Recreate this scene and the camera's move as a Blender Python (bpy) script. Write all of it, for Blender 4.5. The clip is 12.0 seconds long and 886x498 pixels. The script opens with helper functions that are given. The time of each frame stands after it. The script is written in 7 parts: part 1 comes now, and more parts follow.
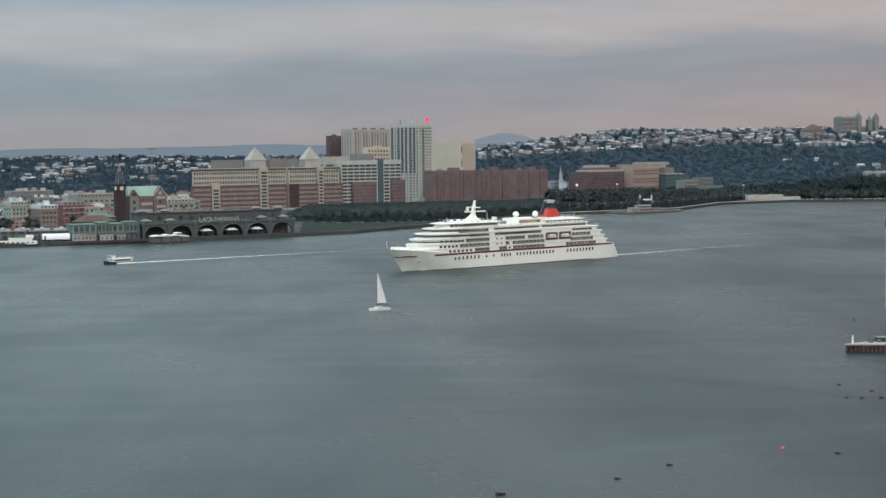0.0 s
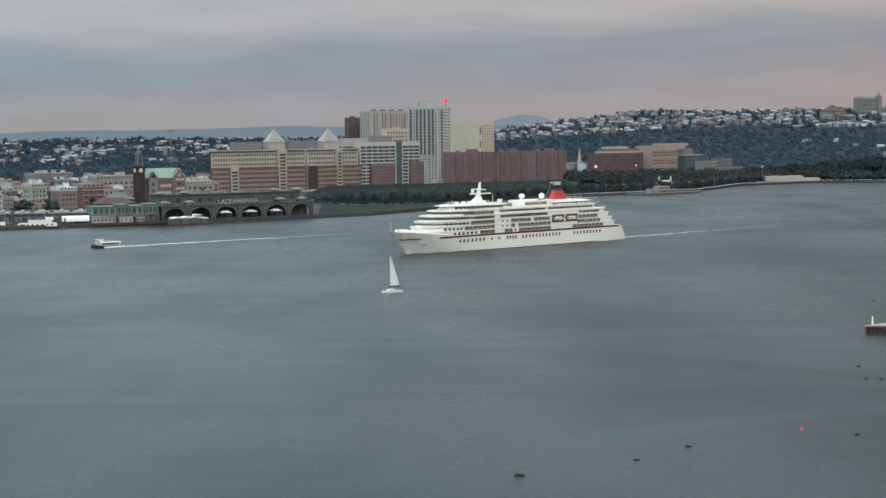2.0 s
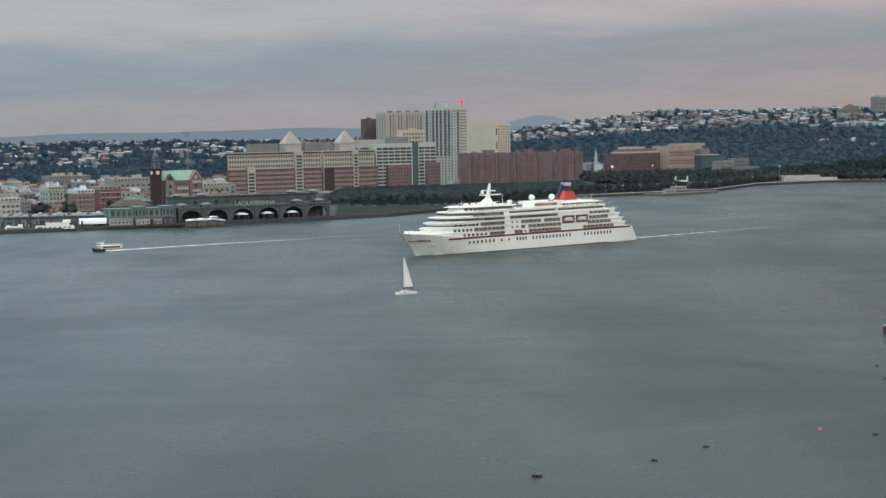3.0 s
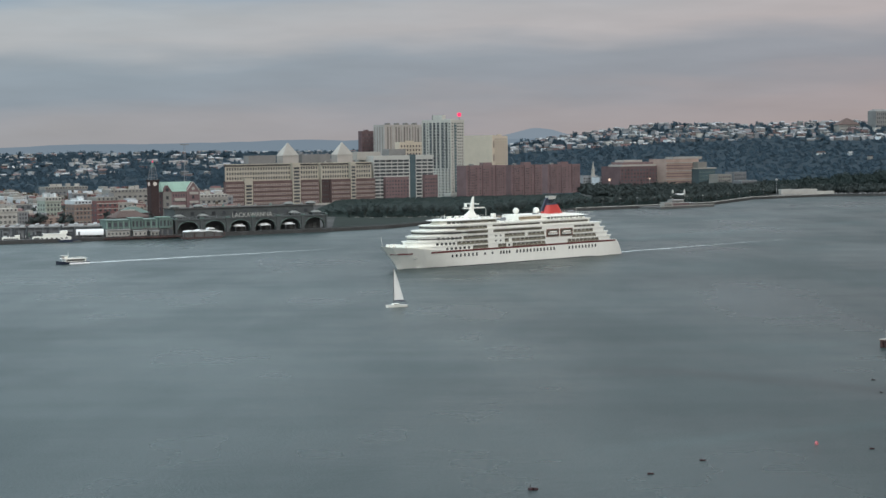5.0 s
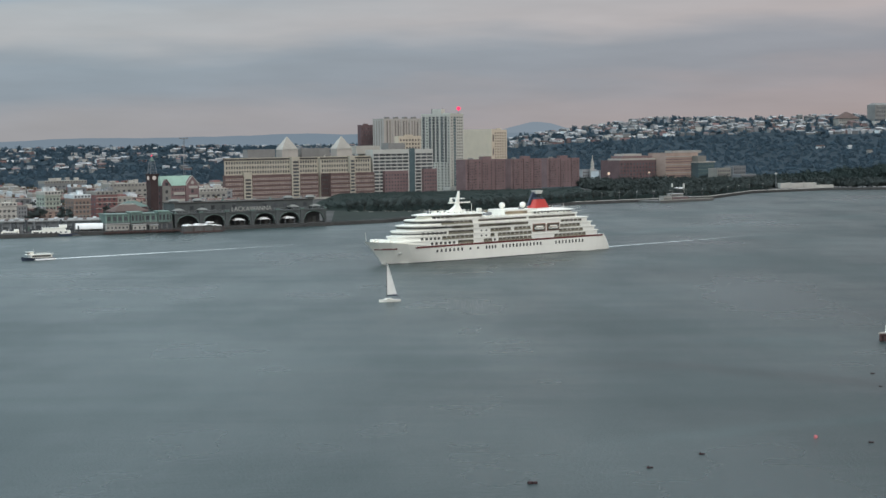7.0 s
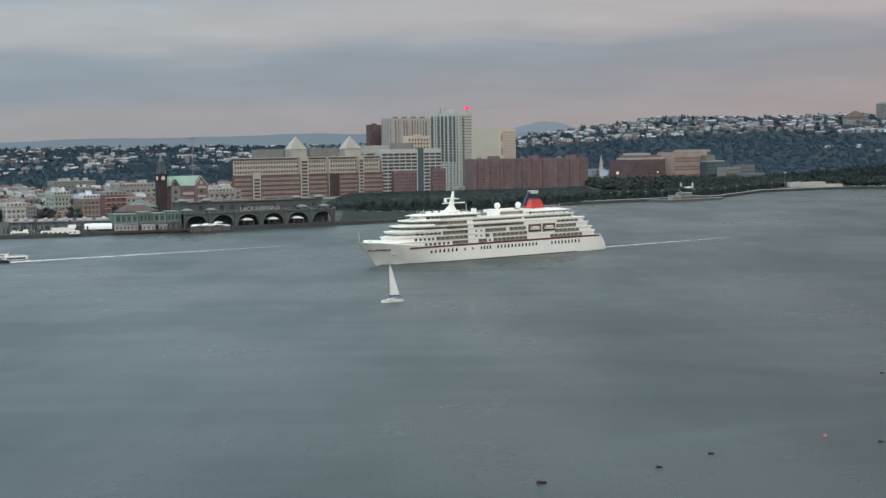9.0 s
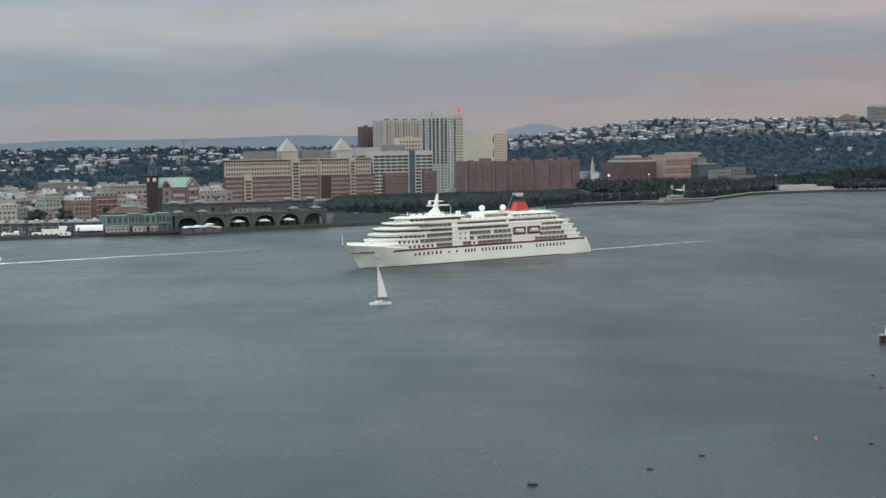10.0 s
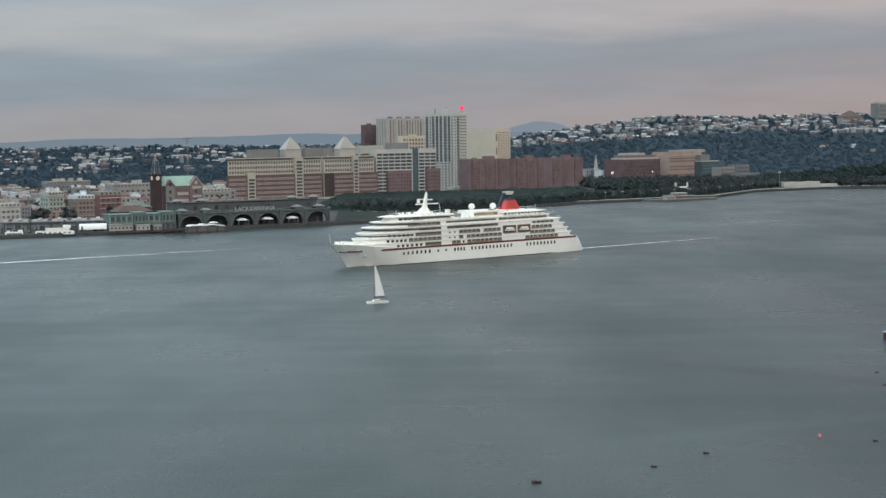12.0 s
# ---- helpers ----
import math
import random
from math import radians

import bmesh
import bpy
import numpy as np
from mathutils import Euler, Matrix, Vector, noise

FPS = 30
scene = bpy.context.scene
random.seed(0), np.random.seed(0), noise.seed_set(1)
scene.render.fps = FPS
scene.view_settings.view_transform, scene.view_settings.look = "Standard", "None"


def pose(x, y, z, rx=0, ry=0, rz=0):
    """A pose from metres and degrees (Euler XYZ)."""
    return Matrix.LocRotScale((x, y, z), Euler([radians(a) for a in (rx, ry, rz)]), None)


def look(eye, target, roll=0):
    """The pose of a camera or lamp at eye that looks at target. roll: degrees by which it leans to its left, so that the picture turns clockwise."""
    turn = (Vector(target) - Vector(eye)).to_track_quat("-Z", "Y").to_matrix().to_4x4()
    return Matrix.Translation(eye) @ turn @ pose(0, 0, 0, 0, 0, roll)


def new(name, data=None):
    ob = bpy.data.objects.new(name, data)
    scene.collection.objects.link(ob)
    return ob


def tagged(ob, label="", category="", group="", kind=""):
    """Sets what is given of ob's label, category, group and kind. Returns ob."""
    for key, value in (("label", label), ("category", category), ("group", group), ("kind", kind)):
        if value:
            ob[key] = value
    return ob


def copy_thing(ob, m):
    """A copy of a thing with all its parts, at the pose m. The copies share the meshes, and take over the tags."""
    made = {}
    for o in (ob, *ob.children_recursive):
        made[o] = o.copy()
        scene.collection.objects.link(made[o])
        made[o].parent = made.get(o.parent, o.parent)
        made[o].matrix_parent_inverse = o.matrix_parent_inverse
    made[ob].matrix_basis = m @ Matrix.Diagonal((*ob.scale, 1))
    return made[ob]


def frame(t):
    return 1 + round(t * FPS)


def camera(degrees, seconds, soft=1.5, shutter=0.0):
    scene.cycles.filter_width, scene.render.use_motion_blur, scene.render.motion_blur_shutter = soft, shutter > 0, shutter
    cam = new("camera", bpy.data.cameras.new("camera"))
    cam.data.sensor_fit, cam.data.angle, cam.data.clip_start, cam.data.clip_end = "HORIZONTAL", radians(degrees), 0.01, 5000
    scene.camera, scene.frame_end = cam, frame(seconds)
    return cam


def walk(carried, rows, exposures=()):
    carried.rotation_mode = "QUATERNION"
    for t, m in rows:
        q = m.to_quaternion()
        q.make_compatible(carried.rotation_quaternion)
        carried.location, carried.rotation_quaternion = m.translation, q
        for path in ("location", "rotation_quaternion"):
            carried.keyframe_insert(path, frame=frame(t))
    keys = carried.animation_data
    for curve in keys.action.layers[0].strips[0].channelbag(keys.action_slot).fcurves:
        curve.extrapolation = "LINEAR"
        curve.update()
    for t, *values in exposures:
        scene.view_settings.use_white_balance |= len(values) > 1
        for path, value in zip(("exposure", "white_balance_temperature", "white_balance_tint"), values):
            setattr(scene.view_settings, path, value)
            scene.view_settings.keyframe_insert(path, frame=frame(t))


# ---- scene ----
# ---------------------------------------------------------------- camera
cam = camera(29.28, 12.0, soft=1.5)
walk(cam, [
    (0, pose(0, 0, 76, 86.604, 0.499, -0.030)),
    (0.1, pose(0, 0, 76, 86.576, 0.479, -0.022)),
    (0.2, pose(0, 0, 76, 86.538, 0.458, -0.023)),
    (0.3, pose(0, 0, 76, 86.557, 0.437, -0.119)),
    (0.4, pose(0, 0, 76, 86.327, 0.417, -0.062)),
    (0.5, pose(0, 0, 76, 86.271, 0.396, -0.205)),
    (0.6, pose(0, 0, 76, 86.174, 0.433, -0.061)),
    (0.7, pose(0, 0, 76, 86.040, 0.471, -0.022)),
    (0.8, pose(0, 0, 76, 85.982, 0.508, -0.002)),
    (0.9, pose(0, 0, 76, 85.888, 0.545, 0.171)),
    (1, pose(0, 0, 76, 85.973, 0.582, 0.256)),
    (1.1, pose(0, 0, 76, 86.002, 0.568, 0.153)),
    (1.2, pose(0, 0, 76, 86.002, 0.554, 0.133)),
    (1.3, pose(0, 0, 76, 86.134, 0.540, -0.060)),
    (1.4, pose(0, 0, 76, 86.078, 0.525, 0.017)),
    (1.5, pose(0, 0, 76, 86.050, 0.511, 0.080)),
    (1.6, pose(0, 0, 76, 86.079, 0.529, 0.171)),
    (1.7, pose(0, 0, 76, 86.080, 0.547, 0.229)),
    (1.8, pose(0, 0, 76, 86.156, 0.565, 0.191)),
    (1.9, pose(0, 0, 76, 86.042, 0.584, 0.326)),
    (2, pose(0, 0, 76, 85.988, 0.602, 0.598)),
    (2.1, pose(0, 0, 76, 86.006, 0.602, 0.557)),
    (2.2, pose(0, 0, 76, 85.949, 0.602, 0.557)),
    (2.3, pose(0, 0, 76, 85.987, 0.601, 0.538)),
    (2.4, pose(0, 0, 76, 85.968, 0.601, 0.557)),
    (2.5, pose(0, 0, 76, 85.997, 0.601, 0.690)),
    (2.6, pose(0, 0, 76, 86.007, 0.653, 0.673)),
    (2.7, pose(0, 0, 76, 85.952, 0.705, 0.789)),
    (2.8, pose(0, 0, 76, 86.047, 0.758, 0.733)),
    (2.9, pose(0, 0, 76, 86.013, 0.810, 1.041)),
    (3, pose(0, 0, 76, 86.030, 0.862, 1.143)),
    (3.1, pose(0, 0, 76, 86.034, 0.857, 1.138)),
    (3.2, pose(0, 0, 76, 86.055, 0.853, 1.272)),
    (3.3, pose(0, 0, 76, 86.150, 0.848, 1.196)),
    (3.4, pose(0, 0, 76, 86.245, 0.844, 1.157)),
    (3.5, pose(0, 0, 76, 86.206, 0.839, 1.212)),
    (3.6, pose(0, 0, 76, 86.379, 0.865, 1.119)),
    (3.7, pose(0, 0, 76, 86.374, 0.890, 1.016)),
    (5.3, pose(0, 0, 76, 86.510, 0.551, 1.003)),
    (5.4, pose(0, 0, 76, 86.546, 0.535, 0.902)),
    (5.5, pose(0, 0, 76, 86.474, 0.518, 0.919)),
    (5.6, pose(0, 0, 76, 86.547, 0.573, 0.999)),
    (5.7, pose(0, 0, 76, 86.529, 0.628, 1.019)),
    (5.8, pose(0, 0, 76, 86.494, 0.683, 1.328)),
    (5.9, pose(0, 0, 76, 86.513, 0.738, 1.252)),
    (6, pose(0, 0, 76, 86.417, 0.792, 1.418)),
    (6.1, pose(0, 0, 76, 86.364, 0.809, 1.503)),
    (6.2, pose(0, 0, 76, 86.345, 0.826, 1.465)),
    (6.3, pose(0, 0, 76, 86.308, 0.842, 1.522)),
    (6.4, pose(0, 0, 76, 86.290, 0.859, 1.561)),
    (6.5, pose(0, 0, 76, 86.336, 0.876, 1.528)),
    (6.6, pose(0, 0, 76, 86.286, 0.832, 1.388)),
    (6.7, pose(0, 0, 76, 86.362, 0.789, 1.368)),
    (6.8, pose(0, 0, 76, 86.303, 0.745, 1.309)),
    (6.9, pose(0, 0, 76, 86.283, 0.702, 1.270)),
    (7, pose(0, 0, 76, 86.241, 0.659, 1.032)),
    (7.1, pose(0, 0, 76, 86.300, 0.568, 1.172)),
    (7.2, pose(0, 0, 76, 86.386, 0.478, 1.039)),
    (8.8, pose(0, 0, 76, 86.342, 0.759, 1.310)),
    (8.9, pose(0, 0, 76, 86.285, 0.743, 1.348)),
    (9, pose(0, 0, 76, 86.233, 0.759, 1.322)),
    (9.1, pose(0, 0, 76, 86.228, 0.786, 1.387)),
    (9.2, pose(0, 0, 76, 86.229, 0.812, 1.387)),
    (9.3, pose(0, 0, 76, 86.272, 0.839, 1.715)),
    (9.4, pose(0, 0, 76, 86.252, 0.865, 1.619)),
    (9.5, pose(0, 0, 76, 86.276, 0.892, 1.421)),
    (9.6, pose(0, 0, 76, 86.266, 0.845, 1.311)),
    (9.7, pose(0, 0, 76, 86.303, 0.798, 1.253)),
    (9.8, pose(0, 0, 76, 86.358, 0.751, 1.098)),
    (9.9, pose(0, 0, 76, 86.320, 0.704, 1.155)),
    (10, pose(0, 0, 76, 86.301, 0.657, 1.035)),
    (10.1, pose(0, 0, 76, 86.357, 0.654, 1.096)),
    (10.2, pose(0, 0, 76, 86.356, 0.651, 1.019)),
    (10.3, pose(0, 0, 76, 86.355, 0.648, 0.904)),
    (10.4, pose(0, 0, 76, 86.336, 0.645, 0.942)),
    (10.5, pose(0, 0, 76, 86.300, 0.641, 0.858)),
    (10.6, pose(0, 0, 76, 86.335, 0.627, 0.846)),
    (10.7, pose(0, 0, 76, 86.334, 0.613, 0.807)),
    (10.8, pose(0, 0, 76, 86.335, 0.599, 0.826)),
    (10.9, pose(0, 0, 76, 86.296, 0.585, 0.845)),
    (11, pose(0, 0, 76, 86.284, 0.572, 0.832)),
    (11.1, pose(0, 0, 76, 86.314, 0.590, 0.710)),
    (11.2, pose(0, 0, 76, 86.277, 0.608, 0.807)),
    (11.3, pose(0, 0, 76, 86.353, 0.626, 0.788)),
    (11.4, pose(0, 0, 76, 86.330, 0.644, 0.869)),
    (11.5, pose(0, 0, 76, 86.269, 0.662, 0.917)),
    (11.6, pose(0, 0, 76, 86.331, 0.687, 0.943)),
    (11.7, pose(0, 0, 76, 86.246, 0.712, 1.072)),
    (11.8, pose(0, 0, 76, 86.291, 0.737, 1.101)),
    (11.9, pose(0, 0, 76, 86.305, 0.763, 1.131)),
    (12, pose(0, 0, 76, 86.230, 0.788, 1.146)),
])


# ---------------------------------------------------------------- light
def rgb(r, g, b):
    """Linear colour from the usual 0-255 notation."""
    return tuple(((c / 255 + 0.055) / 1.055) ** 2.4 if c > 10 else c / 3294 for c in (r, g, b)) + (1.0,)


SUN_UP, SUN_TURN = radians(38), radians(150)


def make_world():
    w = bpy.data.worlds.new("overcast_evening")
    scene.world = w
    w.use_nodes = True
    nt = w.node_tree
    nt.nodes.clear()
    n, link = nt.nodes.new, nt.links.new
    out = n("ShaderNodeOutputWorld")
    sky = n("ShaderNodeTexSky")
    sky.sky_type, sky.sun_disc = "NISHITA", False
    sky.sun_elevation, sky.sun_rotation = SUN_UP, SUN_TURN
    clear = n("ShaderNodeBackground")
    clear.inputs["Strength"].default_value = 0.06
    link(sky.outputs[0], clear.inputs["Color"])
    co = n("ShaderNodeTexCoord")
    sep = n("ShaderNodeSeparateXYZ")
    link(co.outputs["Generated"], sep.inputs[0])

    def layered(scale, stretch, detail):
        mp = n("ShaderNodeMapping")
        mp.inputs["Scale"].default_value = (scale, scale, scale * stretch)
        no = n("ShaderNodeTexNoise")
        no.inputs["Scale"].default_value = 1.0
        no.inputs["Detail"].default_value = detail
        link(co.outputs["Generated"], mp.inputs[0])
        link(mp.outputs[0], no.inputs["Vector"])
        return no.outputs["Fac"]

    def math_node(op, a, b):
        m = n("ShaderNodeMath")
        m.operation = op
        for i, v in enumerate((a, b)):
            if isinstance(v, (int, float)):
                m.inputs[i].default_value = v
            else:
                link(v, m.inputs[i])
        return m.outputs[0]

    # long flat cloud banks: the height is bent by noise, then coloured
    bend = math_node("MULTIPLY", math_node("SUBTRACT", layered(5.0, 7.0, 4.0), 0.5), 0.045)
    tilt = math_node("MULTIPLY", sep.outputs["X"], 0.035)
    h = math_node("SUBTRACT", math_node("ADD", sep.outputs["Z"], bend), tilt)
    ramp = n("ShaderNodeValToRGB")
    el = ramp.color_ramp.elements
    stops = [(0.0, rgb(160, 152, 153)), (0.020, rgb(157, 152, 156)), (0.036, rgb(142, 147, 156)), (0.052, rgb(146, 152, 161)),
             (0.066, rgb(176, 172, 174)), (0.080, rgb(172, 171, 174)), (0.094, rgb(146, 158, 172)), (0.16, rgb(170, 175, 180)),
             (0.4, rgb(194, 205, 214)), (1.0, rgb(226, 235, 244))]
    while len(el) < len(stops):
        el.new(0.5)
    for e, (p, c) in zip(el, stops):
        e.position, e.color = p, c
    link(h, ramp.inputs[0])
    wisps = math_node("ADD", math_node("MULTIPLY", layered(16.0, 6.0, 6.0), 0.26), 1.00)
    grow = n("ShaderNodeMapRange")
    grow.inputs["From Min"].default_value, grow.inputs["From Max"].default_value = 0.12, 0.9
    grow.inputs["To Min"].default_value, grow.inputs["To Max"].default_value = 1.0, 1.35
    link(sep.outputs["Z"], grow.inputs[0])
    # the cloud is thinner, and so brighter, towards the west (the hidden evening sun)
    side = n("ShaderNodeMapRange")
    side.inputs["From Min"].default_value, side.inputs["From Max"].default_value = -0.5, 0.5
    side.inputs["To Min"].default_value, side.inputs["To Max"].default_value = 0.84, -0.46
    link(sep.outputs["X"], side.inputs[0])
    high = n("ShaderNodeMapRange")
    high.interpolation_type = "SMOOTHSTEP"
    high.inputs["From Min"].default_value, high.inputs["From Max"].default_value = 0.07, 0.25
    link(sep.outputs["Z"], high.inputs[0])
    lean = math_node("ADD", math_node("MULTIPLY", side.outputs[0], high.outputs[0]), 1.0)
    # cooler cloud towards the west, a pink evening cast towards the north
    cast = n("ShaderNodeValToRGB")
    cast.color_ramp.elements[0].position, cast.color_ramp.elements[0].color = 0.28, (0.90, 0.985, 1.0, 1)
    cast.color_ramp.elements[1].position, cast.color_ramp.elements[1].color = 0.74, (0.98, 0.925, 0.905, 1)
    link(math_node("ADD", sep.outputs["X"], 0.5), cast.inputs[0])
    tint = n("ShaderNodeMix")
    tint.data_type, tint.blend_type = "RGBA", "MULTIPLY"
    tint.inputs[0].default_value = 1.0
    link(ramp.outputs[0], tint.inputs[6])
    link(cast.outputs[0], tint.inputs[7])
    cloud = n("ShaderNodeBackground")
    link(tint.outputs[2], cloud.inputs["Color"])
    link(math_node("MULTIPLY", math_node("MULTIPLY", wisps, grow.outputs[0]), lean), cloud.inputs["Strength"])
    mix = n("ShaderNodeMixShader")
    mix.inputs[0].default_value = 0.95
    link(clear.outputs[0], mix.inputs[1])
    link(cloud.outputs[0], mix.inputs[2])
    link(mix.outputs[0], out.inputs[0])


make_world()
sun_data = bpy.data.lights.new("sun", "SUN")
sun_data.energy, sun_data.angle, sun_data.color = 1.38, radians(35), (1.0, 0.985, 0.96)
sun = new("sun", sun_data)
sun.matrix_world = look((300, -520, 470), (0, 0, 0))
scene.view_settings.exposure = 0.0


# ---------------------------------------------------------------- materials
def mat(name, color, rough=0.8, metal=0.0, vary=0.18, size=1.5, bump=0.0, per_object=0.0, streak=0.0):
    """A surface with large stains and fine grain in its colour, at real size."""
    m = bpy.data.materials.new(name)
    m.use_nodes = True
    nt = m.node_tree
    n, link = nt.nodes.new, nt.links.new
    b = nt.nodes["Principled BSDF"]
    b.inputs["Metallic"].default_value = metal
    b.inputs["Roughness"].default_value = rough
    if rough >= 0.88:
        b.inputs["Specular IOR Level"].default_value = 0.12
    geo = n("ShaderNodeNewGeometry")
    big, fine = n("ShaderNodeTexNoise"), n("ShaderNodeTexNoise")
    for no, s, d in ((big, 0.12 / size, 3.0), (fine, 1.6 / size, 4.0)):
        no.inputs["Scale"].default_value, no.inputs["Detail"].default_value = s, d
    if streak:
        mp = n("ShaderNodeMapping")
        mp.inputs["Scale"].default_value = (1, 1, streak)
        link(geo.outputs["Position"], mp.inputs[0])
        link(mp.outputs[0], fine.inputs["Vector"])
    else:
        link(geo.outputs["Position"], fine.inputs["Vector"])
    link(geo.outputs["Position"], big.inputs["Vector"])
    add = n("ShaderNodeMath")
    add.operation = "ADD"
    link(big.outputs[0], add.inputs[0])
    link(fine.outputs[0], add.inputs[1])
    rng = n("ShaderNodeMapRange")
    rng.inputs["From Min"].default_value, rng.inputs["From Max"].default_value = 0.65, 1.35
    rng.inputs["To Min"].default_value, rng.inputs["To Max"].default_value = 1 - vary, 1 + vary
    link(add.outputs[0], rng.inputs[0])
    hsv = n("ShaderNodeHueSaturation")
    hsv.inputs["Color"].default_value = (*color[:3], 1)
    if per_object:
        info = n("ShaderNodeObjectInfo")
        r2 = n("ShaderNodeMapRange")
        r2.inputs["To Min"].default_value, r2.inputs["To Max"].default_value = 1 - per_object, 1 + per_object
        link(info.outputs["Random"], r2.inputs[0])
        mul = n("ShaderNodeMath")
        mul.operation = "MULTIPLY"
        link(rng.outputs[0], mul.inputs[0])
        link(r2.outputs[0], mul.inputs[1])
        link(mul.outputs[0], hsv.inputs["Value"])
    else:
        link(rng.outputs[0], hsv.inputs["Value"])
    link(hsv.outputs[0], b.inputs["Base Color"])
    if bump:
        bp = n("ShaderNodeBump")
        bp.inputs["Strength"].default_value = bump
        bp.inputs["Distance"].default_value = 0.1
        link(fine.outputs[0], bp.inputs["Height"])
        link(bp.outputs[0], b.inputs["Normal"])
    return m


def leafy(m):
    """Lets part of the light through the leaves."""
    nt = m.node_tree
    b = nt.nodes["Principled BSDF"]
    out = nt.nodes["Material Output"]
    tr = nt.nodes.new("ShaderNodeBsdfTranslucent")
    mix = nt.nodes.new("ShaderNodeMixShader")
    mix.inputs[0].default_value = 0.42
    nt.links.new(b.inputs["Base Color"].links[0].from_socket, tr.inputs["Color"])
    nt.links.new(b.outputs[0], mix.inputs[1])
    nt.links.new(tr.outputs[0], mix.inputs[2])
    nt.links.new(mix.outputs[0], out.inputs["Surface"])
    return m


def crowned(m):
    """Turns the leaves' shading towards that of a closed canopy."""
    nt = m.node_tree
    geo = nt.nodes.new("ShaderNodeNewGeometry")
    half = nt.nodes.new("ShaderNodeVectorMath")
    half.operation = "MULTIPLY_ADD"
    half.inputs[1].default_value = (0.4, 0.4, 0.4)
    half.inputs[2].default_value = (0.0, -0.42, 0.55)
    unit = nt.nodes.new("ShaderNodeVectorMath")
    unit.operation = "NORMALIZE"
    nt.links.new(geo.outputs["Normal"], half.inputs[0])
    nt.links.new(half.outputs[0], unit.inputs[0])
    for n in nt.nodes:
        if n.type in ("BSDF_PRINCIPLED", "BSDF_TRANSLUCENT"):
            nt.links.new(unit.outputs[0], n.inputs["Normal"])
    return m


def glow(name, color, strength):
    m = bpy.data.materials.new(name)
    m.use_nodes = True
    b = m.node_tree.nodes["Principled BSDF"]
    b.inputs["Base Color"].default_value = (0, 0, 0, 1)
    b.inputs["Roughness"].default_value = 1.0
    b.inputs["Specular IOR Level"].default_value = 0.0
    b.inputs["Emission Color"].default_value = color
    b.inputs["Emission Strength"].default_value = strength
    return m


def water_material():
    m = bpy.data.materials.new("river_water")
    m.use_nodes = True
    nt = m.node_tree
    n, link = nt.nodes.new, nt.links.new
    b = nt.nodes["Principled BSDF"]
    b.inputs["IOR"].default_value = 1.33
    geo = n("ShaderNodeNewGeometry")

    def waves(sx, sy, detail, turn=0.0):
        mp = n("ShaderNodeMapping")
        mp.inputs["Scale"].default_value = (sx, sy, 1)
        mp.inputs["Rotation"].default_value = (0, 0, turn)
        no = n("ShaderNodeTexNoise")
        no.inputs["Scale"].default_value, no.inputs["Detail"].default_value = 1.0, detail
        link(geo.outputs["Position"], mp.inputs[0])
        link(mp.outputs[0], no.inputs["Vector"])
        return no.outputs["Fac"]

    gust = waves(0.0075, 0.0045, 4.0, radians(12))
    slick = waves(0.012, 0.0050, 3.0, radians(-12))
    chop = waves(0.25, 0.5, 5.0, radians(20))
    ripple = waves(1.1, 1.8, 3.0)
    col = n("ShaderNodeValToRGB")
    col.color_ramp.interpolation = "EASE"
    col.color_ramp.elements[0].position, col.color_ramp.elements[0].color = 0.35, (0.017, 0.034, 0.034, 1)
    col.color_ramp.elements[1].position, col.color_ramp.elements[1].color = 0.68, (0.039, 0.061, 0.061, 1)
    link(gust, col.inputs[0])

    def calc(op, a, v, c=0.0):
        m2 = n("ShaderNodeMath")
        m2.operation = op
        for i, w in enumerate((a, v, c)):
            if isinstance(w, (int, float)):
                m2.inputs[i].default_value = w
            else:
                link(w, m2.inputs[i])
        return m2.outputs[0]

    # old wakes on the river, their bright and dark sheen painted into the base colour: y = a + b x + c x^2, half width,
    # strength
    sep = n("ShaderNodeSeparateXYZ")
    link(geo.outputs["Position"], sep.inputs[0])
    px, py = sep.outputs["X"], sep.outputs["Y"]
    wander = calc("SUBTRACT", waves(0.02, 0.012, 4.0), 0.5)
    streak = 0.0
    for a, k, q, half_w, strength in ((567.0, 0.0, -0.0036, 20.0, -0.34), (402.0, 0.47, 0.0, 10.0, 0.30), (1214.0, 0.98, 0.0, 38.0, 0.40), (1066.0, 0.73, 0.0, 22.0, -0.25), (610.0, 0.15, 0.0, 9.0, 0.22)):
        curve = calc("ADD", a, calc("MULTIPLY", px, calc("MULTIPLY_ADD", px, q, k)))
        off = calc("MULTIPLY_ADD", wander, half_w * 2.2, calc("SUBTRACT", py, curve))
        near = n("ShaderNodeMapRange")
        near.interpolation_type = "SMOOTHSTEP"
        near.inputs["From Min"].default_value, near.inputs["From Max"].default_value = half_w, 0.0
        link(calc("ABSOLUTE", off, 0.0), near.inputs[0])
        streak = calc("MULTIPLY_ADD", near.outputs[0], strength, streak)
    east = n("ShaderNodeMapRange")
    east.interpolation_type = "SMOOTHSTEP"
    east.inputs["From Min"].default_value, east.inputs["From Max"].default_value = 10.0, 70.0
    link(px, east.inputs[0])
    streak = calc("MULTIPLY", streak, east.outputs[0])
    # bands lighten or darken the water's own colour in place of reflection
    wake_sheen = n("ShaderNodeHueSaturation")
    link(col.outputs[0], wake_sheen.inputs["Color"])
    link(calc("ADD", streak, 1.0), wake_sheen.inputs["Value"])
    link(wake_sheen.outputs[0], b.inputs["Base Color"])
    rr = n("ShaderNodeMapRange")
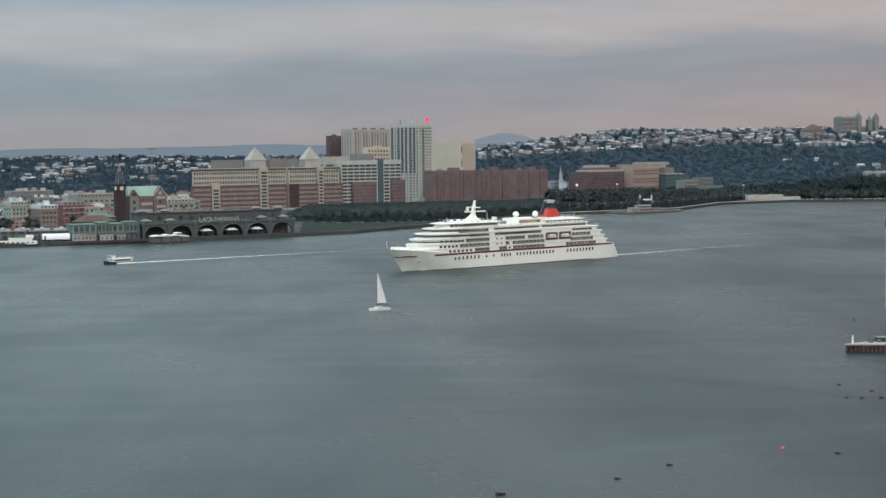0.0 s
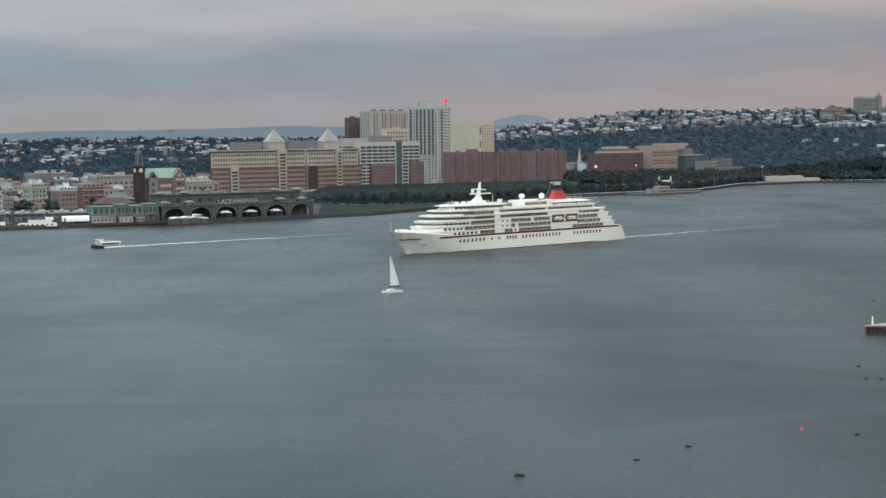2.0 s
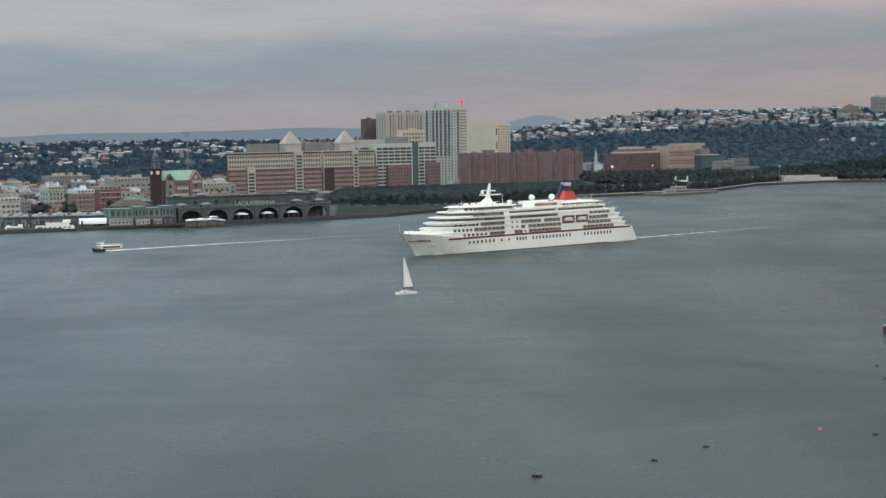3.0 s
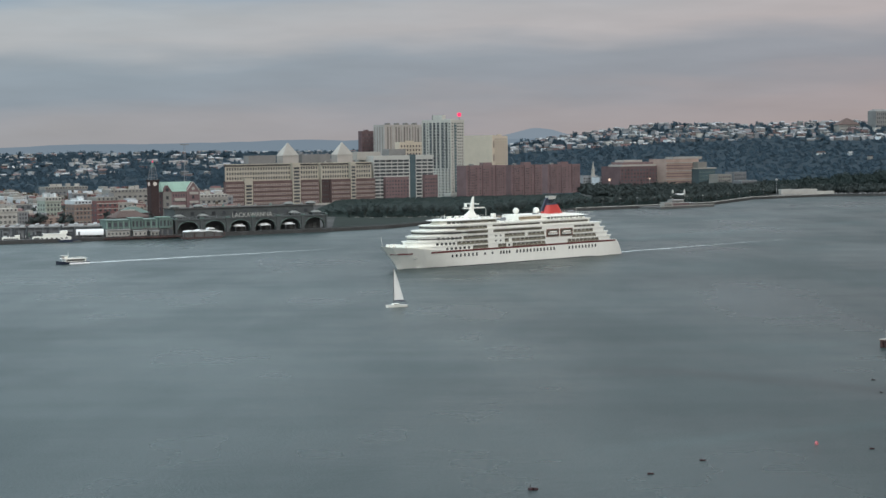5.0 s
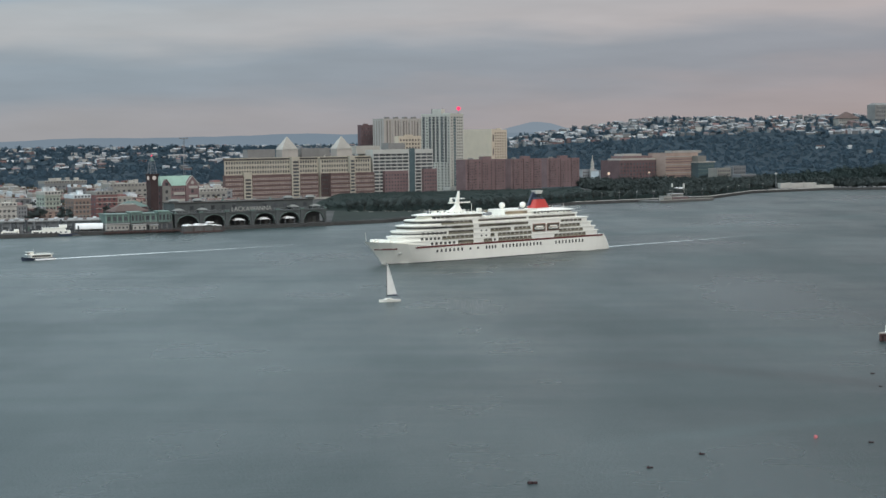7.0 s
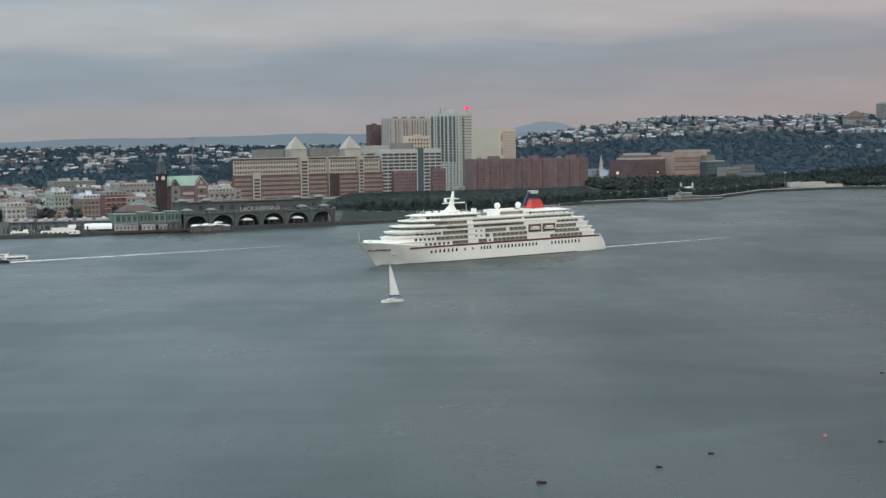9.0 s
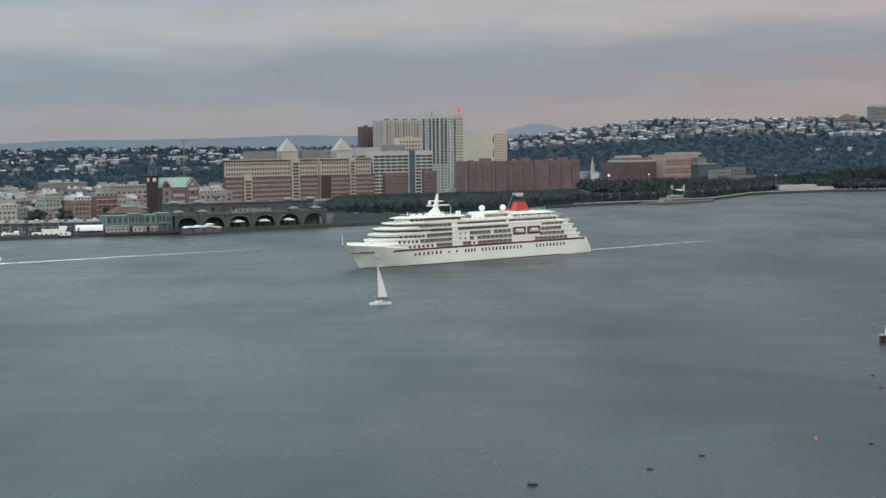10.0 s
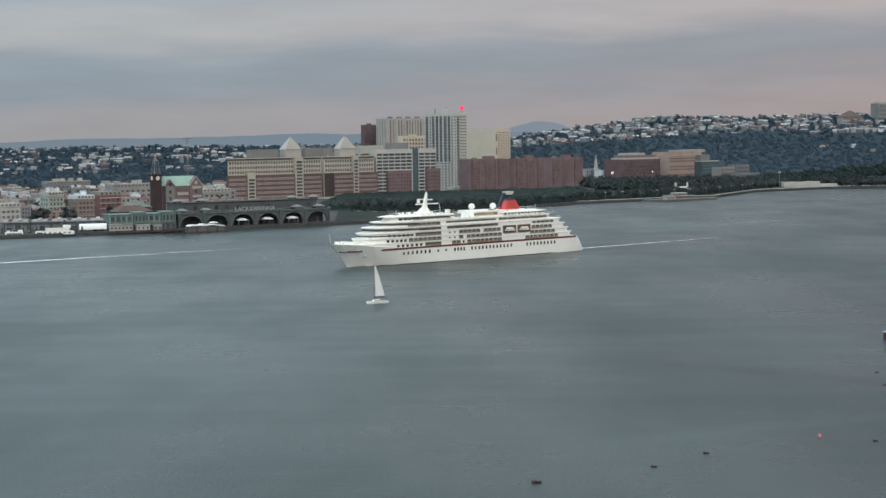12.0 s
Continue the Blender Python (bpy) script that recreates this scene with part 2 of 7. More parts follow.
    rr.inputs["From Min"].default_value, rr.inputs["From Max"].default_value = 0.30, 0.70
    rr.inputs["To Min"].default_value, rr.inputs["To Max"].default_value = 0.23, 0.45
    rr.interpolation_type = "SMOOTHSTEP"
    fine_slick = waves(0.006, 0.034, 5.0, radians(-6))
    both = n("ShaderNodeMath")
    both.operation = "MULTIPLY_ADD"
    both.inputs[1].default_value = 0.22
    link(fine_slick, both.inputs[0])
    half = n("ShaderNodeMath")
    half.operation = "MULTIPLY"
    half.inputs[1].default_value = 0.78
    link(slick, half.inputs[0])
    link(half.outputs[0], both.inputs[2])
    link(both.outputs[0], rr.inputs[0])
    link(rr.outputs[0], b.inputs["Roughness"])
    add = n("ShaderNodeMath")
    add.operation = "ADD"
    link(chop, add.inputs[0])
    link(ripple, add.inputs[1])
    bp = n("ShaderNodeBump")
    bp.inputs["Strength"].default_value, bp.inputs["Distance"].default_value = 0.42, 0.5
    link(add.outputs[0], bp.inputs["Height"])
    link(bp.outputs[0], b.inputs["Normal"])
    return m


def foam_material():
    """Broken white foam: opaque flecks over bare water."""
    m = bpy.data.materials.new("foam")
    m.use_nodes = True
    nt = m.node_tree
    n, link = nt.nodes.new, nt.links.new
    b = nt.nodes["Principled BSDF"]
    b.inputs["Base Color"].default_value, b.inputs["Roughness"].default_value = (0.60, 0.64, 0.64, 1), 0.7
    co = n("ShaderNodeTexCoord")
    mp = n("ShaderNodeMapping")
    mp.inputs["Scale"].default_value = (0.12, 0.6, 1)
    no = n("ShaderNodeTexNoise")
    no.inputs["Scale"].default_value, no.inputs["Detail"].default_value = 1.0, 5.0
    link(co.outputs["Object"], mp.inputs[0])
    link(mp.outputs[0], no.inputs["Vector"])
    r = n("ShaderNodeMapRange")
    r.inputs["From Min"].default_value, r.inputs["From Max"].default_value = 0.30, 0.54
    link(no.outputs["Fac"], r.inputs[0])
    # foam dies away behind the boat
    sep = n("ShaderNodeSeparateXYZ")
    link(co.outputs["Object"], sep.inputs[0])
    age = n("ShaderNodeMapRange")
    age.inputs["From Min"].default_value, age.inputs["From Max"].default_value = -235.0, -20.0
    age.inputs["To Min"].default_value, age.inputs["To Max"].default_value = 0.0, 1.25
    link(sep.outputs["X"], age.inputs[0])
    mul = n("ShaderNodeMath")
    mul.operation = "MULTIPLY"
    link(r.outputs[0], mul.inputs[0])
    link(age.outputs[0], mul.inputs[1])
    link(mul.outputs[0], b.inputs["Alpha"])
    return m


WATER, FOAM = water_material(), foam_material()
WHITE = mat("ship_white_paint", (0.88, 0.862, 0.785), 0.4, vary=0.035, size=4, streak=0.3)
SHIP_GLASS = mat("dark_cabin_glass", (0.075, 0.075, 0.07), 0.15, vary=0.3, per_object=0.5)
# Balcony shade put into the colour of flat panes; also used for glazing.
BALCONY = mat("shaded_balcony", (0.10, 0.088, 0.066), 0.5, vary=0.3, per_object=0.4)
RAIL_GLASS = mat("tinted_rail_glass", (0.27, 0.25, 0.19), 0.25, vary=0.2)
TEAK_SCREEN = mat("teak_screen", (0.27, 0.21, 0.13), 0.6, vary=0.2, per_object=0.3)
OFFICE_BRICK = mat("brown_office_brick", (0.142, 0.098, 0.092), 0.9, vary=0.2)
OFFICE_BAND = mat("pink_stone_band", (0.36, 0.285, 0.25), 0.85, vary=0.12)
# Darker office brick: the shade on bay returns is put into its colour.
SHADED_BRICK = mat("shaded_office_brick", (0.085, 0.062, 0.06), 0.9, vary=0.2)
TOWER_SHELL = mat("pale_tower_panel", (0.49, 0.475, 0.42), 0.75, vary=0.06, streak=0.1)
DIM_GLASS = mat("dim_flat_window", (0.085, 0.068, 0.07), 0.3, vary=0.2, per_object=0.5)
STRIP_GLASS = mat("brown_window_strip", (0.20, 0.175, 0.155), 0.4, vary=0.2, per_object=0.3)
TOWER_DARK = mat("dark_tower_window", (0.045, 0.052, 0.056), 0.45, vary=0.2, per_object=0.4)
LANTERN = mat("weathered_lantern_roof", (0.20, 0.205, 0.19), 0.85, vary=0.2)
TOWER_TAN = mat("tan_tower_brick", (0.42, 0.34, 0.21), 0.85, vary=0.15)
TOWER_BRICK = mat("orange_tower_brick", (0.40, 0.22, 0.12), 0.85, vary=0.2)
RED_BAND = mat("dark_red_band", (0.145, 0.034, 0.032), 0.5, vary=0.12)
FUNNEL_RED = mat("funnel_red", (0.50, 0.055, 0.045), 0.5, vary=0.1)
BLUE_DARK = mat("navy_paint", (0.03, 0.04, 0.065), 0.5)
ORANGE = mat("lifeboat_orange", (0.25, 0.11, 0.08), 0.5)
SAIL = mat("sail_cloth", (0.80, 0.79, 0.75), 0.8, vary=0.08)
STEEL = mat("grey_steel", (0.22, 0.23, 0.24), 0.5, 0.3)
DARK = mat("dark_steel", (0.05, 0.055, 0.06), 0.6)
GROUND = mat("city_ground", (0.075, 0.075, 0.073), 0.95, vary=0.3, size=8)
GRASS = mat("lawn", (0.026, 0.034, 0.029), 0.95, vary=0.3, size=4)
# Hill ground, woods and thicket carry the blue of the haze in their colour.
SOIL = mat("hazy_wooded_soil", (0.055, 0.082, 0.098), 0.95, vary=0.3, size=10)
STONE = mat("seawall_stone", (0.13, 0.13, 0.125), 0.9, vary=0.3)
LEAF = crowned(leafy(mat("foliage", (0.090, 0.110, 0.106), 0.9, vary=0.3, size=5, per_object=0.2)))
PARK_LEAF = crowned(leafy(mat("park_foliage", (0.054, 0.074, 0.070), 0.95, vary=0.25, size=8)))
# Blue of the distant haze mixed into the leaf colour.
WOODS = crowned(leafy(mat("hazy_far_foliage", (0.074, 0.116, 0.150), 0.95, vary=0.2, size=14)))
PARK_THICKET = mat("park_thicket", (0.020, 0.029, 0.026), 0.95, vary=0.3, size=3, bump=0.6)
# Same haze blue in the closed canopy.
THICKET = mat("hazy_thicket", (0.030, 0.046, 0.058), 0.95, vary=0.3, size=5, bump=0.6)
BARK = mat("bark", (0.09, 0.07, 0.05), 0.9)
CREAM = mat("cream_precast", (0.44, 0.40, 0.325), 0.8, vary=0.08)
BRICK = mat("red_brown_brick", (0.205, 0.142, 0.142), 0.9, vary=0.2)
BRICK_DARK = mat("dark_brick", (0.145, 0.100, 0.102), 0.9, vary=0.2)
BRICK_TOWER = mat("sooty_tower_brick", (0.06, 0.043, 0.042), 0.9, vary=0.2)
TAN = mat("tan_concrete", (0.40, 0.37, 0.335), 0.85, vary=0.08, streak=0.1)
BEIGE = mat("pale_beige_brick", (0.58, 0.495, 0.385), 0.85, vary=0.07)
PANEL = mat("white_precast", (0.52, 0.515, 0.475), 0.7, vary=0.06)
GREY_ROOF = mat("grey_roof_plant", (0.22, 0.215, 0.205), 0.9)
ROOF_DARK = mat("tar_roof", (0.09, 0.085, 0.08), 0.95, vary=0.3)
COPPER = mat("green_copper", (0.25, 0.37, 0.30), 0.7, vary=0.18, streak=0.3)
COPPER_DULL = mat("dull_green_copper", (0.12, 0.17, 0.15), 0.8, vary=0.25)
VERDIGRIS = mat("pale_verdigris", (0.17, 0.25, 0.215), 0.8, vary=0.25, streak=0.3)
GLASS_TEAL = mat("blue_green_glass", (0.075, 0.11, 0.12), 0.15, vary=0.2, per_object=0.3)
GLASS = mat("dark_window", (0.048, 0.052, 0.058), 0.35, vary=0.2, per_object=0.5)
LIMESTONE = mat("pale_limestone", (0.38, 0.36, 0.32), 0.85, vary=0.12)
TERM = mat("weathered_terminal_copper", (0.078, 0.086, 0.085), 0.8, vary=0.25)
TENT = mat("white_canvas", (0.78, 0.78, 0.76), 0.8, vary=0.06)
PILE = mat("tarred_timber", (0.095, 0.062, 0.058), 0.9, vary=0.35, size=0.6)
CONCRETE = mat("pale_concrete", (0.36, 0.35, 0.32), 0.9, vary=0.15)
BUOY_DARK = mat("dark_red_buoy", (0.035, 0.012, 0.014), 0.6)
BUOY_RED = mat("faded_red_buoy", (0.50, 0.14, 0.15), 0.6)
CAR_PAINT = mat("car_paint", (0.36, 0.36, 0.36), 0.35, vary=0.05, per_object=0.75)
BEACON = glow("red_beacon", (1.0, 0.05, 0.14, 1), 1.5)
WARM_LAMP = glow("warm_lamp", (1.0, 0.74, 0.56, 1), 0.9)
CLOCK = glow("lit_clock_face", (0.85, 0.78, 0.72, 1), 0.5)
# Far hills emit the pale blue of the haze instead of being lit.
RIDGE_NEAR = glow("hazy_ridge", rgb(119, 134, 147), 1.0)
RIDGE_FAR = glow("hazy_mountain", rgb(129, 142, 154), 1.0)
TOWN_MATS = [mat("town_" + k, c, 0.9, vary=0.16, per_object=0.3) for k, c in (
    ("cream", (0.385, 0.37, 0.335)), ("peach", (0.34, 0.255, 0.215)), ("brick", (0.225, 0.122, 0.118)), ("grey", (0.25, 0.26, 0.265)),
    ("white", (0.57, 0.595, 0.60)), ("rose", (0.31, 0.205, 0.20)), ("tan", (0.285, 0.275, 0.25)))]
MINT = mat("town_mint", (0.35, 0.39, 0.33), 0.9, vary=0.16)
ROOF_MATS = [mat("roof_" + k, c, 0.9, vary=0.2, per_object=0.3) for k, c in (
    ("grey", (0.30, 0.30, 0.29)), ("brown", (0.10, 0.075, 0.068)), ("pale", (0.40, 0.40, 0.39)))]


def island_material(name, colors, rough=0.9):
    """A colour of its own for each loose piece of a mesh."""
    m = bpy.data.materials.new(name)
    m.use_nodes = True
    nt = m.node_tree
    n, link = nt.nodes.new, nt.links.new
    b = nt.nodes["Principled BSDF"]
    b.inputs["Roughness"].default_value = rough
    geo = n("ShaderNodeNewGeometry")
    ramp = n("ShaderNodeValToRGB")
    ramp.color_ramp.interpolation = "CONSTANT"
    while len(ramp.color_ramp.elements) < len(colors):
        ramp.color_ramp.elements.new(0.5)
    for i, (e, c) in enumerate(zip(ramp.color_ramp.elements, colors)):
        e.position, e.color = i / len(colors), (*c, 1)
    link(geo.outputs["Random Per Island"], ramp.inputs[0])
    link(ramp.outputs[0], b.inputs["Base Color"])
    return m


FAR_HOUSE = island_material("far_house_paint", ((0.33, 0.34, 0.35), (0.20, 0.20, 0.19), (0.11, 0.115, 0.12), (0.26, 0.25, 0.24), (0.18, 0.13, 0.125), (0.21, 0.22, 0.23), (0.42, 0.42, 0.42), (0.14, 0.14, 0.14)))


# ---------------------------------------------------------------- mesh helpers
def box(bm, x0, x1, y0, y1, z0, z1):
    v = [bm.verts.new(p) for p in ((x0, y0, z0), (x1, y0, z0), (x1, y1, z0), (x0, y1, z0), (x0, y0, z1), (x1, y0, z1), (x1, y1, z1), (x0, y1, z1))]
    for f in ((3, 2, 1, 0), (4, 5, 6, 7), (0, 1, 5, 4), (1, 2, 6, 5), (2, 3, 7, 6), (3, 0, 4, 7)):
        bm.faces.new([v[i] for i in f])
    return bm


def prism(bm, low, z0, z1, high=None):
    """A solid on the plan polygon low (counter-clockwise), up to the polygon high."""
    a = [bm.verts.new((x, y, z0)) for x, y in low]
    b = [bm.verts.new((x, y, z1)) for x, y in (high or low)]
    n = len(a)
    bm.faces.new(a[::-1])
    bm.faces.new(b)
    for i in range(n):
        bm.faces.new((a[i], a[(i + 1) % n], b[(i + 1) % n], b[i]))
    return bm


def round_plan(x, y, r, n=12):
    return [(x + r * math.cos(2 * math.pi * i / n), y + r * math.sin(2 * math.pi * i / n)) for i in range(n)]


def drum(bm, x, y, z0, z1, r0, r1=None, n=12):
    return prism(bm, round_plan(x, y, r0, n), z0, z1, round_plan(x, y, r0 if r1 is None else r1, n))


def rod(bm, a, b, r, n=6, r1=None):
    """A round bar from a to b."""
    a, b = Vector(a), Vector(b)
    q = (b - a).to_track_quat("Z", "Y").to_matrix()
    ring = lambda c, k: [bm.verts.new(c + q @ Vector((k * math.cos(2 * math.pi * i / n), k * math.sin(2 * math.pi * i / n), 0))) for i in range(n)]
    lo, hi = ring(a, r), ring(b, r if r1 is None else r1)
    bm.faces.new(lo[::-1])
    bm.faces.new(hi)
    for i in range(n):
        bm.faces.new((lo[i], lo[(i + 1) % n], hi[(i + 1) % n], hi[i]))
    return bm


def ball(bm, x, y, z, r, squash=1.0):
    bmesh.ops.create_icosphere(bm, subdivisions=2, radius=r, matrix=Matrix.Translation((x, y, z)) @ Matrix.Diagonal((1, 1, squash, 1)))
    return bm


def soften(bm, width):
    bmesh.ops.bevel(bm, geom=bm.edges[:], offset=width, segments=1, affect="EDGES", clamp_overlap=True)
    return bm


def mesh_of(name, bm, material):
    me = bpy.data.meshes.new(name)
    bm.to_mesh(me)
    bm.free()
    me.materials.append(material)
    return me


def part(name, bm, material, parent, label="", at=None):
    """Links a bmesh (or a ready mesh) as one mesh object under a thing or a part."""
    me = bm if isinstance(bm, bpy.types.Mesh) else mesh_of(name, bm, material)
    ob = new(name, me)
    ob.parent = parent
    if at is not None:
        ob.matrix_basis = at
    if label:
        ob["label"] = label
    return ob


def thing(name, m, label, category, group="", kind=""):
    ob = new(name)
    ob.matrix_basis = m
    return tagged(ob, label, category, group, kind)


BM = bmesh.new
PANES = {}


def pane(w, h, material, d=0.3):
    key = (round(w, 1), round(h, 1), material.name, d)
    if key not in PANES:
        PANES[key] = mesh_of("window", box(BM(), -w / 2, w / 2, -d / 2, d / 2, -h / 2, h / 2), material)
    return PANES[key]


TURN = 38.0  # the street grid


def block(name, label, x, y, lu, lv, h, wall, base=4.0, roof=ROOF_DARK, category="building", group="", parapet=1.0, turn=TURN, skew=0.0):
    """A building's body: its near corner stands at x, y; lu runs along the river front, lv away from it."""
    b = thing(name, pose(x, y, base, 0, 0, turn), label, category, group)
    part("wall", prism(BM(), [(0, 0), (lu, 0), (lu, lv), (skew, lv)], -1.5, h), wall, b)
    part("roof", prism(BM(), [(0.6, 0.6), (lu - 0.6, 0.6), (lu - 0.6, lv - 0.6), (skew + 0.6, lv - 0.6)], h, h + 0.25), roof, b)
    if parapet:
        p = BM()
        for x0, x1, y0, y1 in ((-0.1, lu + 0.1, -0.1, 0.5), (skew - 0.1, lu + 0.1, lv - 0.5, lv + 0.1), (-0.1, 0.5, 0.5, lv - 0.5 if not skew else 1.0), (lu - 0.5, lu + 0.1, 0.5, lv - 0.5)):
            box(p, x0, x1, y0, y1, h, h + parapet)
        part("parapet", p, wall, b)
    return b


def windows_front(b, x0, x1, z0, z1, cols, rows, fill=0.55, tall=0.5, material=None, y=0.0, out=0.05):
    material = material or GLASS
    dx, dz = (x1 - x0) / cols, (z1 - z0) / rows
    me = pane(dx * fill, dz * tall, material)
    for r in range(rows):
        for c in range(cols):
            part("window", me, material, b, at=pose(x0 + (c + 0.5) * dx, y + 0.15 - out, z0 + (r + 0.5) * dz))


def windows_side(b, y0, y1, z0, z1, cols, rows, fill=0.55, tall=0.5, material=None, x=0.0, out=0.05):
    material = material or GLASS
    dy, dz = (y1 - y0) / cols, (z1 - z0) / rows
    me = pane(dy * fill, dz * tall, material)
    for r in range(rows):
        for c in range(cols):
            part("window", me, material, b, at=pose(x + 0.15 - out, y0 + (c + 0.5) * dy, z0 + (r + 0.5) * dz, 0, 0, 90))


# ---------------------------------------------------------------- river and land
def ground_height(x, y):
    """The plain behind the quays, and the wooded scarp behind it."""
    k = min(1.0, max(0.0, (x + 120) / 570))
    k = k * k * (3 - 2 * k)
    rise = 50 + 49 * k
    foot = 2560 + 0.02 * x
    f = min(1.0, max(0.0, (y - foot) / 1000))
    bump = 5 * noise.noise(Vector((x * 0.004, y * 0.004, 0))) * min(1, f * 4)
    return 3.5 + rise * f + bump


def make_water():
    bm = BM()
    vs = [bm.verts.new((x, y, 0)) for x, y in ((-3000, -600), (3000, -600), (3000, 5200), (-3000, 5200))]
    bm.faces.new(vs)
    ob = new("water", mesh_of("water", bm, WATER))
    tagged(ob, "grey-green choppy river water with wind streaks", "water", kind="structure")


SHORE = [(-2200, 1000), (-700, 1180), (-376.6, 1336.4), (-250.4, 1404.9), (-129.7, 1484.0), (-81.3, 1524.9), (-13.0, 1644.0),
         (110.6, 1878.1), (212.8, 1953.6), (279.1, 2009.0), (358.9, 2189.4), (467.7, 2274.9), (592.4, 2264.3), (1500, 2250), (3000, 2300)]


def shore_y(x):
    for (xa, ya), (xb, yb) in zip(SHORE, SHORE[1:]):
        if xa <= x <= xb:
            return ya + (yb - ya) * (x - xa) / (xb - xa)
    return SHORE[-1][1]


def make_land():
    bm = BM()
    line = [*SHORE, (3000, 2440), (-2200, 2440)]
    prism(bm, line, -2.0, 3.0)
    ob = new("ground", mesh_of("ground", bm, GROUND))
    tagged(ob, "low grey city ground behind a stone seawall", "ground", kind="structure")
    nx, ny = 90, 44
    xs, ys = np.linspace(-2300, 3000, nx), 2400 + 2650 * np.linspace(0, 1, ny) ** 1.5
    verts = [(float(x), float(y), ground_height(x, y)) for y in ys for x in xs]
    faces = [(j * nx + i, j * nx + i + 1, (j + 1) * nx + i + 1, (j + 1) * nx + i) for j in range(ny - 1) for i in range(nx - 1)]
    me = bpy.data.meshes.new("hillside")
    me.from_pydata(verts, [], faces)
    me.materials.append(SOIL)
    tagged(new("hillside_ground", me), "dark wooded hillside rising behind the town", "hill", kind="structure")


def make_ridges():
    """The far hills on the skyline: flat sheets that glow in the colour of haze."""
    def ridge(name, y, x0, x1, top, material, label, n=80):
        bm = BM()
        pts = []
        for i in range(n + 1):
            x = x0 + (x1 - x0) * i / n
            pts.append((x, top(x)))
        lo = [bm.verts.new((x, y, 0)) for x, z in pts]
        hi = [bm.verts.new((x, y + 60, z)) for x, z in pts]
        for i in range(n):
            bm.faces.new((lo[i], lo[i + 1], hi[i + 1], hi[i]))
        tagged(new(name, mesh_of(name, bm, material)), label, "hills", kind="structure")
    wob = lambda x, s: noise.noise(Vector((x * s, 3.1, 0)))
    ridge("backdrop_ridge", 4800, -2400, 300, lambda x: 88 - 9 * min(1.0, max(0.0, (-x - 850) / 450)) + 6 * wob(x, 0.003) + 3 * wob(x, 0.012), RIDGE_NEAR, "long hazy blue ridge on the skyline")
    mx = 183.0
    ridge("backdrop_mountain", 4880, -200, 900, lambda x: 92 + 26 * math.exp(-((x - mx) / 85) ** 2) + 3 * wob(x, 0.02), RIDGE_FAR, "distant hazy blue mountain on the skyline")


make_water()
make_land()
make_ridges()


# ---------------------------------------------------------------- trees
def leaf_cloud(rng, rx, rz, clumps, leaves, size):
    """Leaf quads in uneven clumps round the centre of a crown: an array of quads."""
    quads = []
    for _ in range(clumps):
        d = rng.normal(size=3)
        d /= np.linalg.norm(d)
        c = d * np.array((rx, rx, rz)) * rng.uniform(0.25, 0.85)
        p = c + rng.normal(size=(leaves, 3)) * np.array((rx, rx, rz)) * 0.22
        out = p / (np.linalg.norm(p, axis=1, keepdims=True) + 1e-6) + rng.normal(size=(leaves, 3)) * 0.45
        a = np.cross(out, rng.normal(size=(leaves, 3)))
        b = np.cross(out, a)
        a *= size / np.linalg.norm(a, axis=1, keepdims=True)
        b *= size / np.linalg.norm(b, axis=1, keepdims=True)
        quads.append(np.stack((p - a - b, p + a - b, p + a + b, p - a + b), axis=1))
    return np.concatenate(quads)


def quad_mesh(name, quads, material):
    me = bpy.data.meshes.new(name)
    n = len(quads)
    me.vertices.add(4 * n)
    me.vertices.foreach_set("co", quads.reshape(-1))
    me.loops.add(4 * n)
    me.loops.foreach_set("vertex_index", np.arange(4 * n))
    me.polygons.add(n)
    me.polygons.foreach_set("loop_start", np.arange(n) * 4)
    me.polygons.foreach_set("loop_total", np.full(n, 4))
    me.update()
    me.validate()
    me.materials.append(material)
    return me


RNG = np.random.default_rng(7)


def make_tree(i):
    h = 9.0 + 1.2 * i
    t = thing("tree", pose(0, 0, -60), "leafy dark green street tree in summer", "tree", "waterfront trees")
    tr = BM()
    rod(tr, (0, 0, -0.5), (0.1, 0, h * 0.55), 0.28, 6, 0.16)
    for k in range(4):
        a = k * 1.7 + i
        rod(tr, (0.05, 0, h * (0.3 + 0.05 * k)), (1.9 * math.cos(a), 1.9 * math.sin(a), h * (0.55 + 0.06 * k)), 0.13, 5, 0.05)
    part("trunk", tr, BARK, t)
    q = leaf_cloud(RNG, 3.4 + 0.3 * i, h * 0.33, 16, 16, 0.42) + np.array((0, 0, h * 0.64))
    part("crown", quad_mesh("crown", q, LEAF), LEAF, t)
    return t


TREES = [make_tree(i) for i in range(4)]
PLACED = set()


def plant(x, y, z=3.0):
    src = TREES[int(RNG.integers(4))]
    m = pose(x, y, z, 0, 0, float(RNG.uniform(0, 360)))
    if src.name in PLACED:
        copy_thing(src, m)
    else:
        PLACED.add(src.name)
        src.matrix_basis = m


def woods(name, label, spots, r=(4.5, 7.5), leaves=12, clumps=8, size=0.95, material=None):
    base = [leaf_cloud(RNG, 1.0, 1.0, clumps, leaves, size / 6) for _ in range(6)]
    out = []
    for x, y, z in spots:
        s = RNG.uniform(*r)
        out.append(base[int(RNG.integers(6))] * np.array((s, s, s * RNG.uniform(0.8, 1.25))) + np.array((x, y, z + s * 0.75)))
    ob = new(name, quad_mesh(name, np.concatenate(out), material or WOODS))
    tagged(ob, label, "trees", kind="stuff")


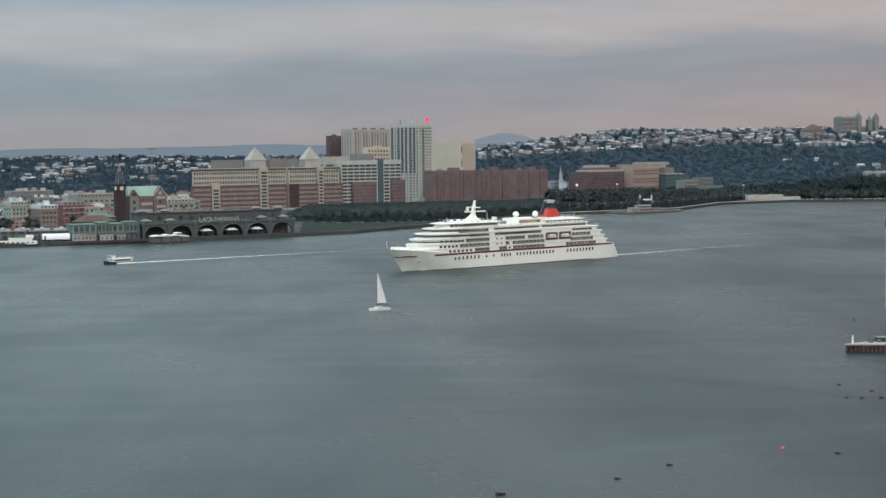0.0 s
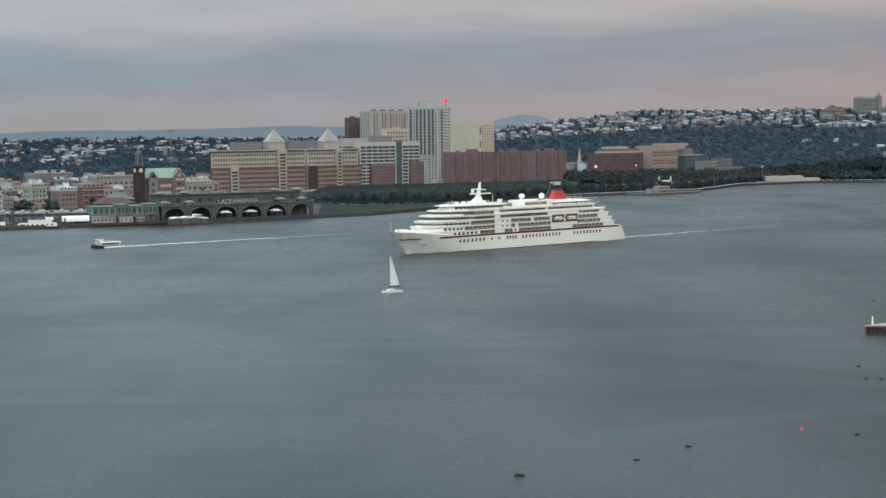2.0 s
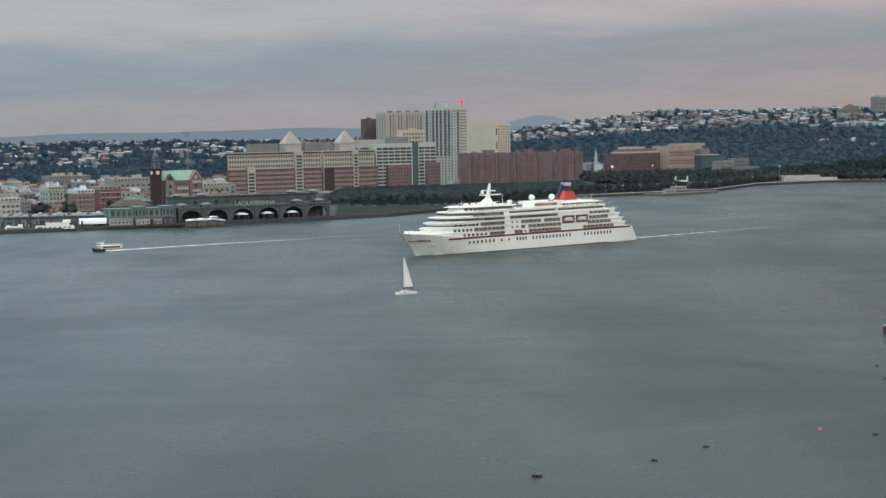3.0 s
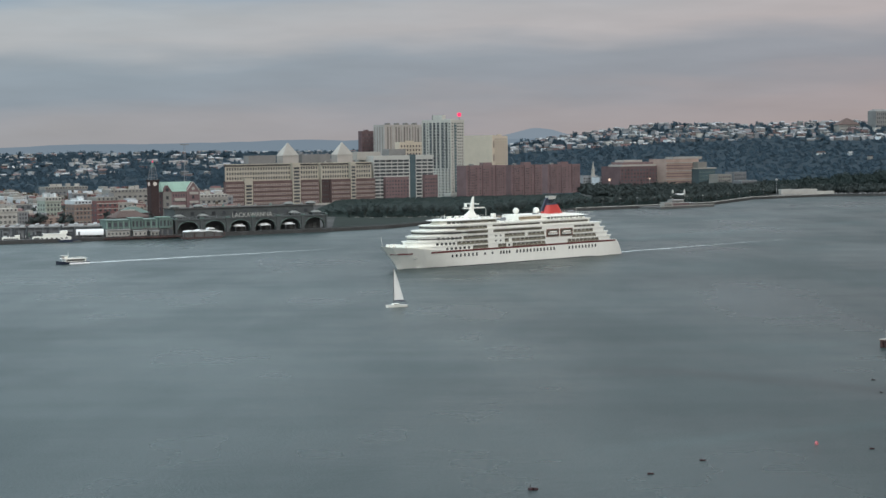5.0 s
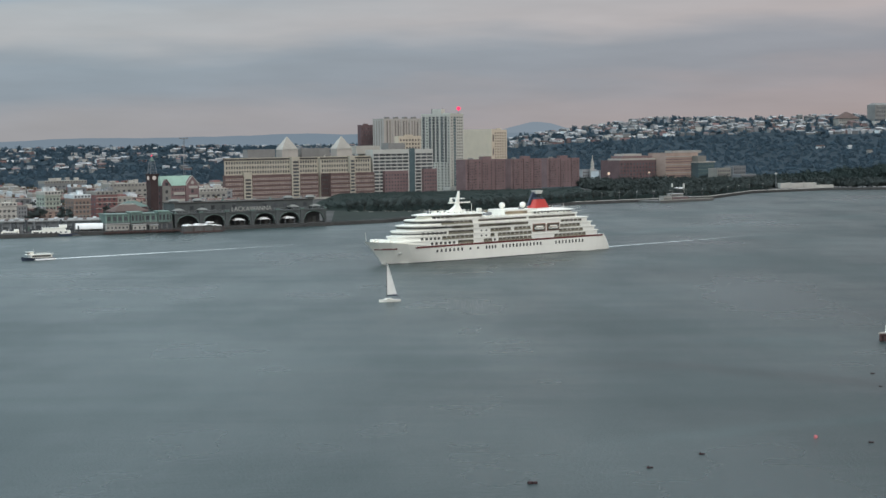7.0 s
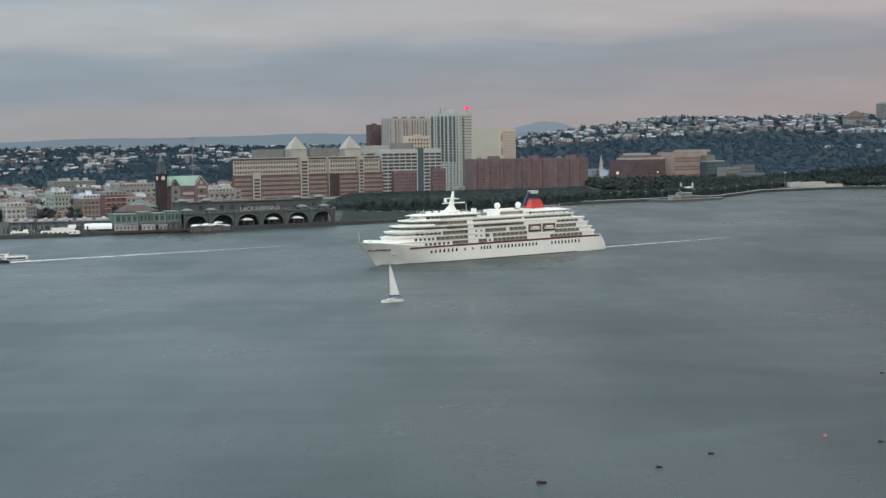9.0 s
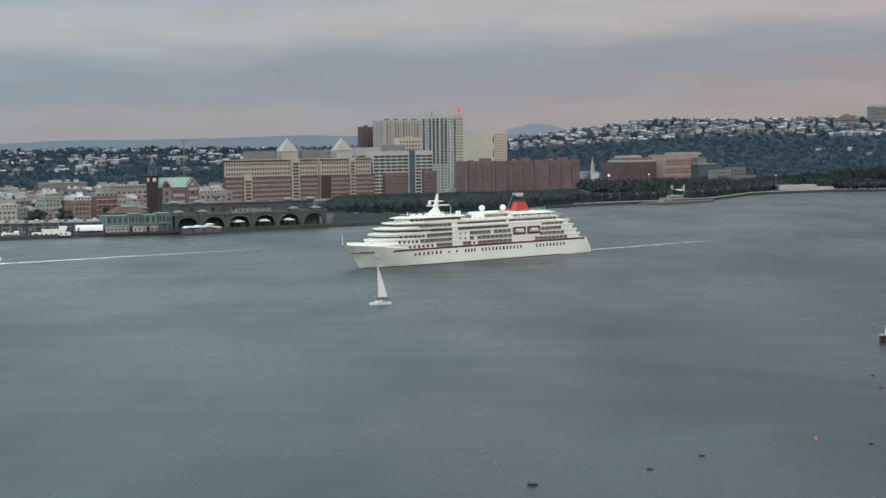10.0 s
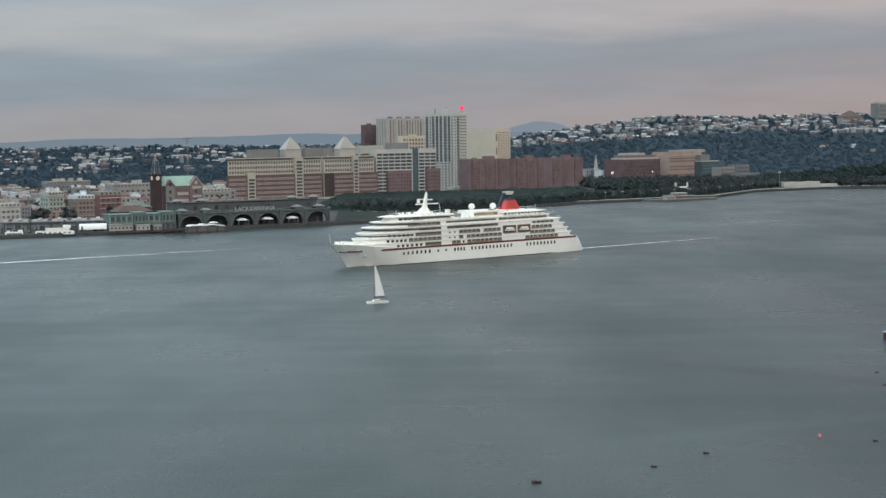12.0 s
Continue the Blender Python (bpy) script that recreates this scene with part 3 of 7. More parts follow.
def built_up(x, y):
    """Where houses stand on the hill: a closed strip along the crest, loose patches lower down on the low west side."""
    f = (y - 2560) / 1000
    patch = noise.noise(Vector((x * 0.008, y * 0.02, 1)))
    if x < -60:
        return f > 0.26 and patch > (0.27 if f < 0.5 else 0.10)
    return f > 0.68 and patch > -0.2


def scarp_spots():
    spots, crest = [], []
    for _ in range(9500):
        y = RNG.uniform(2450, 3620)
        x = RNG.uniform(-0.33, 0.31) * y
        f = (y - 2560) / 1000
        keep = 0.30 if built_up(x, y) else 1.0
        if f < 0.03:
            keep = 0.6
        if RNG.uniform() < keep:
            spots.append((x, y, ground_height(x, y)))
    # taller single trees that stand over the roofs on the crest
    for k in range(420):
        y = RNG.uniform(3340, 3600)
        x = (RNG.uniform(-0.33, -0.01) if k % 5 else RNG.uniform(-0.01, 0.31)) * y
        crest.append((x, y, ground_height(x, y) + 1.0))
    return spots, crest


def make_thicket():
    """The closed leaf canopy between the single crowns."""
    step, verts, faces = 9.0, [], []
    nx, ny = 262, 122
    for j in range(ny):
        for i in range(nx):
            x, y = -1180 + step * i, 2470 + step * j
            z = ground_height(x, y) + 4.6 + 2.2 * noise.noise(Vector((x * 0.06, y * 0.06, 7))) + 1.6 * noise.noise(Vector((x * 0.21, y * 0.21, 2)))
            verts.append((x, y, z))
    for j in range(ny - 1):
        for i in range(nx - 1):
            x, y = -1180 + step * i, 2470 + step * j
            if abs(x) < 0.345 * y and not built_up(x, y):
                k = j * nx + i
                faces.append((k, k + 1, k + nx + 1, k + nx))
    me = bpy.data.meshes.new("thicket")
    me.from_pydata(verts, [], faces)
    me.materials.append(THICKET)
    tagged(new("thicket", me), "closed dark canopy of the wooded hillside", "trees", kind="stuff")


make_thicket()
SCARP, CREST = scarp_spots()
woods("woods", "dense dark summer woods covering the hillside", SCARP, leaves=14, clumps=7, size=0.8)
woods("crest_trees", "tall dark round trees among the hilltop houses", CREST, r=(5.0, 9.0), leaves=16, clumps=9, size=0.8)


# ---------------------------------------------------------------- the cruise ship
K = 1.055


def ship_plan(x0, x1, w, nose=0.0, tail=0.0):
    """Plan of a deck from x0 (aft) to x1 (fore), rounded over the last nose metres, narrowed aft over tail metres."""
    side = []
    if tail:
        side += [(x0, w * 0.78), (x0 + tail, w)]
    else:
        side += [(x0, w)]
    if nose:
        for i in range(1, 8):
            a = i / 8 * math.pi / 2
            side.append((x1 - nose + nose * math.sin(a), w * (0.25 + 0.75 * math.cos(a))))
        side.append((x1, w * 0.22))
    else:
        side.append((x1, w))
    pts = [(x, -y) for x, y in side] + [(x, y) for x, y in reversed(side)]
    return [(x * K, y * K) for x, y in pts]


def make_ship():
    ship = thing("cruise_ship", pose(0, 0, 0), "large white cruise ship with red funnel and dark red band", "ship")
    # hull, lofted from stern to stem
    bm = BM()
    rings = []
    #          x at keel line, x at deck, half width low, half width high, deck height
    stations = [(-1.6, 8.0, 6.5, 11.4, 9.8), (2.0, 10.0, 9.6, 12.0, 9.8), (15, 17, 11.4, 12, 9.8), (40, 40, 12, 12, 9.8), (80, 80, 12, 12, 9.8), (115, 115, 11.9, 12, 9.8),
                (132, 134, 11.0, 12, 9.9), (146, 150, 8.6, 11.8, 10.2), (157, 164, 5.4, 10.6, 11.6), (165, 174, 2.7, 8.0, 12.6), (170, 181, 1.0, 4.4, 13.2), (172.5, 185.2, 0.25, 0.6, 13.7)]
    levels = 8
    for xl, xh, wl, wh, top in stations:
        ring = []
        for i in range(levels + 1):
            f = i / levels
            z = -1.6 + (top + 1.6) * f
            g = f ** 1.3
            ring.append((xl + (xh - xl) * g, wl + (wh - wl) * f ** 0.75, z))
        rings.append(ring)
    vp = [[bm.verts.new((x * K, y * K, z * K)) for x, y, z in ring] for ring in rings]
    vs = [[bm.verts.new((x * K, -y * K, z * K)) for x, y, z in ring] for ring in rings]
    for a in range(len(rings) - 1):
        for i in range(levels):
            bm.faces.new((vp[a + 1][i], vp[a][i], vp[a][i + 1], vp[a + 1][i + 1]))
            bm.faces.new((vs[a][i], vs[a + 1][i], vs[a + 1][i + 1], vs[a][i + 1]))
        bm.faces.new((vp[a + 1][levels], vp[a][levels], vs[a][levels], vs[a + 1][levels]))
        bm.faces.new((vp[a][0], vp[a + 1][0], vs[a + 1][0], vs[a][0]))
    for i in range(levels):
        bm.faces.new((vp[0][i + 1], vp[0][i], vs[0][i], vs[0][i + 1]))
        bm.faces.new((vp[-1][i], vp[-1][i + 1], vs[-1][i + 1], vs[-1][i]))
    part("hull", bm, WHITE, ship, "white steel hull with a raked bow")

    def side_at(x, z):
        """Half width of the hull at x, z."""
        best = 12.0
        for (a, b) in zip(rings, rings[1:]):
            def at(ring):
                for p, q in zip(ring, ring[1:]):
                    if p[2] <= z <= q[2]:
                        f = (z - p[2]) / (q[2] - p[2])
                        return p[0] + (q[0] - p[0]) * f, p[1] + (q[1] - p[1]) * f
                return ring[-1][0], ring[-1][1]
            (xa, wa), (xb, wb) = at(a), at(b)
            if xa <= x <= xb:
                return wa + (wb - wa) * (x - xa) / (xb - xa)
        return best

    # hull band
    for s in (1, -1):
        bm = BM()
        xs = [9.6, 15] + list(range(20, 160, 10)) + [158]
        runs = [xs, [169, 172, 176, 179.5]]
        for run in runs:
            ring = []
            for x in run:
                z = 9.3 if x < 140 else 9.3 - 0.3 * (x - 140) / 40
                y = side_at(x, z) + 0.12
                ring.append([bm.verts.new((x * K, s * v * K, w * K)) for v, w in ((y, z - 0.5), (y + 0.05, z + 0.5), (y - 0.6, z + 0.5), (y - 0.6, z - 0.5))])
            for p, q in zip(ring, ring[1:]):
                for i in range(4):
                    bm.faces.new((p[i], p[(i + 1) % 4], q[(i + 1) % 4], q[i]))
            bm.faces.new(ring[0])
            bm.faces.new(ring[-1])
        part("hull_band", bm, RED_BAND, ship, "dark red painted band")
    # decks: floor height, aft end, fore end, half width, nose, tail
    decks = [(9.8, 11.5, 171, 12.0, 26, 3), (12.5, 14.0, 167, 12.0, 24, 3), (15.5, 17.0, 164, 12.0, 22, 3), (18.5, 20.5, 160, 12.0, 20, 3), (21.4, 29.0, 154, 11.4, 18, 3)]
    for z, x0, x1, w, nose, tail in decks:
        part("deck_house", prism(BM(), ship_plan(x0, x1 - 1.5, w - 0.15, nose, tail), z * K, (z + 2.5) * K), WHITE, ship)
        part("deck_edge", prism(BM(), ship_plan(x0 - 1.0, x1 - 0.7, w + 0.10, nose, tail), (z + 2.5) * K, (z + 2.95) * K), WHITE, ship)
    # bow deck bulwark and breakwater
    bm = BM()
    box(bm, 171 * K, 172 * K, -5 * K, 5 * K, 12.6 * K, 14.2 * K)
    part("breakwater", bm, WHITE, ship)
    bm = BM()
    rod(bm, (184 * K, 0, 13.6 * K), (184.6 * K, 0, 19.0 * K), 0.1)
    part("jackstaff", bm, WHITE, ship)
    for x in (176, 179):
        part("winch", soften(box(BM(), x * K, (x + 1.6) * K, -1.2, 1.2, 12.8 * K, 14.6 * K), 0.2), WHITE, ship)
    # top houses
    part("bridge_top_house", prism(BM(), ship_plan(104, 147, 9.5, 22, 6), 24.3 * K, 26.9 * K, ship_plan(105, 144, 8.9, 22, 6)), WHITE, ship)
    part("bridge_top_roof", prism(BM(), ship_plan(102, 149, 10.2, 24, 6), 26.9 * K, 27.5 * K, ship_plan(104, 145, 9.0, 22, 6)), WHITE, ship)
    part("aft_house", prism(BM(), ship_plan(33, 70, 9.6, 8, 6), 24.3 * K, 26.4 * K), WHITE, ship)
    part("aft_roof", prism(BM(), ship_plan(29, 72, 10.4, 8, 8), 26.4 * K, 27.6 * K, ship_plan(38, 66, 6.5, 8, 6)), WHITE, ship)
    part("dome_deck", prism(BM(), ship_plan(62, 88, 8.5, 5, 0), 24.3 * K, 28.0 * K), WHITE, ship)
    part("pool_roof", prism(BM(), ship_plan(87, 103, 7.0), 24.2 * K, 24.9 * K), WHITE, ship)
    for x, z in ((82.0, 30.4), (65.2, 30.2)):
        bm = BM()
        drum(bm, x * K, 0, 27.6 * K, (z - 1.4) * K, 0.8, 1.0)
        base = part("dome_pedestal", bm, WHITE, ship)
        part("radar_dome", ball(BM(), x * K, 0, z * K, 1.95), WHITE, base)
    # mast
    bm = BM()
    prism(bm, [((x) * K, y * K) for x, y in ((115, -2.6), (124, -2.0), (124, 2.0), (115, 2.6))], 27.4 * K, 31.5 * K, [(x * K, y * K) for x, y in ((116.2, -0.9), (119.0, -0.8), (119.0, 0.8), (116.2, 0.9))])
    prism(bm, [(x * K, y * K) for x, y in ((116.2, -0.8), (119.0, -0.7), (119.0, 0.7), (116.2, 0.8))], 31.5 * K, 40.2 * K, [(x * K, y * K) for x, y in ((115.6, -0.3), (116.6, -0.3), (116.6, 0.3), (115.6, 0.3))])
    mast = part("mast", bm, WHITE, ship, "raked white radar mast")
    part("radar_arm", box(BM(), 107.5 * K, 124 * K, -0.4, 0.4, 33.0 * K, 33.7 * K), WHITE, mast)
    part("yard_arm", box(BM(), 116 * K, 117 * K, -5, 5, 35.6 * K, 36.2 * K), WHITE, mast)
    part("radar_platform", drum(BM(), 122 * K, 0, 34.0 * K, 36.4 * K, 1.0, 0.7), WHITE, mast)
    # funnel
    bm = BM()
    prism(bm, ship_plan(45.6, 60.5, 3.4, 5, 3), 27.2 * K, 33.2 * K, ship_plan(48.6, 57.6, 2.3, 3, 2))
    fun = part("funnel", bm, FUNNEL_RED, ship, "red tapered funnel")
    part("funnel_collar", prism(BM(), ship_plan(48.8, 57.8, 2.3, 3, 2), 33.1 * K, 34.0 * K, ship_plan(49.4, 57.4, 2.0, 3, 2)), BLUE_DARK, fun)
    bm = BM()
    prism(bm, [(x * K, y * K) for x, y in ((57.5, -0.6), (61.5, -0.6), (61.5, 0.6), (57.5, 0.6))], 29.5 * K, 37.6 * K, [(x * K, y * K) for x, y in ((52.5, -0.5), (57, -0.5), (57, 0.5), (52.5, 0.5))])
    part("funnel_fin", bm, BLUE_DARK, fun)
    part("funnel_wing", prism(BM(), [(x * K, y * K) for x, y in ((50.5, -1.5), (55.5, -1.5), (55.5, 1.5), (50.5, 1.5))], 36.6 * K, 38.6 * K, [(x * K, y * K) for x, y in ((50, -1.7), (56, -1.7), (56, 1.7), (50, 1.7))]), PANEL, fun, "pale wing on the funnel top")
    for k in (-0.9, 0.9):
        part("exhaust_pipe", rod(BM(), (52 * K, k, 33.8 * K), (51 * K, k, 36.4 * K), 0.4, 8), DARK, fun)

    def row(x_from, x_to, z, w, h, step, material, name="cabin_window", y=None):
        n = max(1, int(round(abs(x_from - x_to) / step)))
        me = pane(w * K, h * K, material, 0.5)
        for s in (1, -1):
            for i in range(n):
                x = x_to + (x_from - x_to) * (i + 0.5) / n
                part(name, me, material, ship, at=pose(x * K, s * ((y if y is not None else 11.85) * K - 0.12), z * K))

    # portholes low in the hull
    for a, b, n in ((144.6, 123.6, 7), (107.6, 98.4, 4), (95, 61.6, 12), (51.6, 26, 9)):
        for i in range(n):
            x = b + (a - b) * (i + 0.5) / n
            y = side_at(x, 6.7)
            lean = math.degrees(math.atan2(side_at(x + 0.6, 6.7) - side_at(x - 0.6, 6.7), 1.2))
            for s in (1, -1):
                part("porthole", pane(1.15 * K, 1.9 * K, SHIP_GLASS, 0.5), SHIP_GLASS, ship, at=pose(x * K, s * (y * K - 0.15), 6.7 * K, 0, 0, s * lean))
    row(119.6, 118.2, 6.6, 1.3, 1.3, 3, SHIP_GLASS, "porthole", 11.93)
    row(113.8, 112.4, 6.7, 1.3, 1.3, 3, SHIP_GLASS, "porthole", 11.93)
    # small square windows fore
    def deck_half(x, x1, nose, w=11.85):
        f = (x - (x1 - nose)) / nose
        return w if f <= 0 else w * (0.25 + 0.75 * math.sqrt(max(0.0, 1 - f * f)))

    for z, a, c, x1, nose in ((10.9, 149, 129.5, 169.5, 26), (13.8, 155, 141, 165.5, 24), (16.8, 154, 136, 162.5, 22)):
        n = int((a - c) / 2.8)
        for i in range(n):
            x = c + (a - c) * (i + 0.5) / n
            y = deck_half(x, x1, nose)
            lean = math.degrees(math.atan2(deck_half(x + 0.5, x1, nose) - deck_half(x - 0.5, x1, nose), 1.0))
            for s in (1, -1):
                part("cabin_window", pane(1.5 * K, 1.4 * K, SHIP_GLASS, 0.5), SHIP_GLASS, ship, at=pose(x * K, s * (y * K - 0.12), z * K, 0, 0, s * lean))
    # boot topping and anchors
    bm = BM()
    prism(bm, [(x * K, -(side_at(x, 0.2) + 0.06) * K) for x in (0.5, 14, 40, 80, 115, 132, 146, 157, 165, 171)] + [(x * K, (side_at(x, 0.2) + 0.06) * K) for x in (171, 165, 157, 146, 132, 115, 80, 40, 14, 0.5)], -0.4 * K, 0.45 * K)
    part("boot_topping", bm, DARK, ship, "dark waterline paint")
    for s in (1, -1):
        y = s * side_at(166, 6.2) * K
        part("anchor", soften(box(BM(), 165.2 * K, 167.4 * K, y - 0.3, y + 0.3, 5.6 * K, 6.8 * K), 0.15), PANEL, ship)
    # balconies, each run with its glass rail
    for z, runs in ((10.9, ((128, 116.4), (108.5, 102), (97, 70.2), (51.5, 24.5))), (13.8, ((140, 116.4), (103.2, 100), (97.5, 70.2), (47.5, 27))),
                    (16.8, ((135.2, 116.4), (103.2, 87), (84.5, 71), (46.5, 29.5))), (22.4, ((140, 116.4),))):
        for a, b in runs:
            row(a, b, z, 2.75, 1.95, 3.3, BALCONY, "balcony", 11.85 if z < 20 else 11.3)
            for s in (1, -1):
                y = s * (11.95 if z < 20 else 11.42) * K
                part("balcony_rail", box(BM(), b * K, a * K, y - 0.06, y + 0.06, (z - 1.0) * K, (z - 0.15) * K), RAIL_GLASS, ship, "tinted glass balcony rail")
    # the open promenade deck: dark panes paint the gallery's shade between the posts
    for a, b in ((132, 116.4), (112, 73)):
        row(a, b, 19.8, 3.0, 1.5, 3.3, BALCONY, "gallery_opening")
    row(112, 104.5, 13.8, 1.0, 0.9, 3.0, SHIP_GLASS)
    row(112, 104.5, 16.8, 1.0, 0.9, 3.0, SHIP_GLASS)
    row(100.5, 99, 10.9, 1.2, 1.2, 3, SHIP_GLASS)
    for i in range(6):
        x = 128 + 2.6 * i
        y = deck_half(x, 146, 22, 9.3)
        lean = math.degrees(math.atan2(deck_half(x + 0.5, 146, 22, 9.3) - deck_half(x - 0.5, 146, 22, 9.3), 1.0))
        for s in (1, -1):
            part("lounge_window", pane(2.1 * K, 1.3 * K, SHIP_GLASS, 0.7), SHIP_GLASS, ship, at=pose(x * K, s * (y * K - 0.2), 25.6 * K, 0, 0, s * lean))
    # deck clutter: vents, crane, screens
    for x, y, w, h, z in ((94, 3, 3, 2.0, 24.9), (90, -3, 4, 1.6, 24.9), (103, 4, 2.5, 2.2, 27.5), (131, 3, 2.0, 1.6, 27.5), (136, -2, 1.8, 1.3, 27.5), (70, 5, 3, 1.6, 27.0), (38, 3, 4, 1.8, 27.2), (30, -3, 3, 1.5, 27.2)):
        part("deck_locker", soften(box(BM(), x * K, (x + w) * K, (y - 1) * K, (y + 1) * K, (z - 0.3) * K, (z + h) * K), 0.2), WHITE if x % 2 else STEEL, ship)
    for x, z, top in ((108, 27.5, 33), (140, 27.5, 30.5), (33, 27.2, 30), (90, 24.9, 29)):
        part("antenna", rod(BM(), (x * K, 2, z * K), (x * K, 2, top * K), 0.12, 5), WHITE, ship)
    # long glazed strips
    row(146, 132, 19.9, 3.3, 1.0, 3.5, SHIP_GLASS, "promenade_window", 11.85)
    row(134, 107, 25.7, 3.0, 1.3, 3.4, BALCONY, "lounge_window", 9.35)
    row(112, 74, 22.9, 2.9, 1.0, 3.3, BALCONY, "lounge_window", 11.25)
    row(72, 33, 22.9, 3.1, 1.2, 3.5, BALCONY, "aft_window", 11.25)
    row(66, 34, 25.5, 1.7, 1.1, 2.6, SHIP_GLASS, "aft_window", 9.5)
    row(88, 70, 26.2, 3.4, 1.7, 3.8, TEAK_SCREEN, "lounge_window", 8.4)
    row(46, 28, 19.8, 3.0, 1.3, 3.5, BALCONY, "aft_window", 11.85)
    # glass round the fronts of the terraces
    for z, x1, w, nose in ((19.4, 158.7, 12.0, 20), (22.4, 152.7, 11.4, 18), (16.4, 162.7, 12.0, 22)):
        out = ship_plan(x1 - nose - 2, x1 + 0.12, w + 0.06, nose)
        hgt = 1.15 if z > 17 else 0.7
        part("front_glazing", prism(BM(), out, z * K, (z + hgt) * K), SHIP_GLASS, ship)
    # lifeboats in their recess
    for a, b in ((69.2, 59.2), (57.6, 47.6)):
        for s in (1, -1):
            y = s * 12.0 * K
            bm = BM()
            t = 0.35
            for z0, z1, x0, x1 in ((14.2, 14.5, b, a), (18.5, 18.8, b, a)):
                box(bm, x0 * K, x1 * K, y - 0.3, y + 0.3, z0 * K, z1 * K)
            for x in (a, b):
                box(bm, (x - 0.1) * K, (x + 0.1) * K, y - 0.3, y + 0.3, 14.5 * K, 18.5 * K)
            davit = part("davit_frame", bm, ORANGE, ship)
            # dark slab painted as the shade in the davit recess
            part("davit_recess", box(BM(), b * K, a * K, y - 0.32, y + 0.1, 14.5 * K, 18.5 * K), BALCONY, davit)
            m = (a + b) / 2
            bm = BM()
            prism(bm, [((m - 3.0) * K, y - 1.0), ((m + 3.0) * K, y - 1.0), ((m + 3.6) * K, y + 0.3), ((m + 2.6) * K, y + 1.4), ((m - 2.6) * K, y + 1.4), ((m - 3.6) * K, y + 0.3)], 15.4 * K, 16.5 * K,
                  [((m - 3.6) * K, y - 1.2), ((m + 3.6) * K, y - 1.2), ((m + 4.0) * K, y + 0.3), ((m + 3.0) * K, y + 1.7), ((m - 3.0) * K, y + 1.7), ((m - 4.0) * K, y + 0.3)])
            boat = part("lifeboat", bm, WHITE, ship, "white and orange enclosed lifeboat")
            part("gunwale", box(BM(), (m - 3.5) * K, (m + 3.5) * K, y + 1.25, y + 1.6, 16.35 * K, 16.6 * K), ORANGE, boat)
            part("canopy", soften(box(BM(), (m - 2.9) * K, (m + 2.9) * K, y - 0.9, y + 1.3, 16.5 * K, 17.4 * K), 0.5), WHITE, boat)
    # raft canisters along the top decks, small aerial domes by the mast
    raft = mesh_of("raft_canister", rod(BM(), (-0.9, 0, 0), (0.9, 0, 0), 0.55, 8), WHITE)
    for x, y, z in [(36 + 4.2 * i, 10.2, 24.9) for i in range(7)] + [(108 + 4.6 * i, 9.6, 28.0) for i in range(5)] + [(90 + 3.6 * i, 10.4, 25.0) for i in range(4)]:
        for s in (1, -1):
            part("raft_canister", raft, WHITE, ship, at=pose(x * K, s * y * K * (0.86 if z > 27 else 1.0), z * K))
    for x, y, r in ((127, 3.5, 0.9), (110, -2.5, 0.8), (136, 0, 0.7)):
        part("aerial_dome", ball(BM(), x * K, y * K, 28.2 * K, r), WHITE, ship)
    # railings
    for z, x0, x1, y in ((24.4, 27, 136, 11.2), (27.4, 100, 136, 8.8), (27.2, 26, 60, 8.6), (21.5, 20.5, 25, 10.6)):
        for s in (1, -1):
            bm = BM()
            box(bm, x0 * K, x1 * K, s * y * K - 0.05, s * y * K + 0.05, (z + 1.0) * K, (z + 1.1) * K)
            x = x0
            while x <= x1:
                box(bm, x * K - 0.05, x * K + 0.05, s * y * K - 0.05, s * y * K + 0.05, z * K, (z + 1.0) * K)
                x += 2.5
            part("railing", bm, WHITE, ship)
    return ship


def wake_strip(name, label, length, w0, w1, turn=0.0, z=0.12, n=60, seed=1.0):
    """A ragged foam streak along -x from the origin, narrowing and breaking up."""
    bm = BM()
    rows = []
    for i in range(n + 1):
        f = i / n
        x = -length * f
        w = w0 + (w1 - w0) * f
        c = 0.6 * noise.noise(Vector((x * 0.03, seed, 0))) * (1 + 2 * f)
        lo, hi = (w * (0.7 + 0.5 * noise.noise(Vector((x * 0.12, seed + k, 0)))) for k in (2.0, 5.0))
        rows.append((bm.verts.new((x, c - lo / 2, z)), bm.verts.new((x, c + hi / 2, z))))
    for (a, b), (c, d) in zip(rows, rows[1:]):
        bm.faces.new((a, b, d, c))
    ob = new(name, mesh_of(name, bm, FOAM))
    return tagged(ob, label, "wake", kind="stuff")


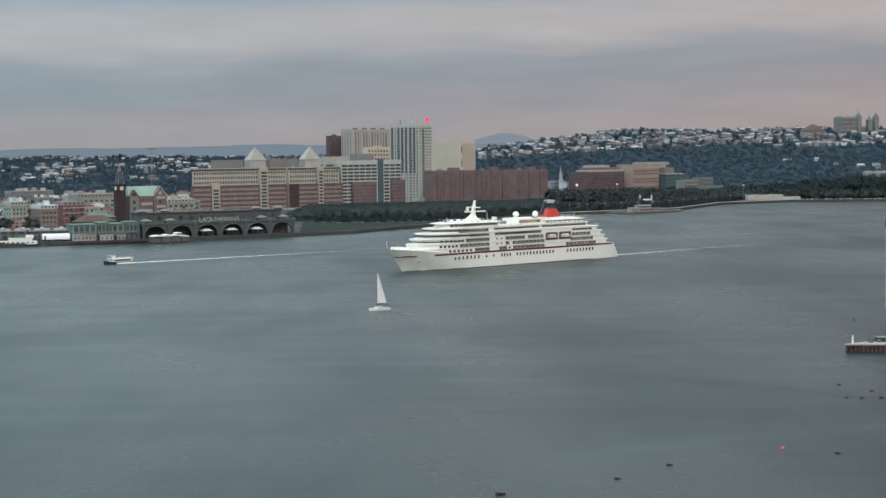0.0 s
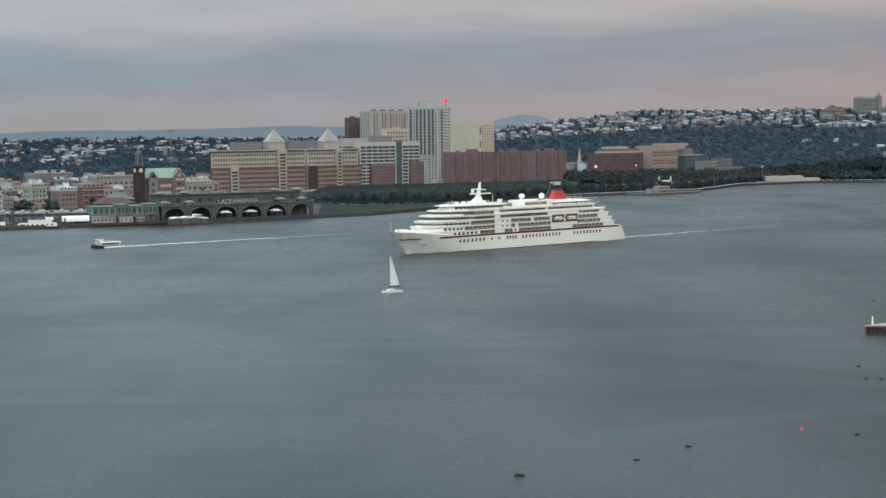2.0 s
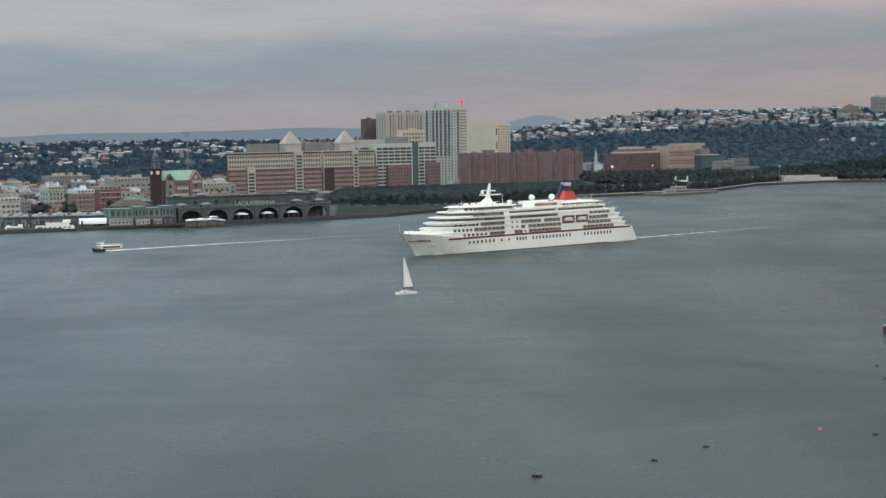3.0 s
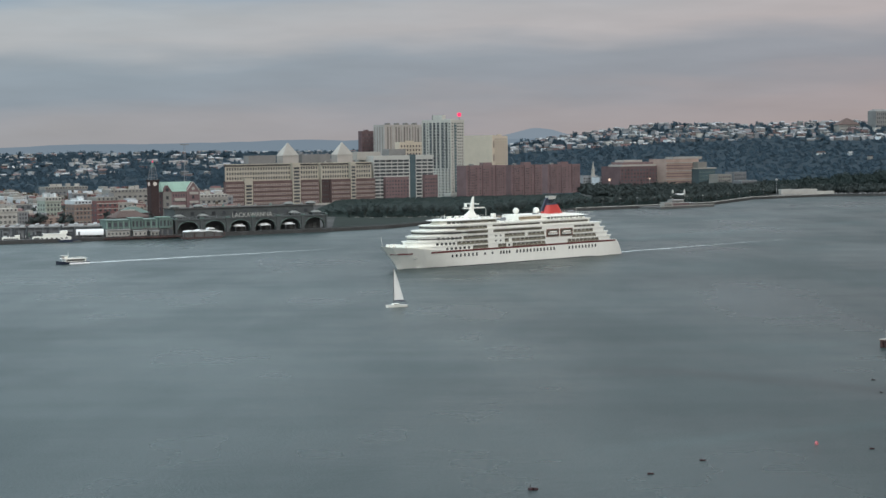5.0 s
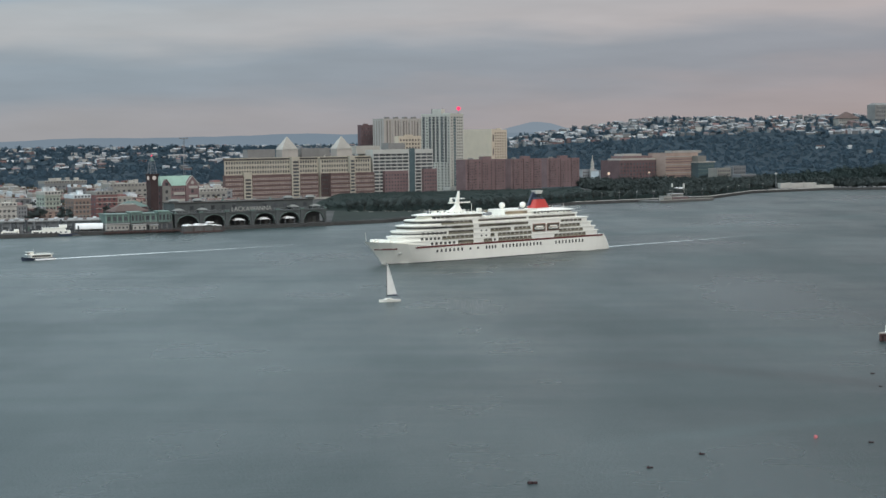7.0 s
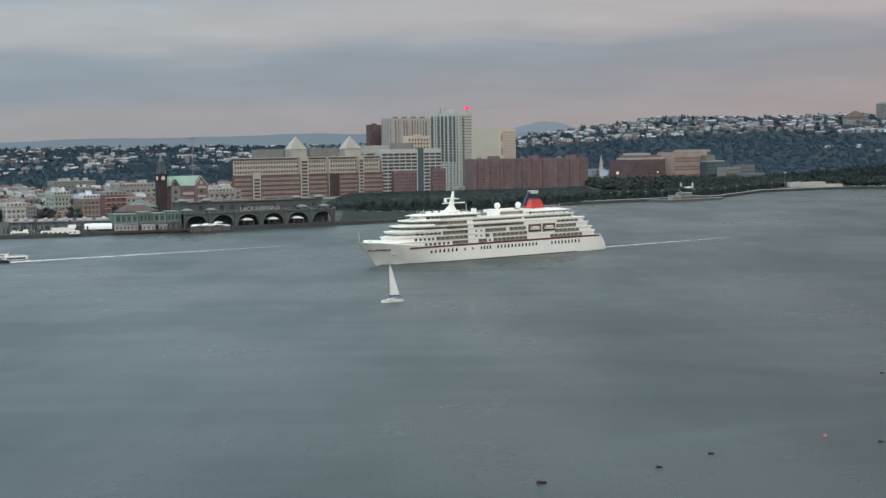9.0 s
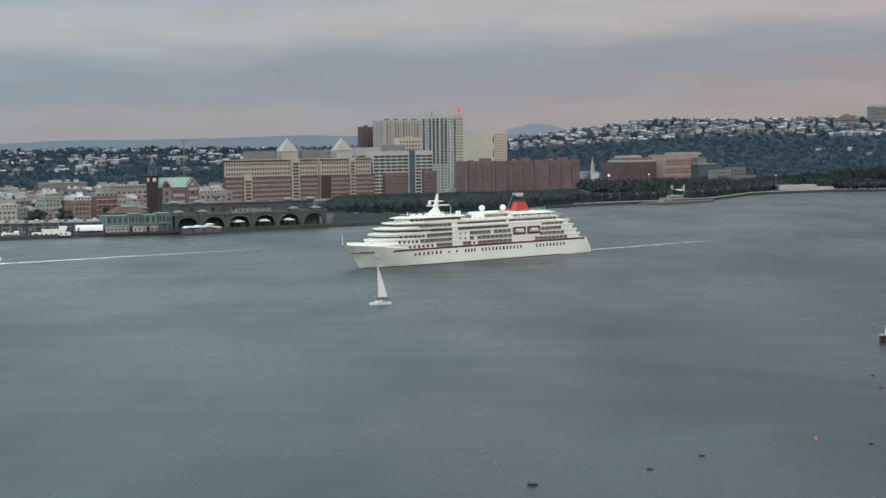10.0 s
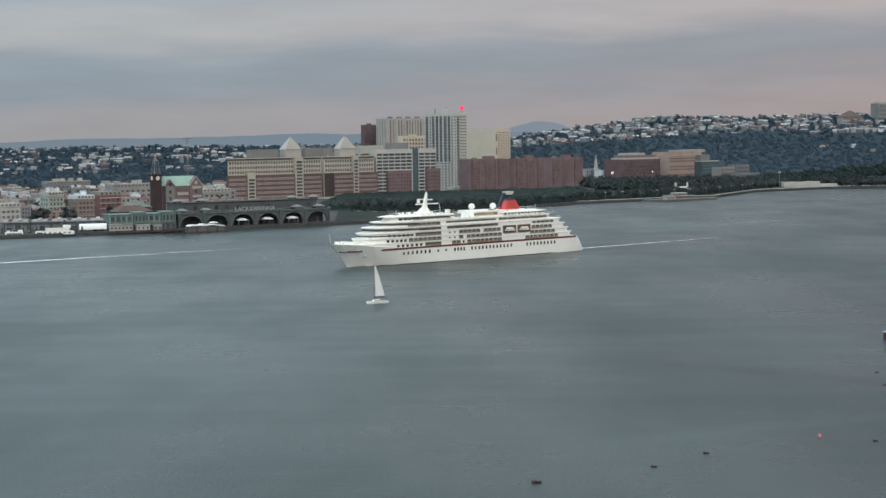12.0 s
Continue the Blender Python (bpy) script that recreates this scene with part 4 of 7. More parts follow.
# ---------------------------------------------------------------- the sailing yacht
def make_yacht():
    y = thing("sailing_yacht", pose(0, 0, 0), "small white sailing yacht with one tall white mainsail", "sailboat")
    bm = BM()
    st = [(-5.2, 1.25, 1.05), (-3.0, 1.7, 1.0), (0, 1.85, 1.0), (2.5, 1.4, 1.1), (4.2, 0.7, 1.2), (5.4, 0.06, 1.35)]
    rings = [[bm.verts.new(p) for p in ((x, -w, h), (x - 0.1, -w * 0.75, -0.3), (x - 0.1, w * 0.75, -0.3), (x, w, h))] for x, w, h in st]
    for p, q in zip(rings, rings[1:]):
        for i in range(4):
            bm.faces.new((p[i], p[(i + 1) % 4], q[(i + 1) % 4], q[i]))
    bm.faces.new(rings[0])
    bm.faces.new(rings[-1])
    bmesh.ops.recalc_face_normals(bm, faces=bm.faces)
    part("hull", bm, WHITE, y)
    cab = part("cabin", soften(box(BM(), -1.2, 2.2, -1.0, 1.0, 1.0, 1.75), 0.2), WHITE, y)
    for s in (1, -1):
        part("cabin_window", box(BM(), -0.8, 1.6, s * 0.99 - 0.04, s * 0.99 + 0.04, 1.25, 1.55), SHIP_GLASS, cab)
    bm = BM()
    prism(bm, [(-4.4, -1.1), (-2.0, -1.1), (-2.0, 1.1), (-4.4, 1.1)], 2.6, 2.8, [(-4.2, -0.9), (-2.2, -0.9), (-2.2, 0.9), (-4.2, 0.9)])
    for px in (-4.3, -2.1):
        for s in (1, -1):
            rod(bm, (px, s, 1.0), (px, s, 2.6), 0.05)
    part("bimini_cover", bm, BLUE_DARK, y, "dark blue canvas cockpit cover")
    m = part("mast", rod(BM(), (1.3, 0, 1.0), (1.3, 0, 18.4), 0.14, 8, 0.09), DARK, y)
    part("boom", rod(BM(), (1.3, 0, 2.7), (-4.0, -0.4, 2.9), 0.10, 8), STEEL, m)
    part("sail_cover", rod(BM(), (1.0, 0, 2.95), (-3.8, -0.4, 3.15), 0.28, 8, 0.18), BLUE_DARK, m)
    bm = BM()
    n = 14
    rows = []
    for i in range(n + 1):
        f = i / n
        z = 3.3 + 14.8 * f
        chord = 4.9 * (1 - f) ** 0.85 + 0.15
        rows.append([(1.15 - chord * c, -0.5 * math.sin(math.pi * c) * (1 - f * 0.5) - 0.4 * c * (1 - f), z) for c in (0, 0.25, 0.5, 0.75, 1.0)])
    front = [[bm.verts.new(p) for p in r] for r in rows]
    back = [[bm.verts.new((x, yy + 0.05, z)) for x, yy, z in r] for r in rows]
    for i in range(n):
        for k in range(4):
            bm.faces.new((front[i][k], front[i + 1][k], front[i + 1][k + 1], front[i][k + 1]))
            bm.faces.new((back[i][k], back[i][k + 1], back[i + 1][k + 1], back[i + 1][k]))
    part("mainsail", bm, SAIL, y, "tall white triangular mainsail")
    part("furled_jib", rod(BM(), (5.2, 0, 1.4), (1.4, 0, 17.2), 0.05, 6, 0.03), STEEL, y)
    bm = BM()
    for a, b in (((-5.1, 0, 1.0), (1.3, 0, 18.2)), ((1.2, 1.7, 1.0), (1.3, 0, 12.0)), ((1.2, -1.7, 1.0), (1.3, 0, 12.0))):
        rod(bm, a, b, 0.03, 4)
    part("rigging", bm, STEEL, y)
    return y


# ---------------------------------------------------------------- the ferry
def make_ferry():
    f = thing("passenger_ferry", pose(0, 0, 0), "small white passenger ferry with a dark hull, speeding", "ferry")
    bm = BM()
    st = [(-14, 3.6, 1.6), (-8, 4.0, 1.7), (4, 4.0, 1.9), (10, 2.8, 2.4), (14, 0.3, 3.1)]
    rings = [[bm.verts.new(p) for p in ((x, -w, h), (x - 0.8, -w * 0.8, -0.4), (x - 0.8, w * 0.8, -0.4), (x, w, h))] for x, w, h in st]
    for p, q in zip(rings, rings[1:]):
        for i in range(4):
            bm.faces.new((p[i], p[(i + 1) % 4], q[(i + 1) % 4], q[i]))
    bm.faces.new(rings[0])
    bm.faces.new(rings[-1])
    bmesh.ops.recalc_face_normals(bm, faces=bm.faces)
    part("hull", bm, BLUE_DARK, f, "dark blue hull")
    cab = part("cabin", soften(box(BM(), -11.5, 7.0, -3.4, 3.4, 1.7, 4.4), 0.3), WHITE, f)
    for s in (1, -1):
        for i in range(8):
            part("window", box(BM(), -9.8 + 2.0 * i, -7.95 + 2.0 * i, s * 3.4 - 0.06, s * 3.4 + 0.06, 2.5, 4.0), SHIP_GLASS, cab)
    part("cabin_roof", box(BM(), -12.5, 7.4, -3.6, 3.6, 4.4, 4.65), WHITE, f)
    wh = part("wheelhouse", prism(BM(), [(4, -2.4), (9.5, -1.9), (9.5, 1.9), (4, 2.4)], 4.65, 7.0, [(4.2, -2.2), (8.6, -1.8), (8.6, 1.8), (4.2, 2.2)]), WHITE, f)
    part("windscreen", prism(BM(), [(7.4, -2.1), (9.3, -1.85), (9.3, 1.85), (7.4, 2.1)], 5.5, 6.3, [(7.3, -2.12), (9.05, -1.85), (9.05, 1.85), (7.3, 2.12)]), SHIP_GLASS, wh)
    part("wheelhouse_roof", box(BM(), 3.6, 9.4, -2.5, 2.5, 7.0, 7.25), WHITE, wh)
    part("mast", rod(BM(), (3.2, 0, 4.6), (2.8, 0, 9.2), 0.12), WHITE, f)
    bm = BM()
    for s in (1, -1):
        box(bm, -12, 3, s * 3.4 - 0.05, s * 3.4 + 0.05, 5.5, 5.62)
        for i in range(7):
            box(bm, -12 + 2.4 * i, -11.9 + 2.4 * i, s * 3.4 - 0.05, s * 3.4 + 0.05, 4.6, 5.5)
    part("railing", bm, WHITE, f)
    part("bow_spray", prism(BM(), [(-14, -4.6), (-2, -4.7), (4, -4.1), (4, 4.1), (-2, 4.7), (-14, 4.6)], -0.1, 1.2, [(-14, -4.0), (-2, -4.1), (3.5, -3.9), (3.5, 3.9), (-2, 4.1), (-14, 4.0)]), TENT, f, "white spray along the hull")
    return f


ship = make_ship()
ship.scale = (1.063, 1.08, 1.0)
yacht = make_yacht()
ferry = make_ferry()
ferry.scale = (0.82, 0.82, 0.78)
ship_wake = wake_strip("ship_wake", "thin white foam wake trailing the ship", 200, 6.0, 3.0, seed=3.0)
ship_bow_wave = wake_strip("bow_wave", "low foam line beside the ship hull", 60, 4.0, 1.0, seed=9.0)
ferry_wake = wake_strip("ferry_wake", "long white foam wake trailing the ferry", 290, 12.0, 5.0, seed=6.0)


def straight(t, start, speed, heading):
    """A pose on a straight course: start x, y, velocity x, y per second."""
    return pose(start[0] + speed[0] * t, start[1] + speed[1] * t, 0, 0, 0, heading)


def motions():
    times = [0.5 * i for i in range(25)]
    sx, sy = (114.8, 1184.1)
    c, s = math.cos(radians(223.7)), math.sin(radians(223.7))
    v = 6.03
    walk(ship, [(t, straight(t, (sx, sy), (v * c, v * s), 223.7)) for t in times])
    walk(ship_wake, [(t, straight(t, (sx - 2 * c, sy - 2 * s), (v * c, v * s), 223.7)) for t in times])
    walk(ship_bow_wave, [(t, straight(t, (sx + 184 * c - 6 * s, sy + 184 * s + 6 * c), (v * c, v * s), 223.7)) for t in times])
    walk(yacht, [(t, straight(t, (-30.2, 797), (-1.39, -1.6), 205)) for t in times])
    walk(ferry, [(t, straight(t, (-219.7, 1145), (-9.05, -7.9), 221)) for t in times])
    fc, fs = math.cos(radians(221)), math.sin(radians(221))
    walk(ferry_wake, [(t, straight(t, (-219.7 - 10 * fc, 1145 - 10 * fs), (-9.05, -7.9), 219.0)) for t in times])


# ---------------------------------------------------------------- the river front
def offices():
    """Long river-front office block: cream upper floors over brick bays, two pyramid-roofed stair towers."""
    x, y, lu, lv, h = -294.9, 2000.0, 209.9, 17.5, 49.3
    b = block("office_building", "long cream office block with brick bays and pyramid roofs", x, y, lu, 24, h, CREAM, roof=GREY_ROOF, skew=16)
    end = lu - 4.7
    part("cornice", box(BM(), -0.6, 130.4, -0.7, 0.4, h - 1.6, h + 0.2), ROOF_DARK, b)
    part("forward_half", box(BM(), 131, end, -6.0, -0.01, -1.5, h + 0.02), CREAM, b, "cream forward half of the block")
    part("cornice", box(BM(), 130.4, end + 0.6, -6.7, -5.6, h - 1.6, h + 0.2), ROOF_DARK, b)
    hb = 34.0 - 4
    bays = [(-2, 22.9, 5.0), (35.3, 89.6, 5.0), (102.5, 128.5, 5.0), (142.7, 171.1, 11.0), (178.7, 207.8, 11.0)]
    for a, c, out in bays:
        bay = part("brick_bay", box(BM(), a, c, -out, 0.2 if out < 6 else -5.9, -1.5, hb), OFFICE_BRICK, b, "red brick bay")
        n = max(3, int((c - a) / 3.4))
        dx = (c - a - 2) / n
        mg = pane(dx * 0.5, 1.3, GLASS, 0.36)
        for r in range(5):
            z = 3.4 + r * (hb - 5.0) / 4.6
            part("window_band", box(BM(), a + 0.8, c - 0.8, -out - 0.12, 0.1 - out, z - 1.3, z + 1.3), OFFICE_BAND, bay)
            for i in range(n):
                part("window", mg, GLASS, bay, at=pose(a + 1 + (i + 0.5) * dx, -0.05 - out, z))
    windows_front(b, 1.5, 130, hb + 0.6, h - 2.0, 36, 3, 0.55, 0.55)
    windows_front(b, 132.5, end - 1, hb + 0.6, h - 2.0, 20, 3, 0.55, 0.55, y=-6.0)
    # flat dark slab painted as the shaded side of the forward bay
    rec = BM()
    box(rec, 131.4, 142.6, -6.4, -5.9, -1.0, hb)
    part("recess", rec, SHADED_BRICK, b)
    windows_front(b, 132, 142, 3, hb, 3, 5, 0.4, 0.3, TOWER_DARK, y=-6.42)
    # bay sides in the same shade-darkened brick
    for a, c in ((22.9, 23.7), (89.6, 90.4), (101.7, 102.5)):
        part("bay_return", box(BM(), a, c, -4.6, 0.1, -1.4, hb - 1.5), SHADED_BRICK, b)
    part("street_wall", box(BM(), -14, lu + 8, -15.0, -13.6, -1.5, 1.4), LIMESTONE, b, "pale low wall along the street")
    for a, c in ((90.4, 101.7), (171.15, 178.65), (23.7, 34.5)):
        back = 0.0 if a < 130 else -6.0
        st = part("stair_bay", box(BM(), a, c, back - 5.6, back + 0.1, -1.5, h + (1.5 if a > 50 else -16)), CREAM, b)
        for r in range(11 if a > 50 else 6):
            part("window", pane((c - a) * 0.7, 2.4, GLASS), GLASS, st, at=pose((a + c) / 2, back - 5.55, 4 + r * (h - 5) / 11))
    for a, c in ((80.8, 103.3), (159.9, 182.6)):
        zt = h + 10.5
        t = part("pyramid_base", box(BM(), a, c, 1, 1 + (c - a) * 0.6, h, zt), TAN, b)
        m, d = (a + c) / 2, 1 + (c - a) * 0.3
        part("pyramid_roof", prism(BM(), [(a - 0.6, 0.4), (c + 0.6, 0.4), (c + 0.6, 1.6 + (c - a) * 0.6), (a - 0.6, 1.6 + (c - a) * 0.6)], zt, zt + 15.5, [(m - 0.3, d - 0.3), (m + 0.3, d - 0.3), (m + 0.3, d + 0.3), (m - 0.3, d + 0.3)]), LIMESTONE, t, "pale pyramid roof")
    for a, c, z in ((34.5, 72.9, 11), (110.5, 151.6, 11.5)):
        part("roof_plant", box(BM(), a, c, 4, 15, h, h + z), GREY_ROOF, b)
    for px in (69.7, 142.5):
        part("vent", soften(box(BM(), px, px + 3, 4, 7, h, h + 3.5), 0.4), PANEL, b)


def white_offices():
    x, y, lu, lv, h = -126.7, 2130.0, 93.7, 5.0, 56.8
    b = block("office_building", "white precast office building with dark ribbon windows and brick insets", x, y, lu, 40, h, PANEL, roof=GREY_ROOF)
    segs = [(0.5, 55.1), (65.8, lu - 0.5)]
    for a, c in segs:
        n = max(2, int((c - a) / 9))
        for r in range(12):
            z = 3.5 + r * (h - 5) / 12
            for i in range(n):
                w = (c - a) / n
                part("window", pane(w * 0.88, 2.8, TOWER_DARK), TOWER_DARK, b, at=pose(a + (i + 0.5) * w, 0.05, z))
    part("glass_core", box(BM(), 56.0, 64.9, -0.6, 3, 0, h + 2), GLASS_TEAL, b, "blue-green glazed stair core")
    for a, c, t in ((14.7, 50.6, 0.47), (75.6, 96.4, 0.50)):
        bay = part("brick_bay", box(BM(), a, c, -5, 0.2, -1.5, h * t + 4), BRICK, b, "dark red brick bay")
        n = max(3, int((c - a) / 4))
        for r in range(6):
            for i in range(n):
                part("window", pane(1.8, 2.0, GLASS), GLASS, bay, at=pose(a + (i + 0.5) * (c - a) / n, -4.95, 4 + r * (h * t) / 6.2))
    part("roof_plant", box(BM(), -14, 22, 16, 34, h - 4, h + 6), LIMESTONE, b)
    part("roof_plant", box(BM(), 34, 60, 14, 30, h, h + 9), GREY_ROOF, b)
    part("roof_edge", box(BM(), -0.3, lu + 0.3, -0.4, 0.3, h - 0.6, h + 0.9), PANEL, b)


def hotel():
    """Slim pale tower with dark balcony bays; the tallest house on the front."""
    x, y, lu, lv, h = -30.6, 2240.0, 21.7, 64.4, 101.3
    b = block("hotel_tower", "tall slim pale tower with dark balcony stacks and red beacon", x, y, lu, lv, h, TOWER_SHELL, category="tower", parapet=2.2)
    floors = 26
    dz = h / floors
    split = 10 * dz
    # broad face: dark balcony stacks above, a grid of windows below
    for v in (9.8, 18.8, 28.2, 36.7, 45.0, 59.2):
        part("balcony_recess", box(BM(), -0.12, 0.3, v - 2.5, v + 2.5, split + 0.5, h - 1.5), TOWER_DARK, b, "dark recessed balcony bay")
    for r in range(10, floors):
        part("floor_edge", box(BM(), -0.5, 0.1, 0.5, lv - 0.3, r * dz - 0.22, r * dz + 0.22), TOWER_SHELL, b)
    for v in (3.6, 14.6, 51.8):
        windows_side(b, v - 1.6, v + 1.6, split, h - 1.5, 1, 16, 0.8, 0.5, TOWER_DARK)
    windows_side(b, 1.5, lv - 1.5, 2, split, 9, 10, 0.6, 0.5, TOWER_DARK)
    for yy in (0.4, 6.6, 13.0, 24.0, 32.4, 41.0, 49.0, 54.6, 63.8):
        part("fin", box(BM(), -0.6, 0.1, yy - 0.45, yy + 0.45, -1, h + 0.8), TOWER_SHELL, b)
    # narrow face: a blue-green glazed strip between rows of windows
    part("glazed_strip", box(BM(), 5.2, 9.2, -0.25, 0.2, 0, h - 2), GLASS_TEAL, b, "blue-green glazed strip")
    for a in (0.8, 10.4, 13.8, 17.4):
        windows_front(b, a, a + 3.2, 2, h - 1, 1, 25, 0.68, 0.52, TOWER_DARK)
    for r in range(floors + 1):
        part("floor_edge", box(BM(), -0.4, lu + 0.2, -0.45, 0.1, r * dz - 0.3, r * dz + 0.35), TOWER_SHELL, b)
    part("plant_room", box(BM(), 2, 8, 22, 42, h, h + 8.5), TOWER_SHELL, b)
    part("plant_room", box(BM(), 2, 8, 3, 18, h, h + 3.2), PANEL, b)
    part("water_tank", drum(BM(), 5, 46, h, h + 9, 1.6, 1.4, 10), GREY_ROOF, b)
    part("aerial", rod(BM(), (6, 24, h + 8.5), (6, 24, h + 11), 0.3, 5), STEEL, b)
    part("mast", rod(BM(), (lu * 0.75, 3, h), (lu * 0.75, 3, h + 7.5), 0.4), STEEL, b)
    part("beacon", ball(BM(), lu * 0.75, 3, h + 8.8, 2.8), BEACON, b, "glowing red aircraft beacon")
    part("podium", box(BM(), -8, lu + 6, -9, 6, -1.5, 7), PANEL, b)


def towers():
    spec = [("apartment_tower", "brown brick apartment tower slab", -164.4, 2480.0, 23.1, 8.8, 90.7, BRICK_DARK, 6, 14),
            ("apartment_tower", "tan concrete apartment tower with vertical window bays", -130.0, 2440.0, 68.5, 25.7, 99.1, TAN, 12, 16),
            ("apartment_tower", "low cream tower block behind the offices", -102.7, 2330.0, 42.4, 10.7, 73.7, BEIGE, 8, 10),
            ("apartment_tower", "blank pale beige tower end wall", 26.1, 2480.0, 6.4, 67.7, 82.5, BEIGE, 1, 3),
            ("apartment_tower", "pale beige apartment tower with rows of windows", 29.7, 2500.0, 24.7, 8.0, 81.7, BEIGE, 5, 15)]
    for name, label, x, y, lu, lv, h, m, cols, rows in spec:
        b = block(name, label, x, y, lu, max(lv, 6), h, m, category="tower")
        if "vertical" not in label:
            windows_front(b, 1, lu - 1, h * 0.25, h - 2, cols, rows, 0.5, 0.5, DIM_GLASS)
        if "vertical" in label:
            for i in range(14):
                c = (i + 0.5) * lu / 14
                part("window_strip", box(BM(), c - 1.1, c + 1.1, -0.15, 0.2, h * 0.25, h - 2 - 2 * (i % 3 == 0)), STRIP_GLASS, b)
            for i in range(5):
                part("pier", box(BM(), i * lu / 4.4, i * lu / 4.4 + 3.0, -1.6, 0.1, 0, h + 0.5), TAN, b)
            for i in range(4):
                part("roof_plant", box(BM(), 8 + i * 16, 14 + i * 16, 4, 9, h, h + 3.5), GREY_ROOF, b)
            for i in range(4):
                c = (i + 0.5) * lv / 4
                part("window_strip", box(BM(), -0.15, 0.2, c - 1.0, c + 1.0, h * 0.3, h - 2), STRIP_GLASS, b)
        elif "blank" not in label:
            part("roof_plant", box(BM(), lu * 0.3, lu * 0.6, 2, 5, h, h + 3), m, b)


def brick_flats():
    for x, y, lu, lv, h in [(-10.7, 2170.0, 65.2, 7.1, 42.5), (49.9, 2300.0, 54.2, 12.2, 41.0), (104.1, 2420.0, 61.3, 12.5, 39.7)]:
        b = block("apartment_block", "red-brown brick apartment block with projecting bays", x, y, lu, 20, h, BRICK, group="brick apartment blocks")
        nb = 3
        for i in range(nb):
            a = (i + 0.2) * lu / nb
            bay = part("bay", box(BM(), a, a + lu / nb * 0.45, -1.8, 0.2, -1.5, h + 0.6), BRICK, b)
            for r in range(11):
                for k in range(3):
                    part("window", pane(1.7, 1.9, DIM_GLASS), DIM_GLASS, bay, at=pose(a + (k + 0.5) * lu / nb * 0.15, -1.75, 4 + r * (h - 5) / 11))
        windows_front(b, 0.5, lu - 0.5, 2, h - 1, 10, 11, 0.35, 0.5, DIM_GLASS)
        part("roof_plant", box(BM(), lu * 0.5, lu * 0.72, 6, 14, h, h + 4.5), BRICK, b)
        part("roof_plant", soften(box(BM(), lu * 0.2, lu * 0.3, 8, 12, h, h + 3), 0.5), GREY_ROOF, b)


def right_bank():
    x, y, lu, lv, h = 209.8, 2450.0, 88.5, 6.0, 35.2
    b = block("apartment_block", "dark red brick block with stepped pale roof terraces", x, y, lu, 40, h, BRICK_DARK)
    windows_front(b, 1, lu - 1, 3, h - 2, 14, 6, 0.5, 0.5)
    for i, (a, c, z) in enumerate(((0.05, 0.9, 3.5), (0.12, 0.8, 7.0), (0.2, 0.6, 10))):
        part("roof_terrace", box(BM(), lu * a, lu * c, 2 + 4 * i, 30, h + z - 3.5, h + z), LIMESTONE if i % 2 == 0 else BRICK, b)
    x, y, lu, lv, h = 279.3, 2480.0, 66.6, 3.5, 44.8
    b = block("apartment_block", "orange-brown brick block with pale balcony bands", x, y, lu, 36, h, TOWN_MATS[1])
    for r in range(10):
        part("balcony_band", box(BM(), 0, lu, -0.9, 0.1, 4 + r * (h - 5) / 10, 5.1 + r * (h - 5) / 10), LIMESTONE if r % 3 == 0 else BRICK, b)
    part("roof_house", box(BM(), lu * 0.3, lu * 1.2, 6, 22, h, h + 4), TOWN_MATS[6], b)
    x, y, lu, lv, h = 329.9, 2500.0, 33.3, 3.5, 30.9
    b = block("office_building", "low green glass office block with a pale roof edge", x, y, lu, 30, h, GLASS_TEAL)
    for r in range(7):
        part("floor_edge", box(BM(), -0.2, lu + 0.2, -0.3, 0.1, r * h / 6 - 0.3, r * h / 6 + 0.3), COPPER_DULL, b)
    part("roof_edge", box(BM(), -1, lu + 2, -1, 28, h, h + 1.4), LIMESTONE, b)
    part("roof_house", box(BM(), 2, lu * 0.6, 4, 20, h, h + 10), TOWN_MATS[6], b)
    for bx, k in (((353.0, 2470.0, 28.4, 4.5, 22.1), 6), ((380.7, 2500.0, 26.6, 4.5, 24.6), 3), ((379.8, 2420.0, 30.6, 4.4, 14.0), 3), ((160.4, 2520.0, 29.4, 5.1, 21.2), 3), ((184.1, 2500.0, 36.2, 5.0, 19.7), 4)):
        x, y, lu, lv, h = bx
        b = block("house_block", "low town block near the water", x, y, lu, 18, h, TOWN_MATS[k], group="low blocks", roof=ROOF_MATS[2])
        windows_front(b, 1, lu - 1, 2, h - 1, 6, 4, 0.5, 0.5)
    # white church steeple
    x, y, z = 175.6, 2520.0, 46.8
    s = thing("church_steeple", pose(x, y, 4), "slender white church steeple above the trees", "church")
    part("steeple_tower", box(BM(), -2.8, 2.8, -2.8, 2.8, -1.5, z - 22), TAN, s)
    bel = part("belfry", prism(BM(), round_plan(0, 0, 2.4, 8), z - 22, z - 14), LIMESTONE, s)
    part("spire", prism(BM(), round_plan(0, 0, 1.8, 8), z - 14, z - 3, round_plan(0, 0, 0.15, 8)), LIMESTONE, bel)
    # low yellow waterside building with a lamp mast
    x, y, lu, lv, h = 409.5, 2275.0, 98.3, 2.0, 5.0
    b = block("boathouse", "long low pale yellow waterside building", x, y, lu * 0.5, 14, h + 1, TOWN_MATS[0], base=3, turn=6, roof=ROOF_MATS[2])
    for i in range(8):
        part("door", box(BM(), 3 + i * 6, 6 + i * 6, -0.2, 0.1, 0, 3.4), TAN, b)
    part("annex", box(BM(), lu * 0.5, lu * 0.74, 0, 10, -1, h - 1.0), TOWN_MATS[0], b)
    x, y, z = 405.9, 2290.0, 22.2
    p = thing("light_mast", pose(x, y, 3), "tall slim floodlight mast by the water", "lamp post")
